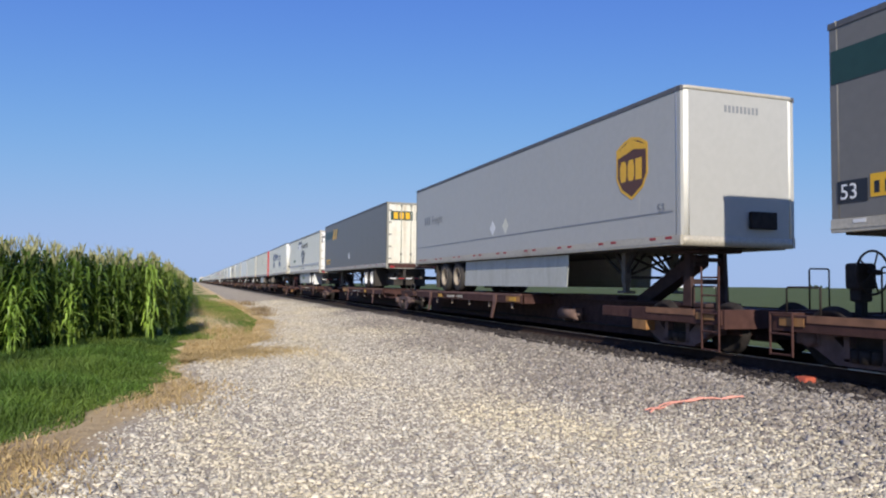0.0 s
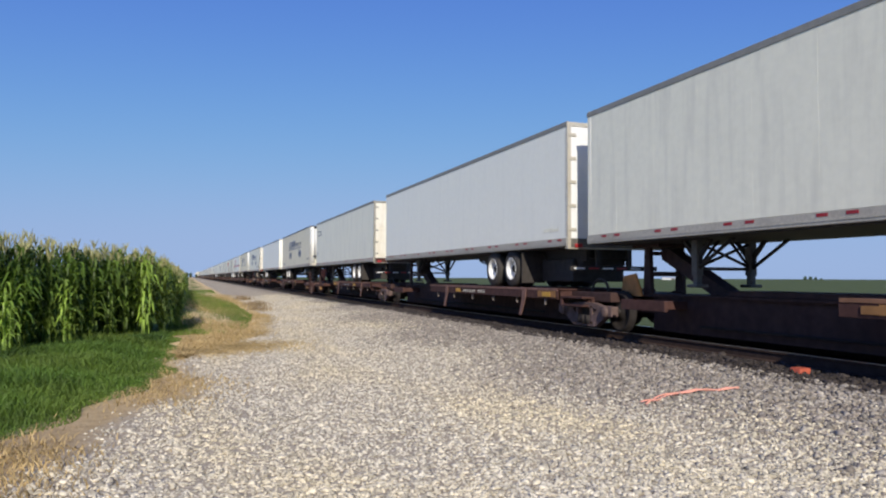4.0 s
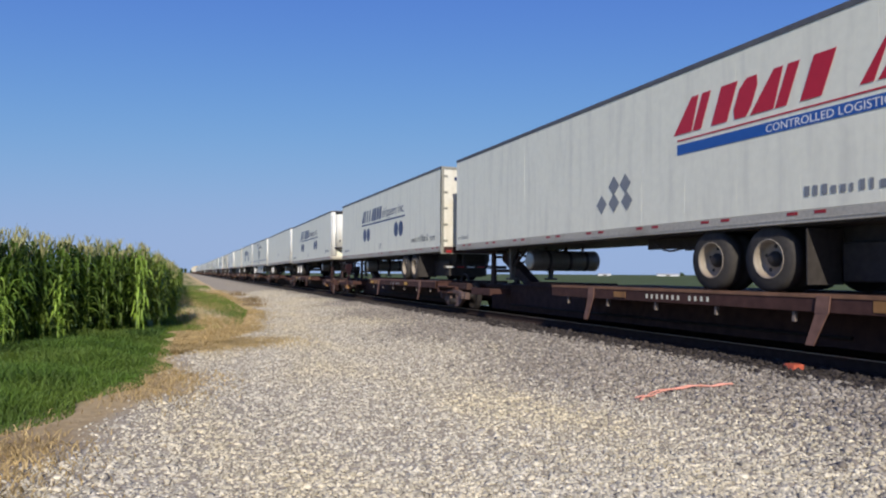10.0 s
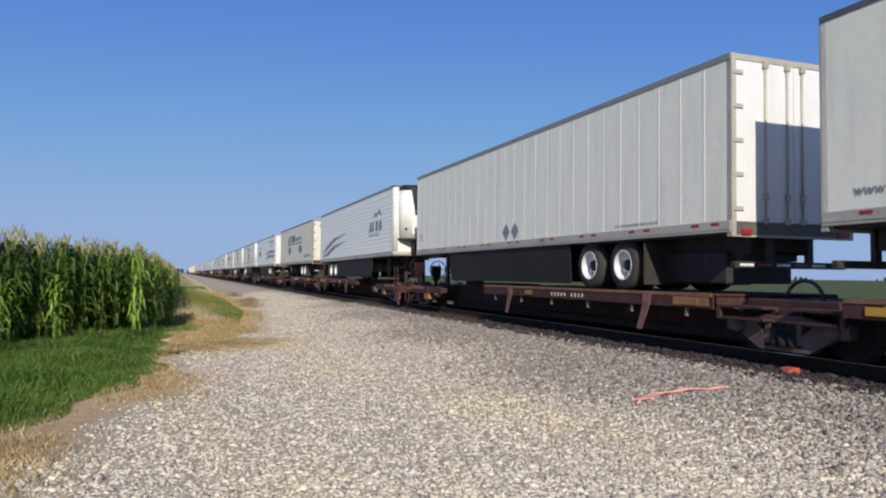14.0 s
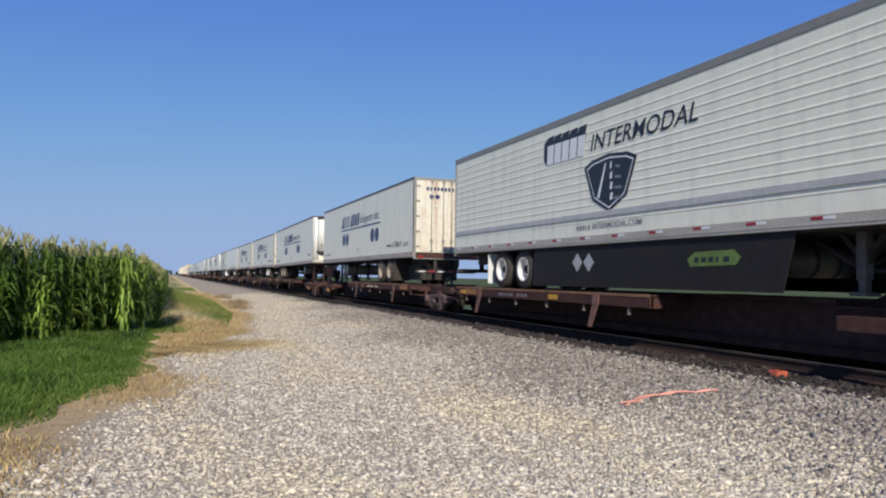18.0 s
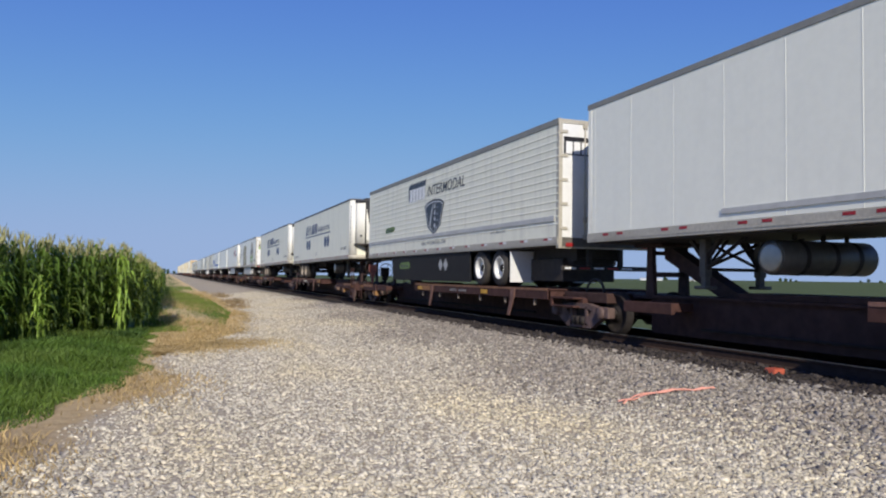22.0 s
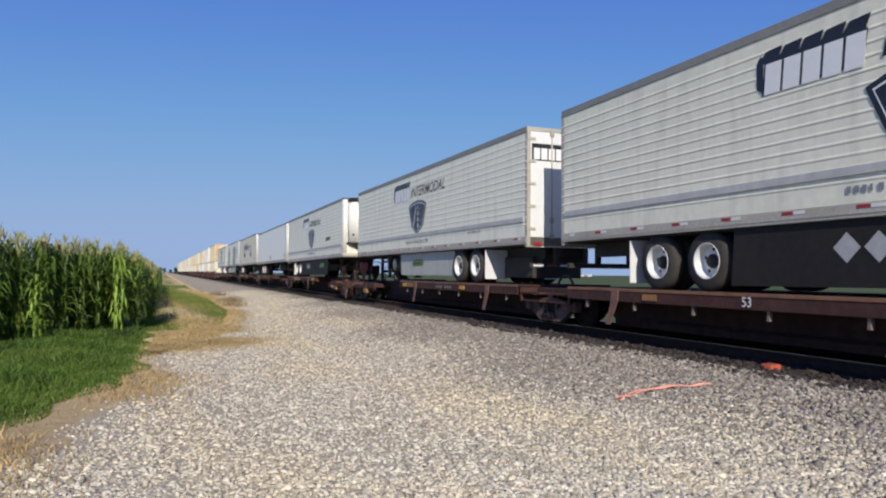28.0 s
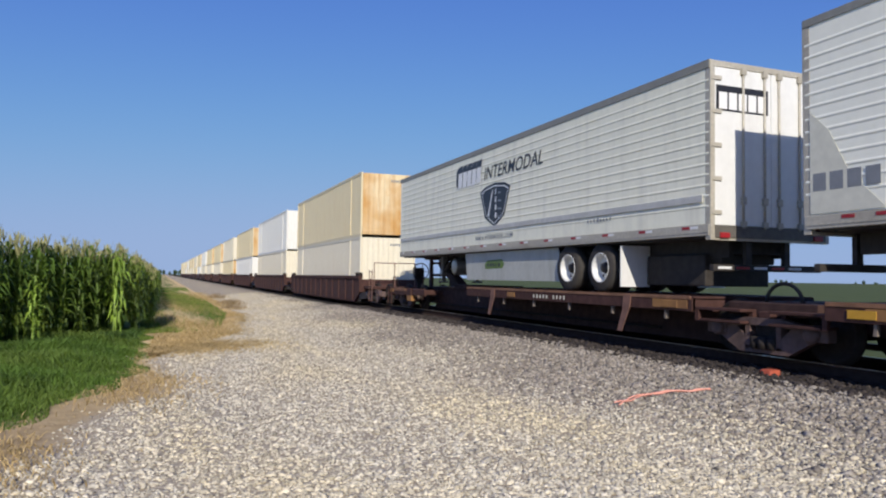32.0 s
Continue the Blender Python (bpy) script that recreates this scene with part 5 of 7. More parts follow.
def livery_go(t, o):
    ring = lambda u, z, r0, r1, a0, a1, n=22: [(u + math.cos(a0 + (a1 - a0) * k / n) * r1, z + math.sin(a0 + (a1 - a0) * k / n) * r1) for k in range(n + 1)] + \
        [(u + math.cos(a1 + (a0 - a1) * k / n) * r0, z + math.sin(a1 + (a0 - a1) * k / n) * r0) for k in range(n + 1)]
    wide = lambda pts, c, k: [(c + (u - c) * k, z) for u, z in pts]
    decal("dark_ring", wide(ring(3.12, 2.62, 0.33, 0.45, 0.75, 5.95), 3.12, 1.35), "black", t, key="go_a")
    decal("ring_bar", [(3.25, 2.50), (3.72, 2.50), (3.72, 2.62), (3.25, 2.62)], "black", t, 0.018, key="go_b")
    decal("second_ring", wide(ring(4.48, 2.66, 0.34, 0.48, 0.0, math.tau), 4.48, 1.28), "black", t, key="go_c")
    decal("red_arc", [(4.46 + math.cos(a) * 0.86, 2.66 + math.sin(a) * 0.74) for a in np.linspace(0.5, 2.75, 16)] + [(4.50 + math.cos(a) * 0.70, 2.66 + math.sin(a) * 0.53) for a in np.linspace(2.75, 0.9, 14)], "decal_red", t, 0.019, key="go_d")
    decal("red_slash", [(4.22, 2.42), (4.45, 2.42), (4.72, 2.94), (4.5, 2.94)], "decal_red", t, 0.018, key="go_e")
    decal("red_plate", [(3.42, 2.02), (4.95, 2.02), (5.15, 2.30), (3.62, 2.30)], "decal_red", t, 0.018, key="go_f")
    writing("LOGISTICS", 3.62, 2.08, 0.17, "decal_white", t, 0.024, shear=0.2)
    for a, b2 in ((0.05, 2.7), (5.4, 16.0)):
        decal("red_stripe", [(a, 2.08), (b2, 2.08), (b2, 2.26), (a, 2.26)], "decal_red", t, key=f"go_s{a}")
    for a, b2, z in ((0.05, 2.7, 2.0), (5.4, 7.7, 2.0), (8.6, 16.0, 2.29)):
        decal("dark_stripe", [(a, z), (b2, z), (b2, z + 0.06), (a, z + 0.06)], "black", t, key=f"go_t{a}")
    bars("phone_bars", 9.4, 13.8, 2.11, 0.12, 26, "decal_white", t, 0.1, 0.5, 0.02)
    writing("TRANSPORTATION SERVICES", 2.25, 1.60, 0.22, "black", t, shear=0.15, squeeze=0.88)


def livery_clipper(t, o):
    bars("wordmark", 10.9, 14.1, 2.72, 0.60, 7, "decal_red", t, 0.42, 0.80, foot=True)
    decal("blue_band", [(10.95, 2.36), (15.95, 2.36), (15.95, 2.54), (10.95, 2.54)], "decal_blue", t, key="cl_band")
    decal("red_line", [(10.95, 2.60), (15.95, 2.60), (15.95, 2.625), (10.95, 2.625)], "decal_red", t, key="cl_line")
    writing("CONTROLLED LOGISTICS", 13.0, 2.39, 0.12, "decal_white", t, 0.022, squeeze=1.1)
    for k in range(4):
        u = 14.6 + k * 0.26
        decal("red_sail", [(u, 2.72), (u + 0.20, 2.72), (u + 0.52 - 0.05 * k, 3.45 - 0.07 * k)], "decal_red", t, 0.017, key=f"cl_sail{k}")
    for u, z in ((8.5, 1.7), (8.95, 1.7), (9.4, 1.7), (8.95, 2.05), (9.35, 2.05)):
        decal("placard_holder", [(u, z - 0.2), (u + 0.19, z), (u, z + 0.2), (u - 0.19, z)], "ink", t, key=f"cl_p{u}{z}")
    bars("web_address", 13.7, 15.9, 1.36, 0.14, 15, "ink", t, 0, 0.5)
    bars("fleet_code", 0.2, 1.1, 1.32, 0.12, 8, "ink", t, 0, 0.5)


def livery_swoosh(t, o):
    a = 2.1 if o > 0 else 12.3
    bars("wordmark", a, a + 2.3, 2.15, 0.45, 4, "black" if o > 0 else "ink", t, 0, 0.75, foot=True)
    decal("mountain", [(a + 0.5, 2.72), (a + 1.15, 3.02), (a + 1.4, 2.9), (a + 1.75, 3.12), (a + 2.2, 2.78), (a + 1.6, 2.92), (a + 1.3, 2.76), (a + 1.0, 2.86)], "ink", t, key=f"kl_m{o}")
    writing("TRANSPORT SERVICES", a - 0.05, 1.95, 0.12, "ink", t, squeeze=1.05)
    if o > 0:
        writing("Serving North America", 11.75, 3.22, 0.26, "black", t, shear=0.2, squeeze=0.9)
        writing("53'", 0.62, 1.78, 0.2, "ink", t)
        writing("13'6\"", 0.55, 1.46, 0.2, "ink", t)
        writing("For Over", 12.5, 2.82, 0.26, "black", t, shear=0.2, squeeze=0.9)
        for dz in (0.0, -0.42):
            decal("swoosh", [(8.6, 2.0 + dz), (10.2, 2.36 + dz), (12.2, 2.52 + dz), (15.9, 2.42 + dz), (15.9, 2.14 + dz), (12.6, 2.26 + dz), (10.4, 2.16 + dz)], "ink", t, key=f"kl_s{dz}")
    else:
        for dz in (0.0, -0.4):
            decal("swoosh", [(0.7, 1.4 + dz * 0.3), (2.0, 1.9 + dz), (4.2, 2.28 + dz), (7.6, 2.42 + dz), (4.6, 2.14 + dz), (2.6, 1.75 + dz)], "ink", t, key=f"kn_s{dz}")


def livery_west(t, o):
    bars("wordmark", 10.55, 12.4, 2.70, 0.42, 5, "ink", t, 0.15, 0.55, foot=True)
    bars("wordmark", 13.55, 15.2, 2.36, 0.36, 4, "ink", t, 0.15, 0.6, foot=True)
    for k, (u, z) in enumerate(((12.5, 2.95), (12.85, 2.62), (12.45, 2.35))):
        decal("red_bolt", [(u, z), (u + 0.7, z + 0.06), (u + 0.85, z + 0.26), (u + 0.12, z + 0.22)], "decal_red", t, key=f"tw{k}")
    decal("fine_slash", [(12.55, 2.02), (12.6, 2.02), (13.55, 3.42), (13.5, 3.42)], "ink", t, 0.02, key="tw_s")
    part("patch_panel", lambda: Build().box(-HALF - 0.009, -HALF, LONG / 2 - 16.0, LONG / 2 - 14.75 - 0.55, 1.25, 3.6), "bright", t, key="tw_p")
    bars("fleet_code", 14.9, 15.9, 1.35, 0.13, 9, "ghost", t, 0, 0.5)


def sandwich(t, c, lift=0.016):
    """A printed stack of bread and meat: rounded patches in brown and cream."""
    r = np.random.default_rng(4)
    decal("printed_backing", [(c - 1.55, 1.16), (c + 1.55, 1.16), (c + 1.2, 3.1), (c + 0.3, 3.46), (c - 0.9, 3.3), (c - 1.3, 2.9)], "meat", t, lift, key=f"sw_b{c}")
    for k in range(8):
        for s in (-1, 1):
            u, z = c + s * (1.0 + r.uniform(-0.2, 0.3)), 1.35 + k * 0.25 + r.uniform(-0.04, 0.04)
            decal("printed_slice", [(u + math.cos(a) * (0.46 + 0.07 * math.sin(3 * a + k) + 0.05 * math.sin(7 * a + 2 * k)), z + math.sin(a) * (0.15 + 0.03 * math.sin(5 * a + k))) for a in np.linspace(0, math.tau, 25)[:-1]],
                  ("meat", "crust", "meat", "leafy", "crust")[(k * 2 + (s > 0)) % 5], t, lift + 0.002 + 0.001 * (k % 2), key=f"sw{c}{k}{s}")
    decal("printed_wrap", [(c - 0.62, 1.18), (c + 0.55, 1.18), (c + 0.6, 2.3), (c + 0.5, 3.36), (c - 0.1, 3.5), (c - 0.55, 3.3), (c - 0.5, 2.2)], "cheese", t, lift + 0.005, key=f"sw_w{c}")
    for z in (1.65, 2.2, 2.75):
        decal("printed_fold", [(c - 0.5, z), (c + 0.5, z + 0.05), (c + 0.5, z + 0.09), (c - 0.5, z + 0.04)], "beige", t, lift + 0.007, key=f"sw_f{c}{z}")


def badge(t, c):
    decal("badge_rim", [(c - 1.42, 1.2), (c + 1.42, 1.2), (c + 1.42, 1.9), (c + 1.2, 2.75), (c + 0.7, 3.35), (c, 3.58), (c - 0.7, 3.35), (c - 1.2, 2.75), (c - 1.42, 1.9)], "ink", t, 0.015, key=f"bd_a{c}")
    decal("badge_field", [(c - 1.36, 1.24), (c + 1.36, 1.24), (c + 1.36, 1.9), (c + 1.15, 2.72), (c + 0.67, 3.30), (c, 3.52), (c - 0.67, 3.30), (c - 1.15, 2.72), (c - 1.36, 1.9)], "beige", t, 0.017, key=f"bd_b{c}")
    decal("badge_banner", [(c - 1.3, 1.52), (c + 1.3, 1.52), (c + 1.3, 2.08), (c - 1.3, 2.08)], "decal_green", t, 0.020, key=f"bd_c{c}")
    bars("wordmark", c - 1.22, c + 1.22, 2.36, 0.42, 10, "black", t, 0, 0.7, 0.020, foot=True)
    bars("small_words", c - 0.75, c + 0.8, 2.16, 0.12, 9, "ink", t, 0, 0.6, 0.020)
    decal("barn_mark", [(c - 0.3, 2.95), (c + 0.3, 2.95), (c + 0.3, 3.2), (c, 3.42), (c - 0.3, 3.2)], "meat", t, 0.020, key=f"bd_d{c}")
    writing("NATURALS", c - 1.02, 1.64, 0.28, "decal_white", t, 0.026, squeeze=1.12)


def livery_deli(t, o):
    if o > 0:
        for k, w in enumerate(("SIMPLE", "NATURAL", "MEAT")):
            writing(w, 1.35, 2.80 - k * 0.40, 0.25, "ink", t, squeeze=1.1)
        decal("bird_mark", [(0.4, 2.3), (0.6, 2.2), (0.75, 2.3), (0.95, 2.7), (0.75, 2.55), (0.55, 2.75)], "ink", t, key="dl_b")
        decal("divider", [(1.12, 2.0), (1.15, 2.0), (1.15, 2.98), (1.12, 2.98)], "ink", t, key="dl_d")
        sandwich(t, 5.5)
        badge(t, 12.6)
        decal("page_curl", [(14.45, 1.2), (15.95, 1.2), (15.95, 2.75), (15.3, 2.35), (15.0, 1.7)], "ghost", t, key="dl_c")
        for k in range(4):
            decal("social_tile", [(14.95 + k * 0.26, 1.5), (15.15 + k * 0.26, 1.5), (15.15 + k * 0.26, 1.74), (14.95 + k * 0.26, 1.74)], "black", t, 0.02, key=f"dl_t{k}")
    else:
        badge(t, 3.6)
        sandwich(t, 10.85)
        for k, (w, u) in enumerate((("SIMPLE", 12.98), ("NATURAL", 12.8), ("MEAT", 13.55))):
            writing(w, u, 2.72 - k * 0.40, 0.26, "ink", t, squeeze=1.05)
        decal("divider", [(14.78, 1.95), (14.81, 1.95), (14.81, 3.1), (14.78, 3.1)], "ink", t, key="dm_d")
        decal("bird_mark", [(15.0, 2.72), (15.18, 2.62), (15.3, 2.45), (15.42, 2.62), (15.62, 3.05), (15.4, 2.86), (15.2, 2.98)], "ink", t, key="dm_b")
        writing("2022", 15.1, 1.92, 0.2, "ink", t, squeeze=0.9)
        decal("page_curl", [(0.1, 1.2), (1.2, 1.2), (0.7, 1.7), (0.4, 2.3), (0.1, 2.6)], "ghost", t, key="dm_c")
        for k in range(4):
            decal("social_tile", [(0.15 + k * 0.26, 1.5), (0.35 + k * 0.26, 1.5), (0.35 + k * 0.26, 1.74), (0.15 + k * 0.26, 1.74)], "ink", t, 0.02, key=f"dm_t{k}")


def livery_blue(t, o):
    bars("wordmark", 1.4, 6.2, 1.95, 0.82, 6, "decal_blue", t, 0.28, 0.82, foot=True)
    decal("blue_stripe", [(0.1, 1.55), (1.65, 1.55), (1.75, 1.80), (0.2, 1.80)], "decal_blue", t, key="bl_a")
    decal("blue_stripe", [(5.9, 1.55), (15.9, 1.55), (16.0, 1.80), (6.0, 1.80)], "decal_blue", t, key="bl_b")
    writing("INTERMODAL", 1.85, 1.56, 0.26, "decal_blue", t, shear=0.2, squeeze=1.1)
    decal("pale_swoosh", [(7.5, 1.9), (9.5, 2.4), (12.5, 3.3), (11.2, 2.6)], "decal_blue", t, key="bl_s")


def livery_ghost(t, o):
    bars("faded_mark", 10.65, 14.9, 2.32, 0.75, 6, "ghost", t, 0, 0.22, 0.010)
    decal("faded_emblem", [(9.7, 2.2), (10.5, 2.4), (10.5, 3.1), (10.0, 2.9), (9.7, 2.6)], "ghost", t, 0.010, key="gh")
    bars("faded_words", 12.2, 14.8, 2.10, 0.14, 12, "ghost", t, 0, 0.6, 0.010)


def livery_diamonds(t, o):
    for u in (7.76, 8.30) if NOW == 21 else (8.02, 8.50) if NOW == 42 else ():
        decal("placard_holder", [(u, 1.20), (u + 0.23, 1.43), (u, 1.66), (u - 0.23, 1.43)], "ink" if NOW == 21 else "ghost_dark", t, key=f"dd{u}")
    if o > 0 and NOW == 31:
        part("rub_rail", lambda: Build().box(-HALF - 0.024, -HALF - 0.008, -LONG / 2 + 0.5, LONG / 2 - 3.9, 1.29, 1.38, 0.006), "rub", t, "grey rub rail", key="rub31")
    if o > 0 and NOW != 31:
        writing("53", 0.4, 1.5, 0.22, "ink", t)
        bars("small_words", 12.9, 14.3, 1.24, 0.06, 18, "ink", t, 0, 0.55)
    if o < 0:
        writing("53", 15.3, 1.38, 0.3, "black", t)
        for k in range(7):
            decal("fleet_code", [(15.86, 3.55 - k * 0.15), (16.0, 3.55 - k * 0.15), (16.0, 3.65 - k * 0.15), (15.86, 3.65 - k * 0.15)], "decal_red", t, 0.012, key=f"dr{k}")


def livery_plain(t, o):
    if o > 0:
        bars("fleet_code", 0.7, 2.0, 3.2, 0.14, 6, "ink", t, 0, 0.6)
        bars("fleet_code", 0.7, 2.2, 2.98, 0.14, 7, "ink", t, 0, 0.6)
        writing("53'", 0.5, 1.72, 0.22, "ink", t)
    else:
        writing("53", 15.05, 1.36, 0.17, "ink", t)
        decal("placard_holder", [(8.47, 1.62), (8.63, 1.84), (8.47, 2.06), (8.31, 1.84)], "ink", t, key="pl_p")


def livery_none(t, o):
    bars("fleet_code", 15.0, 15.8, 1.34, 0.1, 8, "ghost", t, 0, 0.5)


# nose leads: -1, doors lead: 1; box style, paint, livery, refrigeration unit, skirt, rim, doors, label
N, D = -1, 1
AL, PR = livery_alliance, livery_prime
WHITE_AL = "white trailer with navy wordmark and discs"
RIB = "white ribbed trailer with black road shield"
KINDS = [
    (D, "smooth", "grey", livery_abf, 0, "", "rim", "door", "grey trailer with a dark green band"),
    (N, "smooth", "ups", livery_parcel, 0, "skirt", "rim_dirty", "door", "pale grey trailer with a brown and gold shield"),
    (D, "smooth", "grey", livery_abf, 0, "", "rim", "door", "dark grey trailer with a green and yellow band"),
    (D, "ribbed", "white", PR, 3, "skirt", "rim", "door_clean", RIB + " and grimy skirt"),
    (N, "smooth", "white", AL, 2, "", "rim_dirty", "door", WHITE_AL + " and a refrigeration unit"),
    (D, "batten", "aged", livery_ghost, 0, "skirt", "rim_dirty", "redpaint", "worn white trailer with faded lettering and red doors"),
    (D, "smooth", "white", livery_none, 0, "", "rim", "alu", "plain white trailer with dull metal doors"),
    (D, "smooth", "bright", livery_none, 0, "", "rim", "door_clean", "plain clean white trailer"),
    (D, "smooth", "white", livery_plain, 0, "", "rim", "door", "plain white trailer with small black numbers"),
    (N, "panel", "cream", AL, 2, "", "rim", "door", "cream panelled trailer with navy wordmark and refrigeration unit"),
    (N, "smooth", "bright", livery_none, 0, "", "rim", "door", "bright plain white trailer with a smooth nose"),
    (D, "smooth", "white", AL, 2, "", "rim_dirty", "door", WHITE_AL + " and rust-stained doors"),
    (N, "panel", "cream", AL, 3, "", "rim", "door", "cream trailer with a navy wordmark and refrigeration unit"),
    (D, "smooth", "bright", livery_go, 0, "", "rim", "door_clean", "white trailer with red stripes and dark ring emblem"),
    (D, "ribbed", "white", PR, 3, "skirt", "chrome", "door_clean", RIB + " and grimy skirt"),
    (D, "smooth", "white", livery_clipper, 2, "", "rim_dirty", "door", "white trailer with slanted red wordmark and blue band"),
    (D, "smooth", "white", AL, 2, "", "rim_dirty", "door", WHITE_AL + " and dirty wheels"),
    (N, "smooth", "white", AL, 2, "", "rim", "door", WHITE_AL + " and a refrigeration unit"),
    (N, "smooth", "white", livery_plain, 2, "", "rim", "door", "plain white refrigerated trailer with one placard"),
    (N, "ribbed", "white", PR, 3, "skirt", "rim", "door", RIB + " and pale skirt"),
    (N, "smooth", "white", AL, 3, "", "rim", "door", WHITE_AL + " and a refrigeration unit"),
    (D, "panel", "white", livery_diamonds, 0, "skirt_dark", "rim", "door_clean", "white panelled trailer with two grey placard diamonds"),
    (N, "ribbed", "bright", livery_swoosh, 3, "skirt_dark", "rim", "door", "white ribbed trailer with grey swooshes and mountain emblem"),
    (D, "panel", "cream", AL, 2, "", "rim", "door", "cream trailer with a navy wordmark and stained doors"),
    (D, "ribbed", "bright", livery_swoosh, 3, "skirt_dark", "chrome", "door_clean", "white ribbed trailer with grey swooshes and black lettering"),
    (N, "ribbed", "white", PR, 3, "skirt_dark", "rim", "door", RIB + " and dark skirt"),
    (N, "ribbed", "white", PR, 3, "skirt_dark", "rim", "door", RIB + " and dark skirt"),
    (D, "smooth", "white", AL, 2, "", "rim_dirty", "door_rusty", WHITE_AL + " and heavily rust-stained doors"),
    (N, "smooth", "white", AL, 2, "", "rim_dirty", "door", WHITE_AL + " and a refrigeration unit"),
    (D, "smooth", "white", AL, 2, "", "rim", "door_rusty", WHITE_AL + " and stained doors"),
    (D, "smooth", "white", AL, 2, "", "rim_dirty", "door", WHITE_AL + " and white doors"),
    (D, "batten", "bright", livery_diamonds, 2, "", "rim", "door_clean", "white trailer with grey placard diamonds and dark skirt line"),
    (D, "ribbed", "white", PR, 3, "skirt_dark", "rim", "door_clean", RIB + " and dark skirt"),
    (N, "smooth", "white", AL, 2, "", "rim_dirty", "door", WHITE_AL + " and a guarded refrigeration unit"),
    (N, "smooth", "white", AL, 3, "", "rim_dirty", "door", WHITE_AL + " and a refrigeration unit"),
    (D, "smooth", "bright", livery_deli, 2, "skirt", "rim", "door_clean", "white trailer printed with a sandwich stack and green badge"),
    (N, "smooth", "bright", livery_west, 3, "skirt", "rim", "door", "white trailer with a red bolt emblem and pale skirt"),
    (N, "smooth", "bright", livery_none, 0, "", "rim", "door", "plain bright white trailer"),
    (N, "smooth", "bright", livery_blue, 0, "", "rim", "door", "white trailer with a large blue wordmark and stripe"),
    (N, "ribbed", "aged", PR, 3, "skirt_dark", "rim", "door", "aged ribbed refrigerated trailer with a black road shield"),
    (D, "ribbed", "white", PR, 3, "skirt", "rim", "door_clean", RIB + " and pale skirt"),
    (N, "ribbed", "white", PR, 3, "skirt_dark", "rim", "door", RIB + " and dark skirt"),
    (N, "smooth", "bright", livery_diamonds, 2, "", "rim", "door", "plain white refrigerated trailer with red side code"),
    (N, "panel", "cream", AL, 3, "", "rim", "door", "cream panelled trailer with navy wordmark and refrigeration unit"),
    (N, "ribbed", "bright", livery_deli, 3, "skirt", "rim", "door", "white ribbed trailer printed with a sandwich stack and green badge"),
    (D, "ribbed", "white", PR, 3, "skirt", "rim", "door_clean", RIB + " and pale skirt"),
]


TALL = {2: 3.95, 35: 3.93, 42: 3.79, 26: 3.89, 19: 3.89, 11: 3.92, 16: 3.91, 27: 3.90, 29: 3.81, 30: 3.81}  # trailers a little higher or lower than the rest
LOGO_SHIFT = {4: -0.1, 11: -0.2, 12: 0.1, 9: -0.08, 16: -0.08, 17: -0.15, 20: -0.05, 27: -0.2, 28: -0.2, 29: -0.2, 30: -0.25, 33: -0.12, 34: 0.05, 43: 0.1}


def air_hose():
    pts = [Vector((-0.85, 0.9 - 1.8 * f, FLOOR - 0.12 - 0.22 * math.sin(f * math.pi) - 0.06 * math.sin(f * 9))) for f in np.linspace(0, 1, 12)]
    return Build().pipe(pts, 0.02)


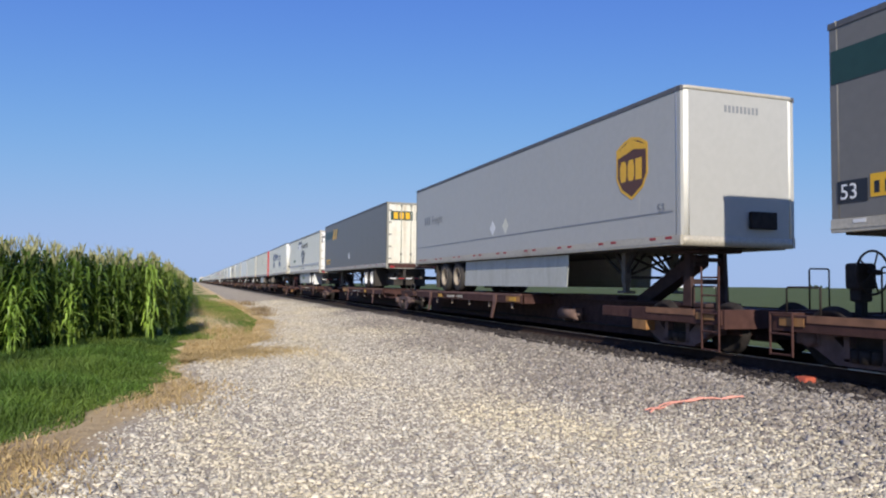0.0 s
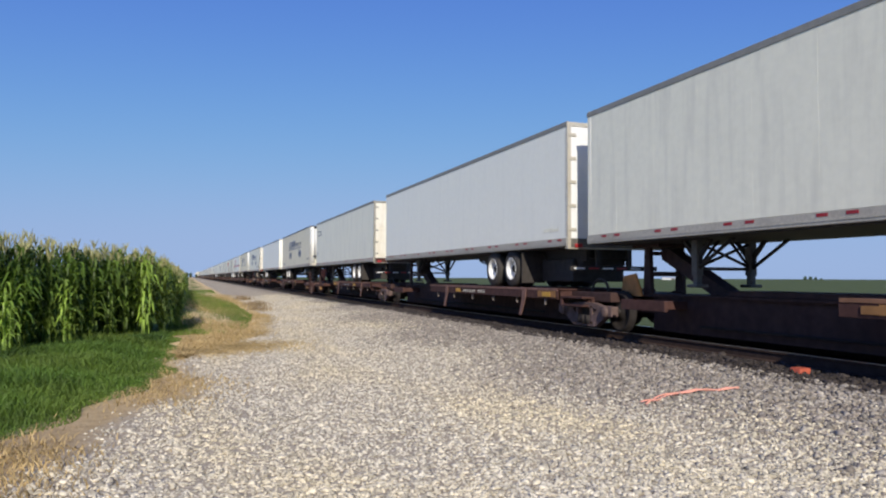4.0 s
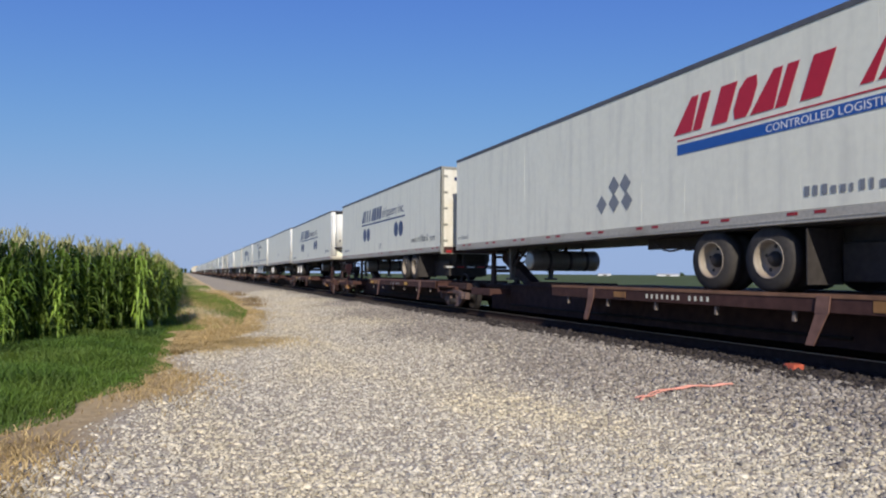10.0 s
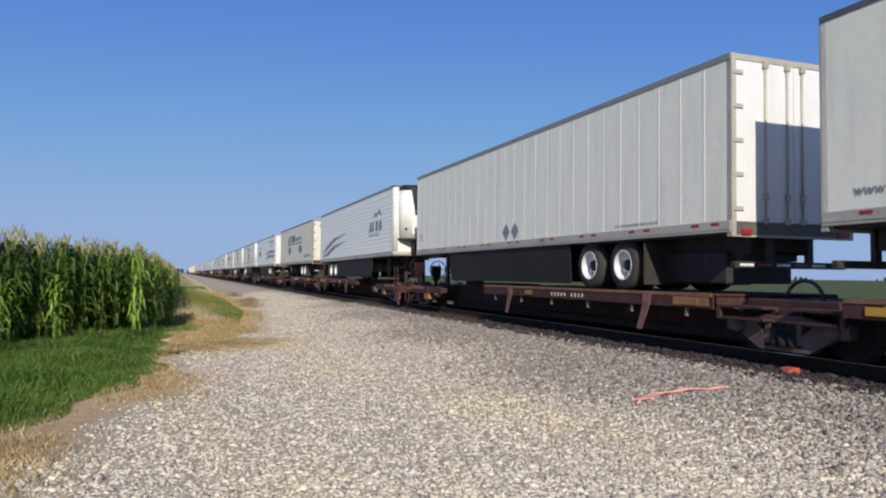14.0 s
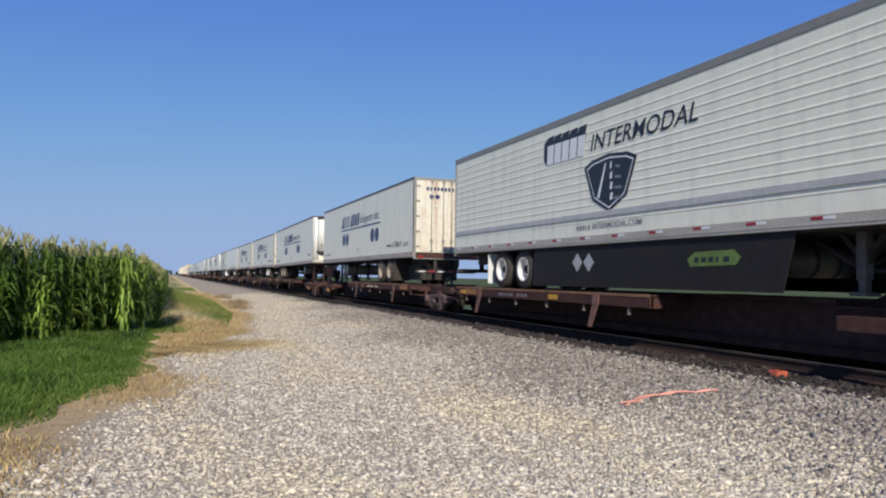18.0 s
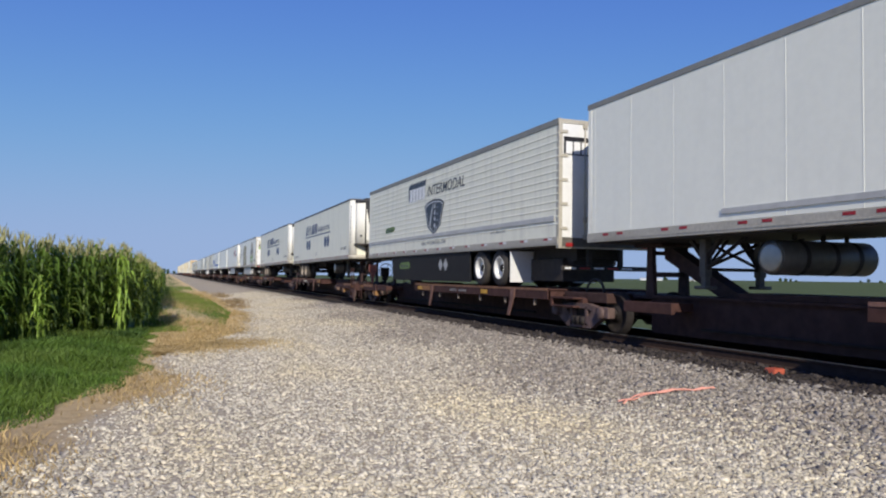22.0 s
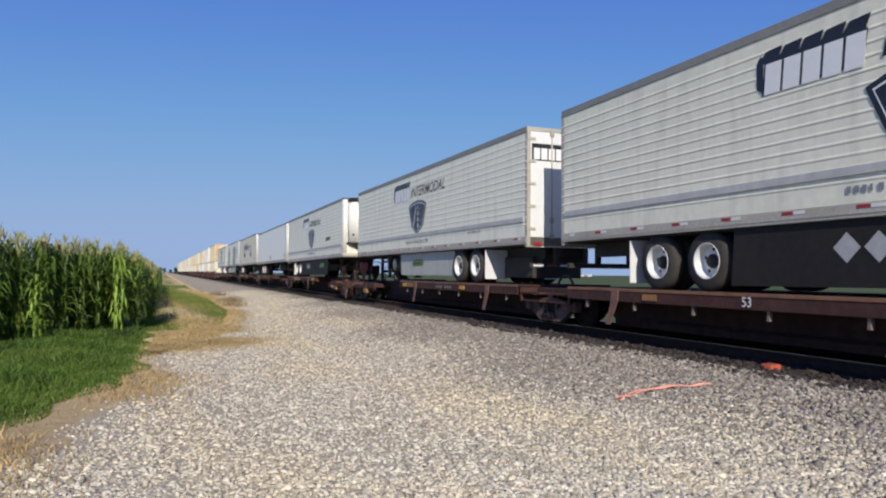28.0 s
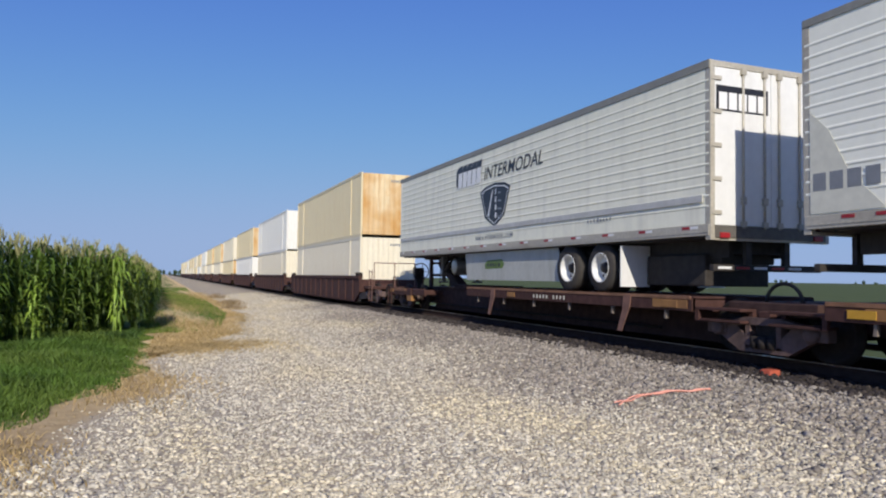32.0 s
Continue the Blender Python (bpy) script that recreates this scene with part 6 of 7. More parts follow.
def trailer(k):
    global ROOF, NOW
    NOW = k
    o, style, paint, livery, reefer, skirt, rim, door, label = KINDS[k]
    ROOF = TALL.get(k, (3.90 if o < 0 else 3.87) if style == "ribbed" else 3.88)
    t = tagged(new("semi_trailer"), label + (" on a spine car" if len(label.split()) < 9 else ""), "trailer", "trailers on the train")
    part("box_body", lambda: skin(style, o), paint, t, key=f"skin_{style}")
    prime = livery is livery_prime
    dark = livery in (livery_alliance, livery_clipper, livery_abf, livery_parcel)
    box_rails(t, o, "dark_rail" if dark else "grey_rail", 0.09 if dark else 0.14 if prime else 0.11)
    marker_tape(t, 0.35, prime or livery is livery_abf)
    undercarriage(t, o, rim, "tape" if prime else "frame")
    rear_end(t, o, door, "grey_rail" if door in ("door", "door_rusty") else "alu")
    nose_end(t, o, paint, reefer, bool(skirt))
    if skirt:
        v0, v1, v2 = (3.6, LONG - 4.95, -0.25) if k == 35 else (5.85, LONG - 4.95, 0.15) if o > 0 and skirt == "skirt" else (3.3, LONG - 5.1, 0.25) if skirt == "skirt_dark" else (4.3, LONG - 5.1, 0.6 if k > 1 else 0.1)
        A = lambda v: along(o, v)
        d = 0.13 if skirt == "skirt" else 0.04
        low = 0.10 if skirt == "skirt_dark" else 0.20
        s = part("side_skirt", lambda: Build().prism([(A(v0), FLOOR - 0.03), (A(v1), FLOOR - 0.03), (A(v1 + 0.08), low), (A(v0 + v2), low)], -HALF + d, -HALF + d + 0.02), skirt, t, key=f"skirt{v0}{v2}{o}")
        part("side_skirt", lambda: Build().prism([(A(v0), FLOOR - 0.03), (A(v1), FLOOR - 0.03), (A(v1 + 0.08), low), (A(v0 + v2), low)], HALF - d - 0.02, HALF - d), skirt, t, key=f"skirtf{v0}{v2}{o}")
        if prime:
            if skirt == "skirt_dark":
                for q in (0.0, 0.5):
                    c = LONG / 2 - A(v1 - 1.95 - q * 0.9)
                    decal("reflector_diamond", [(c, 0.42), (c + 0.2, 0.62), (c, 0.82), (c - 0.2, 0.62)], "ghost_dark", s, -d + 0.004)
            c = LONG / 2 - A(v0 + (1.65 if skirt == "skirt_dark" else 2.0))
            decal("green_badge", [(c - 0.55, 0.5), (c + 0.5, 0.52), (c + 0.6, 0.64), (c + 0.45, 0.76), (c - 0.45, 0.74), (c - 0.62, 0.62)], "eco_green", s, -d + 0.004)
            bars("badge_mark", c - 0.45, c + 0.4, 0.57, 0.11, 5, "black", s, 0.1, 0.6, lift=-d + 0.007)
    if prime:
        livery(t, o, 12.35 if k in (25, 41) else (2.57 if k in (3, 14, 32) else None))
    elif livery is livery_alliance:
        livery(t, o, LOGO_SHIFT.get(k, 0.0))
    else:
        livery(t, o)
    part("air_hose", air_hose, "frame", t, "black coiled air hose", key=f"hose{o}", at=(0, along(o, LONG - 5.6), 0))
    if o > 0 and prime:  # wordmark on the doors
        e = -LONG / 2
        part("door_mark_back", lambda: Build().box(-0.55, 0.55, -0.002, 0.002, 0, 0.42), "black", t, key="dmarkb", at=(-0.62, e - 0.011, 3.04))
        for i in range(5):
            part("door_mark", lambda: Build().box(-0.085, 0.085, -0.002, 0.002, 0, 0.28), "decal_white", t, key="dmark", at=(-1.03 + i * 0.205, e - 0.0155, 3.07))
    if o > 0 and livery is livery_alliance:
        e = -LONG / 2
        for i in range(12):
            part("door_mark", lambda: Build().box(-0.045, 0.045, -0.002, 0.002, 0, 0.13), "navy", t, key="dmark2", at=(-0.78 + i * 0.14, e - 0.011, 3.42))
        part("door_words", lambda: [q := Build()] and [q.box(-0.80 + i * 0.12, -0.74 + i * 0.12, e - 0.0125, e - 0.0095, 2.82, 2.92) for i in range(14)] and q, "ghost", t, key="dwords")
        for x in (-0.62, -0.4, 0.62, 0.84):
            part("door_disc", lambda: Build().tube((0, 0, 0), (0, -0.003, 0), 0.09, 18), "navy", t, key="ddisc", at=(x, e - 0.009, 3.2))
    if o > 0 and livery is livery_abf:
        e = -LONG / 2
        for s in (-1, 1):
            part("door_band", lambda: Build().box(-0.52, 0.52, -0.002, 0.002, 0, 0.42), "abf_green", t, key="dband", at=(s * 0.6, e - 0.011, 3.12))
            for i in range(3):
                part("door_mark", lambda: Build().box(-0.10, 0.10, -0.002, 0.002, 0, 0.30), "gold", t, key="dmark3", at=(s * 0.6 - 0.28 + i * 0.28, e - 0.015, 3.18))
    if o > 0 and livery is livery_go:
        e = -LONG / 2
        part("door_band", lambda: Build().box(-1.15, 1.15, -0.002, 0.002, 0, 0.18), "decal_red", t, key="gband", at=(0, e - 0.011, 2.3))
        for i in range(3):
            part("door_disc", lambda: Build().tube((0, 0, 0), (0, -0.003, 0), 0.22, 20), "black" if i < 2 else "decal_red", t, key="gdisc", at=(-0.6 + i * 0.42, e - 0.011, 2.95))
        for i in range(5):
            part("door_mark", lambda: Build().box(-0.35, 0.35, -0.002, 0.002, 0, 0.09), "black", t, key="gmark", at=(-0.55, e - 0.011, 1.4 + i * 0.16))
    if o > 0 and livery is livery_deli:
        e = -LONG / 2
        part("door_print", lambda: Build().box(-0.5, 0.5, -0.002, 0.002, 0, 1.7), "meat", t, key="sprint", at=(0.68, e - 0.011, 1.25))
        part("door_print", lambda: Build().box(-0.2, 0.2, -0.002, 0.002, 0, 1.75), "cheese", t, key="sprint2", at=(0.95, e - 0.0145, 1.25))
        part("door_badge", lambda: Build().box(-0.45, 0.45, -0.002, 0.002, 0, 0.7, 0), "beige", t, key="sbadge", at=(-0.6, e - 0.011, 2.85))
        part("door_banner", lambda: Build().box(-0.45, 0.45, -0.002, 0.002, 0, 0.2), "decal_green", t, key="sban", at=(-0.6, e - 0.0145, 2.72))
        for i in range(7):
            part("door_mark", lambda: Build().box(-0.045, 0.045, -0.002, 0.002, 0, 0.18), "black", t, key="smark", at=(-0.96 + i * 0.12, e - 0.018, 3.0))
    MOVERS.append((t, TAIL[k] - LONG / 2, DECK + 0.02, -0.28) if reefer and o < 0 and k not in (19, 26) else (t, TAIL[k] - LONG / 2, DECK, 0.0))


for k in range(len(KINDS)):
    trailer(k)

# ======== spine cars ========
CARS = [(0, 0), (1, 3), (4, 8), (9, 11), (12, 16), (17, 21), (22, 24), (25, 27), (28, 32), (33, 35), (36, 40), (41, 45)]
FIRST, LAST = {a for a, b in CARS}, {b for a, b in CARS}
JOINT = [TAIL[0] - LONG - 1.0] + [(TAIL[k - 1] + TAIL[k] - LONG) / 2 for k in range(1, len(TAIL))] + [TAIL[-1] + 1.7]


def truck(parent, y):
    """A two-axle railway truck: side frames, bolster, springs and wheelsets."""
    tr = part("truck_bolster", lambda: Build().box(-1.05, 1.05, -0.22, 0.22, 0.72, 1.0, 0.03), "iron", parent, "greasy cast steel truck", key="bolster", at=(0, y, 0))
    for s in (-1, 1):
        side = part("side_frame", lambda: Build().prism([(-1.05, 0.95), (-0.35, 1.08), (0.35, 1.08), (1.05, 0.95), (1.05, 0.86), (0.3, 0.97), (-0.3, 0.97), (-1.05, 0.86)], -0.07, 0.07)
                    .prism([(-0.44, 0.56), (0.44, 0.56), (0.44, 0.66), (-0.44, 0.66)], -0.07, 0.07).prism([(-0.46, 0.56), (-0.32, 0.66), (-0.34, 0.80), (-0.55, 0.97), (-0.80, 0.97), (-0.98, 0.84)], -0.065, 0.065)
                    .prism([(0.46, 0.56), (0.32, 0.66), (0.34, 0.80), (0.55, 0.97), (0.80, 0.97), (0.98, 0.84)], -0.065, 0.065).box(-0.07, 0.07, -0.34, -0.25, 0.62, 1.0).box(-0.07, 0.07, 0.25, 0.34, 0.62, 1.0)
                    .box(-0.09, 0.09, -1.14, -0.72, 0.80, 1.02, 0.03).box(-0.09, 0.09, 0.72, 1.14, 0.80, 1.02, 0.03), "truck", tr, key="sideframe", at=(s * 1.06, 0, 0))
        if s < 0:
            part("spring_nest", lambda: Build().tube((0, -0.16, 0.62), (0, -0.16, 0.80), 0.075, 10).tube((0, 0.16, 0.62), (0, 0.16, 0.80), 0.075, 10).tube((0, 0, 0.62), (0, 0, 0.80), 0.09, 10), "iron", side, key="spring", at=(s * 0.05, 0, 0))
        for d in (-0.89, 0.89) if s < 0 else ():
            part("bearing_cap", lambda: Build().lathe((0, 0, 0), [(-0.09, 0.13), (0.09, 0.13), (0.12, 0.09), (0.12, 0.01)] if s > 0 else [(0.09, 0.13), (-0.09, 0.13), (-0.12, 0.09), (-0.12, 0.01)], 14),
                 "truck", side, key=f"cap{s}", at=(s * 0.03, d, 0.90))
    for d in (-0.89, 0.89):
        ws = part("wheelset", lambda: Build().tube((-0.98, 0, 0.90), (0.98, 0, 0.90), 0.08, 10), "iron", tr, key="axle_r", at=(0, d, 0))
        for s in (-1, 1):
            part("wheel", lambda: Build().lathe((0, 0, 0.90), [(s * 0.66, 0.34), (s * 0.66, 0.455), (s * 0.70, 0.455), (s * 0.705, 0.425), (s * 0.80, 0.418), (s * 0.80, 0.36), (s * 0.76, 0.33), (s * 0.74, 0.16), (s * 0.80, 0.13), (s * 0.80, 0.08)], 30, (False, True)),
                 "iron", ws, key=f"rwheel{s}")
    return tr


def ladder(parent, x, y, z0, z1, wide=0.42, mat="rust"):
    b = Build().tube((x, y - wide / 2, z0), (x, y - wide / 2, z1), 0.018, 6).tube((x, y + wide / 2, z0), (x, y + wide / 2, z1), 0.018, 6)
    k = z0 + 0.02
    while k < z1:
        b.tube((x, y - wide / 2, k), (x, y + wide / 2, k), 0.016, 6)
        k += 0.3
    return part("ladder", lambda: b, mat, parent, "bent steel ladder and grab iron")


def hand_brake(parent, y, s, paint, top):
    if s > 0:
        part("brake_rigging", lambda: Build().prism([(y - 0.26, 0.62), (y + 0.18, 0.56), (y + 0.26, 0.92), (y + 0.20, 1.30), (y - 0.24, 1.30), (y - 0.30, 0.95)], -1.30, -1.24).tube((-1.27, y - 0.1, 0.4), (-1.27, y - 0.1, 0.7), 0.05, 8)
             .tube((-1.29, y + 0.05, 0.95), (-1.29, y + s * 1.5, 0.80), 0.022, 6), "truck", parent, "grimy brake rigging plate and rods")
    post = part("brake_post", lambda: Build().box(-0.06, 0.06, -0.06, 0.06, 1.2, top, 0.015).box(-0.18, 0.18, -0.12, 0.12, top - 0.24, top + 0.14, 0.05).box(-0.12, 0.12, -0.10, 0.10, top - 0.42, top - 0.2, 0.04), paint, parent, "hand brake housing", at=(-0.38, y, 0))

    def ring():
        b = Build()
        b.pipe([Vector((math.cos(a) * 0.31, 0, math.sin(a) * 0.31)) for a in np.linspace(0, math.tau, 25)], 0.018)
        for a in range(5):
            b.tube((0, 0, 0), (math.cos(a * 1.257) * 0.31, 0, math.sin(a * 1.257) * 0.31), 0.012, 5)
        b.tube((0, -0.1, 0), (0, 0.1, 0), 0.04, 8)
        return b
    part("brake_wheel", ring, "iron", post, "spoked hand brake wheel", key="bwheel", at=(0, s * 0.20, top))


def car_end(u, y, s, paint):
    """The coupled end of a car; y: the coupling, s: the way into the car."""
    part("end_platform", lambda: Build().box(-1.30, 1.30, y + s * 0.55, y + s * 3.1, 1.08, 1.20, 0.01).box(-1.33, -1.25, y + s * 0.55, y + s * 3.1, 0.98, 1.22, 0.01).box(1.25, 1.33, y + s * 0.55, y + s * 3.1, 0.98, 1.22, 0.01)
         .box(-1.30, 1.30, y + s * 0.5, y + s * 0.62, 0.92, 1.24, 0.01), "rust", u, "brown steel end platform")
    part("platform_edge", lambda: Build().box(-1.345, -1.325, y + s * 1.2, y + s * 2.6, 1.12, 1.225), "deck_wood", u, "worn orange-brown platform edge")
    part("reflector_plate", lambda: Build().box(-1.350, -1.335, y + s * 0.7, y + s * 1.15, 1.06, 1.18, 0.003), "ochre", u, "faded ochre plate")
    part("tool_box", lambda: Build().box(-1.32, -1.02, y + s * 2.62, y + s * 3.08, 0.78, 1.075, 0.02), "ochre", u, "worn ochre box under the platform")
    part("stub_sill", lambda: Build().box(-0.85, 0.85, y + s * 0.66, y + s * 3.2, 0.80, 1.07, 0.02).box(-0.5, 0.5, y + s * 0.66, y + s * 3.6, 0.72, 0.82, 0.02), "sill", u, "dark stub sill over the truck")
    if s > 0:
        ladder(u, -1.37, y + 0.76, 0.55, 1.95)
    else:
        ladder(u, -1.37, y - 0.76, 0.62, 1.25)
    part("grab_iron", lambda: Build().pipe([(-1.25, y + s * 0.75, 1.2), (-1.25, y + s * 0.75, 1.60), (-1.25, y + s * 0.78, 1.62), (-1.25, y + s * 1.32, 1.62), (-1.25, y + s * 1.35, 1.60), (-1.25, y + s * 1.35, 1.2)], 0.016), "iron", u, "bent steel handrail")
    part("grab_iron", lambda: Build().pipe([(1.15, y + s * 0.7, 1.2), (1.15, y + s * 0.7, 1.92), (1.12, y + s * 0.7, 1.95), (0.73, y + s * 0.7, 1.95), (0.7, y + s * 0.7, 1.92), (0.7, y + s * 0.7, 1.2)], 0.016), "iron", u, "bent steel handrail")
    part("coupler", lambda: Build().box(-0.13, 0.13, y - s * 0.02, y + s * 0.75, 0.78, 1.02, 0.03).box(-0.2, 0.2, y - s * 0.02, y + s * 0.28, 0.74, 1.06, 0.05), "iron", u, "cast steel coupler")

    def hose():
        pts = [Vector((0.28, y + s * (0.6 - 0.6 * f), 0.85 - 0.28 * math.sin(f * math.pi * 0.9))) for f in np.linspace(0, 1, 8)]
        return Build().pipe(pts, 0.025)
    part("brake_hose", hose, "tyre", u)
    truck(u, y + s * 1.95)
    if paint != "rust":
        hand_brake(u, y + (0.8 if s > 0 else -1.25), s, paint, 2.0 if s > 0 else 1.84)


def spine_unit(k):
    o = KINDS[k][0]
    j0, j1 = JOINT[k], JOINT[k + 1]
    n = j1 - j0
    lead, tail = TAIL[k] - LONG - j0, TAIL[k] - j0
    u = tagged(new("spine_car_unit"), "rusty brown spine car with a raised wheel platform", "railcar", "spine cars of the train")
    a, b = (0.6 if k in FIRST else 0.12), (n - 0.6 if k in LAST else n - 0.12)
    c0, c1 = a + (2.6 if k in FIRST else 1.45), b - (2.6 if k in LAST else 1.45)  # the deep part, between the trucks
    part("centre_sill", lambda: Build().box(-0.42, 0.42, c0, c1, 0.55, 1.27, 0.02).box(-0.30, 0.30, a, a + 2.7, 0.88, 1.20, 0.02).box(-0.30, 0.30, b - 2.7, b, 0.88, 1.20, 0.02)
         .box(-0.50, 0.50, c0, c1, 1.25, 1.30), "sill", u, "dark brown box sill")
    # wheel platform under the trailer's rear
    p0, p1 = (tail - 9.7, tail - 0.35) if o < 0 else (lead + 0.35, lead + 9.7)
    deck = part("wheel_platform", lambda: Build().box(-1.33, 1.33, p0, p1, 1.31, 1.365).box(-1.36, -1.28, p0, p1, 1.12, 1.35, 0.008).box(1.28, 1.36, p0, p1, 1.12, 1.35, 0.008)
                .box(-1.33, 1.33, p0, p0 + 0.08, 1.12, 1.33).box(-1.33, 1.33, p1 - 0.08, p1, 1.12, 1.33), "rust", u, "brown steel wheel platform")
    part("platform_edge", lambda: Build().box(-1.372, -1.35, p0 + 0.02, p1 - 0.02, 1.315, 1.372, 0.005), "deck_wood" if k % 3 != 1 else "rust_light", deck, "worn scuffed platform edge")
    for i in range(6):
        y = p0 + 0.7 + i * (p1 - p0 - 1.4) / 5
        part("gusset", lambda: Build().prism([(-0.028, 1.13), (0.028, 1.13), (0.022, 1.04), (0.034, 0.97), (-0.022, 0.97)], -1.33, -1.27), "tab", deck, key="gusset", at=(0, y, 0))
    for y in (p0 + 1.75, p1 - 1.75):
        part("side_bracket", lambda: Build().prism([(-0.13, 1.345), (0.09, 1.345), (0.13, 1.11), (-0.09, 1.11)], -1.385, -1.362).prism([(-0.08, 1.11), (0.12, 1.11), (0.30, 0.66), (0.16, 0.66)], -1.38, -1.36), "rust_light", deck, "pale brown pressed steel bracket", key="sbracket", at=(0, y, 0))
    for y in ((p0 + 0.35, p1 - 3.0) if k % 2 else (p0 + 3.3, p1 - 0.75)):
        part("reflector_plate", lambda: Build().box(-1.378, -1.366, y, y + 0.4, 1.17, 1.28, 0.003), "yellow" if k % 3 else "ochre", deck, "faded yellow plate")

    w = p0 if o > 0 else p1  # bars stepping down towards the truck
    g = -1 if o > 0 else 1
    part("step_bar", lambda: Build().box(-1.30, -0.95, w + g * 0.01, w + g * 1.0, 1.16, 1.20, 0.006).box(-1.30, -1.24, w + g * 0.01, w + g * 0.09, 0.98, 1.16), "rust", deck, "brown step bar at the platform's end")
    part("step_bar", lambda: Build().box(-1.30, -0.95, w + g * 0.12, w + g * 1.0, 0.98, 1.02, 0.006).box(-1.05, -0.95, w + g * 0.92, w + g * 1.0, 1.02, 1.16), "rust", deck)

    part("rubbed_patch", lambda: Build().box(-1.369, -1.362, (p0 + 0.1 if k % 2 else p1 - 1.5), (p0 + 1.0 if k % 2 else p1 - 0.6), 1.16, 1.305), "ochre", deck, "rubbed ochre paint on the platform's side")

    def stencil():
        q = Build()
        y, m = p0 + 4.0 + (k % 3) * 0.4, 9 + k % 4
        for i in range(m):
            if i != 4:
                q.box(-1.3665, -1.361, y + i * 0.15, y + i * 0.15 + 0.05, 1.18, 1.26)
        return q
    if k not in (28, 29, 39):
        tagged(part("stencil_marks", stencil, "ghost" if k % 2 else "ink", deck), kind="stuff")
    w = p1 if o > 0 else p0  # raised guide on the sill beyond the platform
    part("sill_guide", lambda: Build().box(-0.46, 0.46, w - g * 0.02, w - g * 3.1, 1.30, 1.40, 0.012), "sill", u, "raised dark guide plate on the sill")
    if k in FIRST:
        c = w - g * 1.2
        part("brake_reservoir", lambda: Build().tube((-0.60, c - 0.40, 0.92), (-0.60, c + 0.40, 0.92), 0.14, 14).tube((-0.60, c - 0.55, 0.92), (-0.60, c + 0.55, 0.92), 0.05, 8).box(-0.64, -0.40, c - 0.3, c - 0.22, 0.74, 1.08).box(-0.64, -0.40, c + 0.22, c + 0.3, 0.74, 1.08),
             "reservoir", u, "dusty pinkish brake reservoir")
    if k in (28, 29, 39):
        mark = writing("53", 0, 0, 0.15, "decal_white", deck)
        mark.location = (-1.3745, (p1 - 5.0) if o < 0 else (p0 + 4.6), 1.165)
    # hitch under the nose
    h = (lead + 0.95) if o < 0 else (tail - 0.95)
    d = 1 if o < 0 else -1
    hitch = part("hitch_plate", lambda: Build().box(-0.5, 0.5, h - 0.45, h + 0.45, 2.26, 2.33, 0.02), "hitch", u, "black trailer hitch stand")
    part("hitch_base", lambda: Build().box(-0.42, 0.42, h - 0.5, h + 0.6, 1.22, 1.30, 0.02), "hitch", hitch)
    if k in (6, 13):
        part("hitch_guard", lambda: Build().prism([(h - d * 0.75, 1.24), (h + d * 0.02, 1.24), (h - d * 0.22, 1.72), (h - d * 0.66, 1.66)], -0.58, -0.54), "guard", hitch, "scuffed orange-brown guard plate")
    for s in (-1, 1):
        part("hitch_leg", lambda: Build().prism([(h - 0.13, 1.24), (h + 0.13, 1.24), (h + 0.08, 2.28), (h - 0.08, 2.28)], s * 0.40 - 0.045, s * 0.40 + 0.045), "hitch", hitch)
    part("hitch_strut", lambda: Build().prism([(h + d * 0.08, 2.24), (h + d * 0.30, 2.24), (h + d * 2.10, 1.36), (h + d * 2.10, 1.24), (h + d * 1.75, 1.24), (h + d * 0.10, 2.02)], -0.15, 0.15), "hitch", hitch)
    part("hitch_crossbar", lambda: Build().box(-0.40, 0.40, h - 0.05, h + 0.05, 1.66, 1.76).box(-0.40, 0.40, h - 0.05, h + 0.05, 2.10, 2.18), "hitch", hitch)
    # outrigger beside the hitch and brake gear on the sill
    part("outrigger", lambda: Build().box(-1.22, 1.22, h + d * 0.9, h + d * 1.25, 1.02, 1.18, 0.02).box(-1.28, -1.20, h + d * 0.3, h + d * 1.7, 1.0, 1.2, 0.01).box(1.20, 1.28, h + d * 0.3, h + d * 1.7, 1.0, 1.2, 0.01), "rust", u, "rusty outrigger arm")
    part("brake_pipe", lambda: Build().tube((-0.50, a + 3, 0.72), (-0.50, b - 3, 0.72), 0.025, 6), "iron", u)
    paint = "rust" if k < 4 else "brake_orange"
    if k in FIRST:
        car_end(u, 0.0, 1, paint)
    else:
        truck(u, 0.0)
        part("joint_casting", lambda: Build().box(-0.40, 0.40, -0.55, 0.55, 0.95, 1.26, 0.04).box(-1.10, 1.10, -0.12, 0.12, 1.06, 1.18, 0.02), "rust", u, "articulation casting", key="jointcast")
        part("joint_cover", lambda: Build().box(-0.98, 0.98, -0.85, 0.85, 1.10, 1.31, 0.02), "sill", u, "dark cover over the articulation", key="jcover")

        def arch():
            pts = [Vector((-0.7, math.cos(a) * 0.34, 1.30 + math.sin(a) * 0.30)) for a in np.linspace(0, math.pi, 11)]
            return Build().pipe(pts, 0.03)
        part("arched_hose", arch, "tyre", u, "arched black brake hose", key="arch")
    if k in LAST:
        car_end(u, n, -1, "iron")
    MOVERS.append((u, j0, 0.0, 0.0))


for k in range(len(KINDS)):
    spine_unit(k)


# ======== double-stack well cars ========
STACK0, PITCH, STACKS = 845.0, 20.6, 16


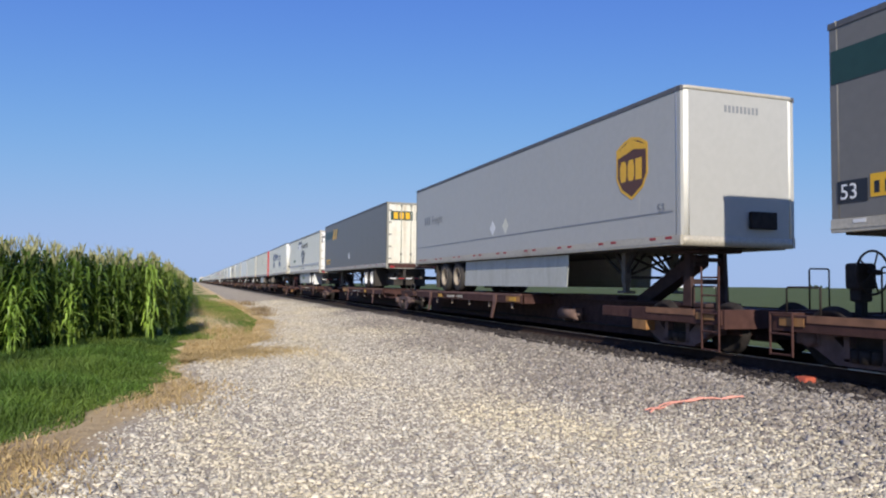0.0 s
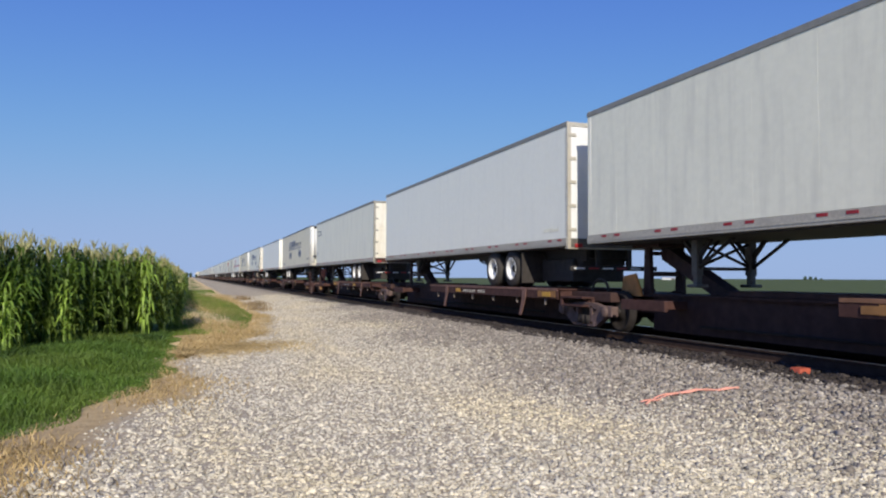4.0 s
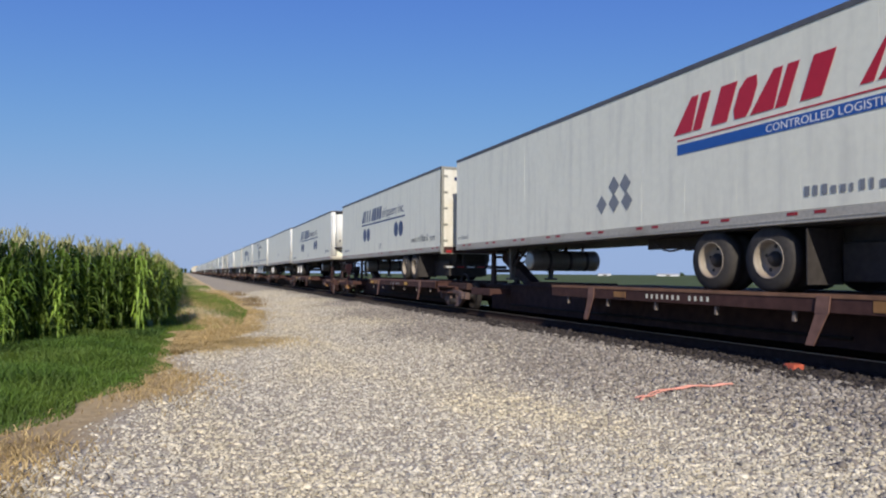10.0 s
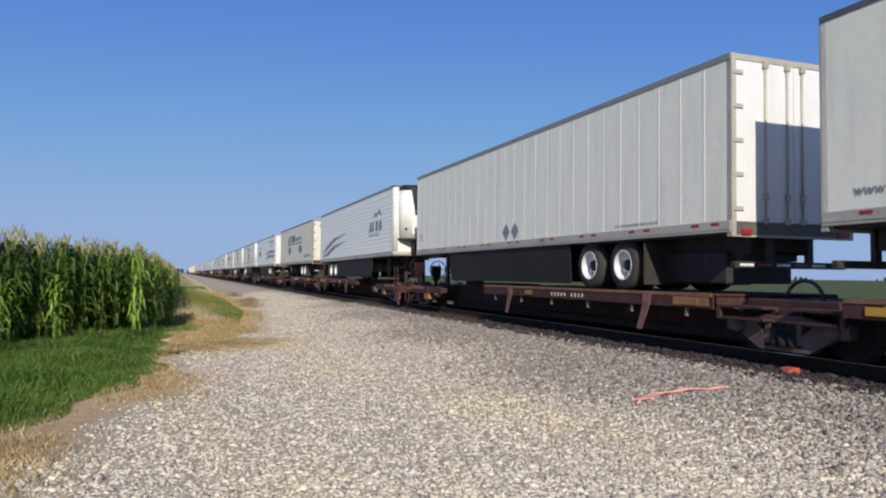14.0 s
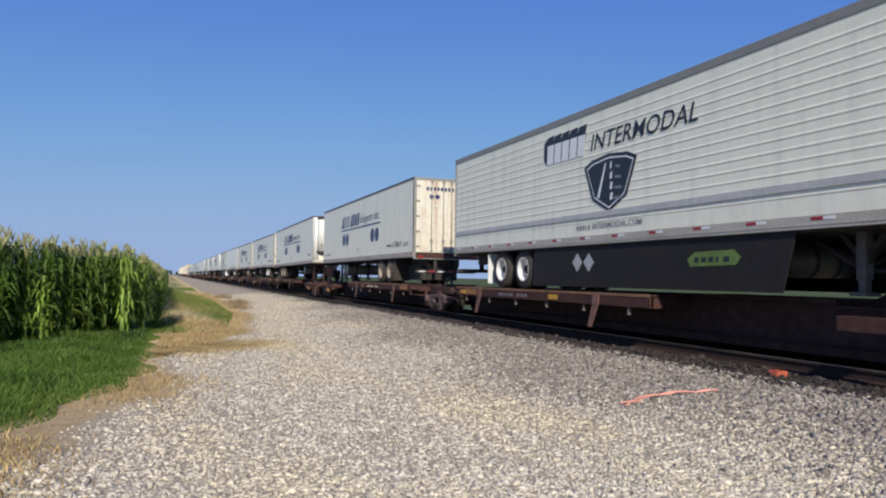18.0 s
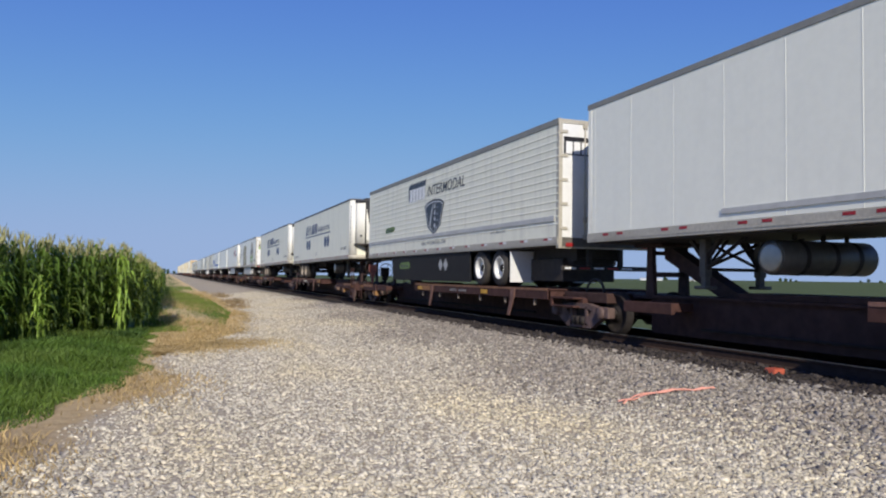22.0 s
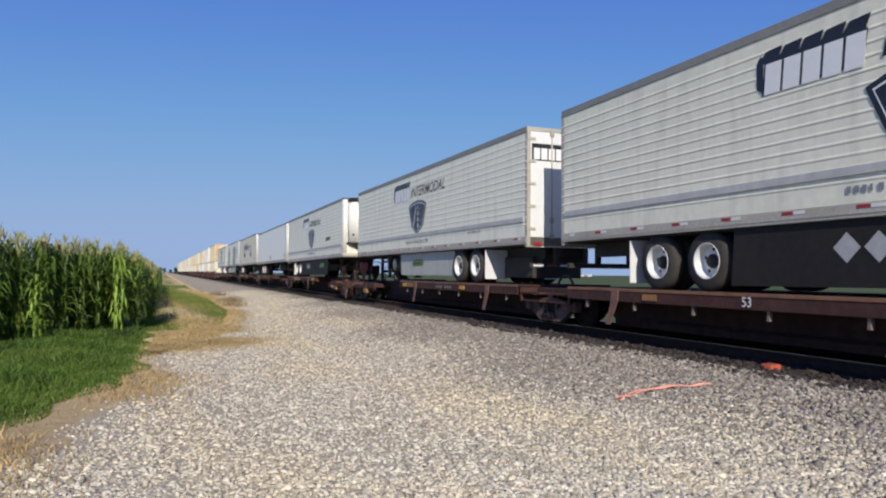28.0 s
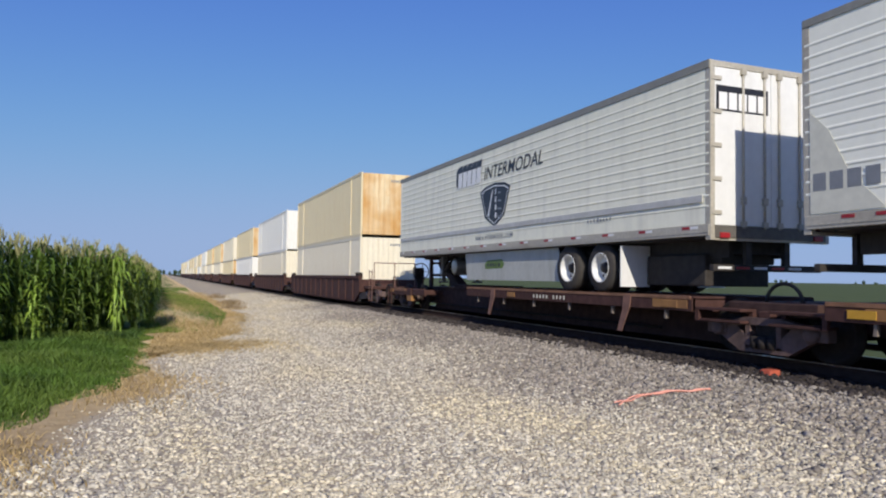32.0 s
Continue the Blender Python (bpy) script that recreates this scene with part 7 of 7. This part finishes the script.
def container(paint, end, label):
    c = tagged(new("shipping_container"), label, "container", "stacked containers")

    def ribs(start, end, step, w):
        """Places and depths along a corrugated wall."""
        pts, v = [(start, 0.0)], start + step * 0.6
        while v < end - step:
            pts += [(v, 0.0), (v + 0.03, 0.016), (v + w, 0.016), (v + w + 0.03, 0.0)]
            v += step
        return pts + [(end, 0.0)]

    def upright(plan, z0, z1):
        b = Build()
        lo = [b.bm.verts.new((x, y, z0)) for x, y in plan]
        hi = [b.bm.verts.new((x, y, z1)) for x, y in plan]
        b.bm.faces.new(lo), b.bm.faces.new(hi)
        for k in range(len(plan)):
            j = (k + 1) % len(plan)
            b.bm.faces.new((lo[k], lo[j], hi[j], hi[k]))
        return b

    def shell():
        side = [(1.264 + d, v) for v, d in ribs(-LONG / 2 + 0.06, LONG / 2 - 0.06, 0.34, 0.13)]
        return upright(side + [(-x, v) for x, v in reversed(side)], 0.12, 2.84)
    part("side_shell", shell, paint, c, key="cshell")
    part("end_wall", lambda: upright([(x, -LONG / 2 + 0.012 - d) for x, d in ribs(-1.2, 1.2, 0.24, 0.10)] + [(1.2, -LONG / 2 + 0.06), (-1.2, -LONG / 2 + 0.06)], 0.1, 2.86), end, c, key="cend")
    for s in (-1, 1):
        for v in (-LONG / 2 + 0.06, -6.1, 6.1, LONG / 2 - 0.06) if s < 0 else (-LONG / 2 + 0.06, LONG / 2 - 0.06):
            part("corner_post", lambda: Build().box(-0.035, 0.035, -0.07, 0.07, 0.0, 2.9, 0.008), paint, c, key="cpost", at=(s * 1.262, v, 0))
        part("rail", lambda: Build().box(-0.04, 0.04, -LONG / 2 + 0.13, LONG / 2 - 0.13, 2.78, 2.9, 0.008).box(-0.04, 0.04, -LONG / 2 + 0.13, LONG / 2 - 0.13, 0.0, 0.14, 0.008), paint, c, key="crail", at=(s * 1.25, 0, 0))
    part("code_marks", lambda: [q := Build()] and [q.box(0.1 + i * 0.1, 0.17 + i * 0.1, -LONG / 2 - 0.008, -LONG / 2 - 0.005, 2.5, 2.6) for i in range(10)] and q, "ink", c, key="ccode")
    return c


def well_unit(i):
    y = STACK0 + i * PITCH
    w = tagged(new("well_car_unit"), "rusty brown well car holding stacked containers", "railcar", "well cars of the train")
    a, b = -0.7, LONG + 0.7
    for s in (-1, 1):
        side = part("side_wall", lambda: Build().prism([(a, 0.95), (a + 0.9, 0.50), (b - 0.9, 0.50), (b, 0.95), (b, 1.58), (a, 1.58)], -0.05, 0.05), "rust", w, "brown riveted well side", key="wside", at=(s * 1.44, 0, 0))
        part("top_chord", lambda: Build().box(-0.10, 0.10, a, b, 1.52, 1.66, 0.015), "rust", side, key="wchord")
        for q in range(12 if i < 6 and s < 0 else 0):
            part("side_rib", lambda: Build().box(-0.03, 0.03, -0.05, 0.05, 0.55, 1.52), "rust", side, key="wrib", at=(s * 0.06, a + 1.1 + q * (b - a - 2.2) / 11, 0))
    part("well_floor", lambda: Build().box(-1.38, 1.38, a + 0.8, b - 0.8, 0.46, 0.52), "iron", w, key="wfloor")
    part("end_platform", lambda: Build().box(-1.3, 1.3, a - 1.4, a + 0.02, 1.1, 1.22, 0.01).box(-0.4, 0.4, a - 1.9, a, 0.85, 1.1, 0.02).box(-1.3, 1.3, b, b + 1.2, 1.1, 1.22, 0.01).box(-0.4, 0.4, b, b + 1.5, 0.85, 1.1, 0.02), "rust", w, key="wend")
    part("end_bulkhead", lambda: Build().box(-1.38, 1.38, a, a + 0.1, 0.95, 1.5).box(-1.38, 1.38, b - 0.1, b, 0.95, 1.5), "rust", w, key="wbulk")
    truck(w, a - 1.15)
    if i == 0:
        ladder(w, -1.35, a - 1.3, 0.6, 1.9, mat="rust_light")
        part("platform_rail", lambda: Build().tube((-1.2, a - 1.3, 1.2), (-1.2, a - 1.3, 2.2), 0.02, 6).tube((-1.2, a - 1.3, 2.2), (0.6, a - 1.3, 2.2), 0.02, 6).tube((0.6, a - 1.3, 2.2), (0.6, a - 1.3, 1.2), 0.02, 6)
             .tube((-0.3, a - 1.3, 1.2), (-0.3, a - 1.3, 2.2), 0.02, 6), "rust_light", w, "rusty platform railing")
        part("coupler", lambda: Build().box(-0.13, 0.13, a - 2.9, a - 1.3, 0.78, 1.02, 0.03), "iron", w)
    for v in (a + 0.2, b - 0.6):
        part("lock_box", lambda: Build().box(-1.5, -1.3, v, v + 0.5, 1.66, 1.80, 0.02), "iron", w)
    MOVERS.append((w, y, 0.0, 0.0))
    paints = [("tan_box", "orange_end", "cream container with a rust-stained end"), ("pale_box", "pale_box", "pale cream container"), ("white_box", "white_box", "off-white container")]
    for lvl, pick in ((0, (1, 1, 2, 0, 1)[i % 5]), (1, (0, 2, 0, 1, 0)[i % 5])):
        c = container(*paints[pick][:2], paints[pick][2] + (" stacked on another" if lvl else " set down in a well car"))
        MOVERS.append((c, y + LONG / 2, 0.52 if lvl == 0 else 3.42, 0.0))


for i in range(STACKS):
    well_unit(i)


# ======== motion ========
def motions():
    """The whole train rolls towards the camera and past it."""
    for thing, y, z, tip in MOVERS:
        walk(thing, [(t, pose(TRACK, y - d, z, tip)) for t, d in TRAIN_ROWS])


motions()
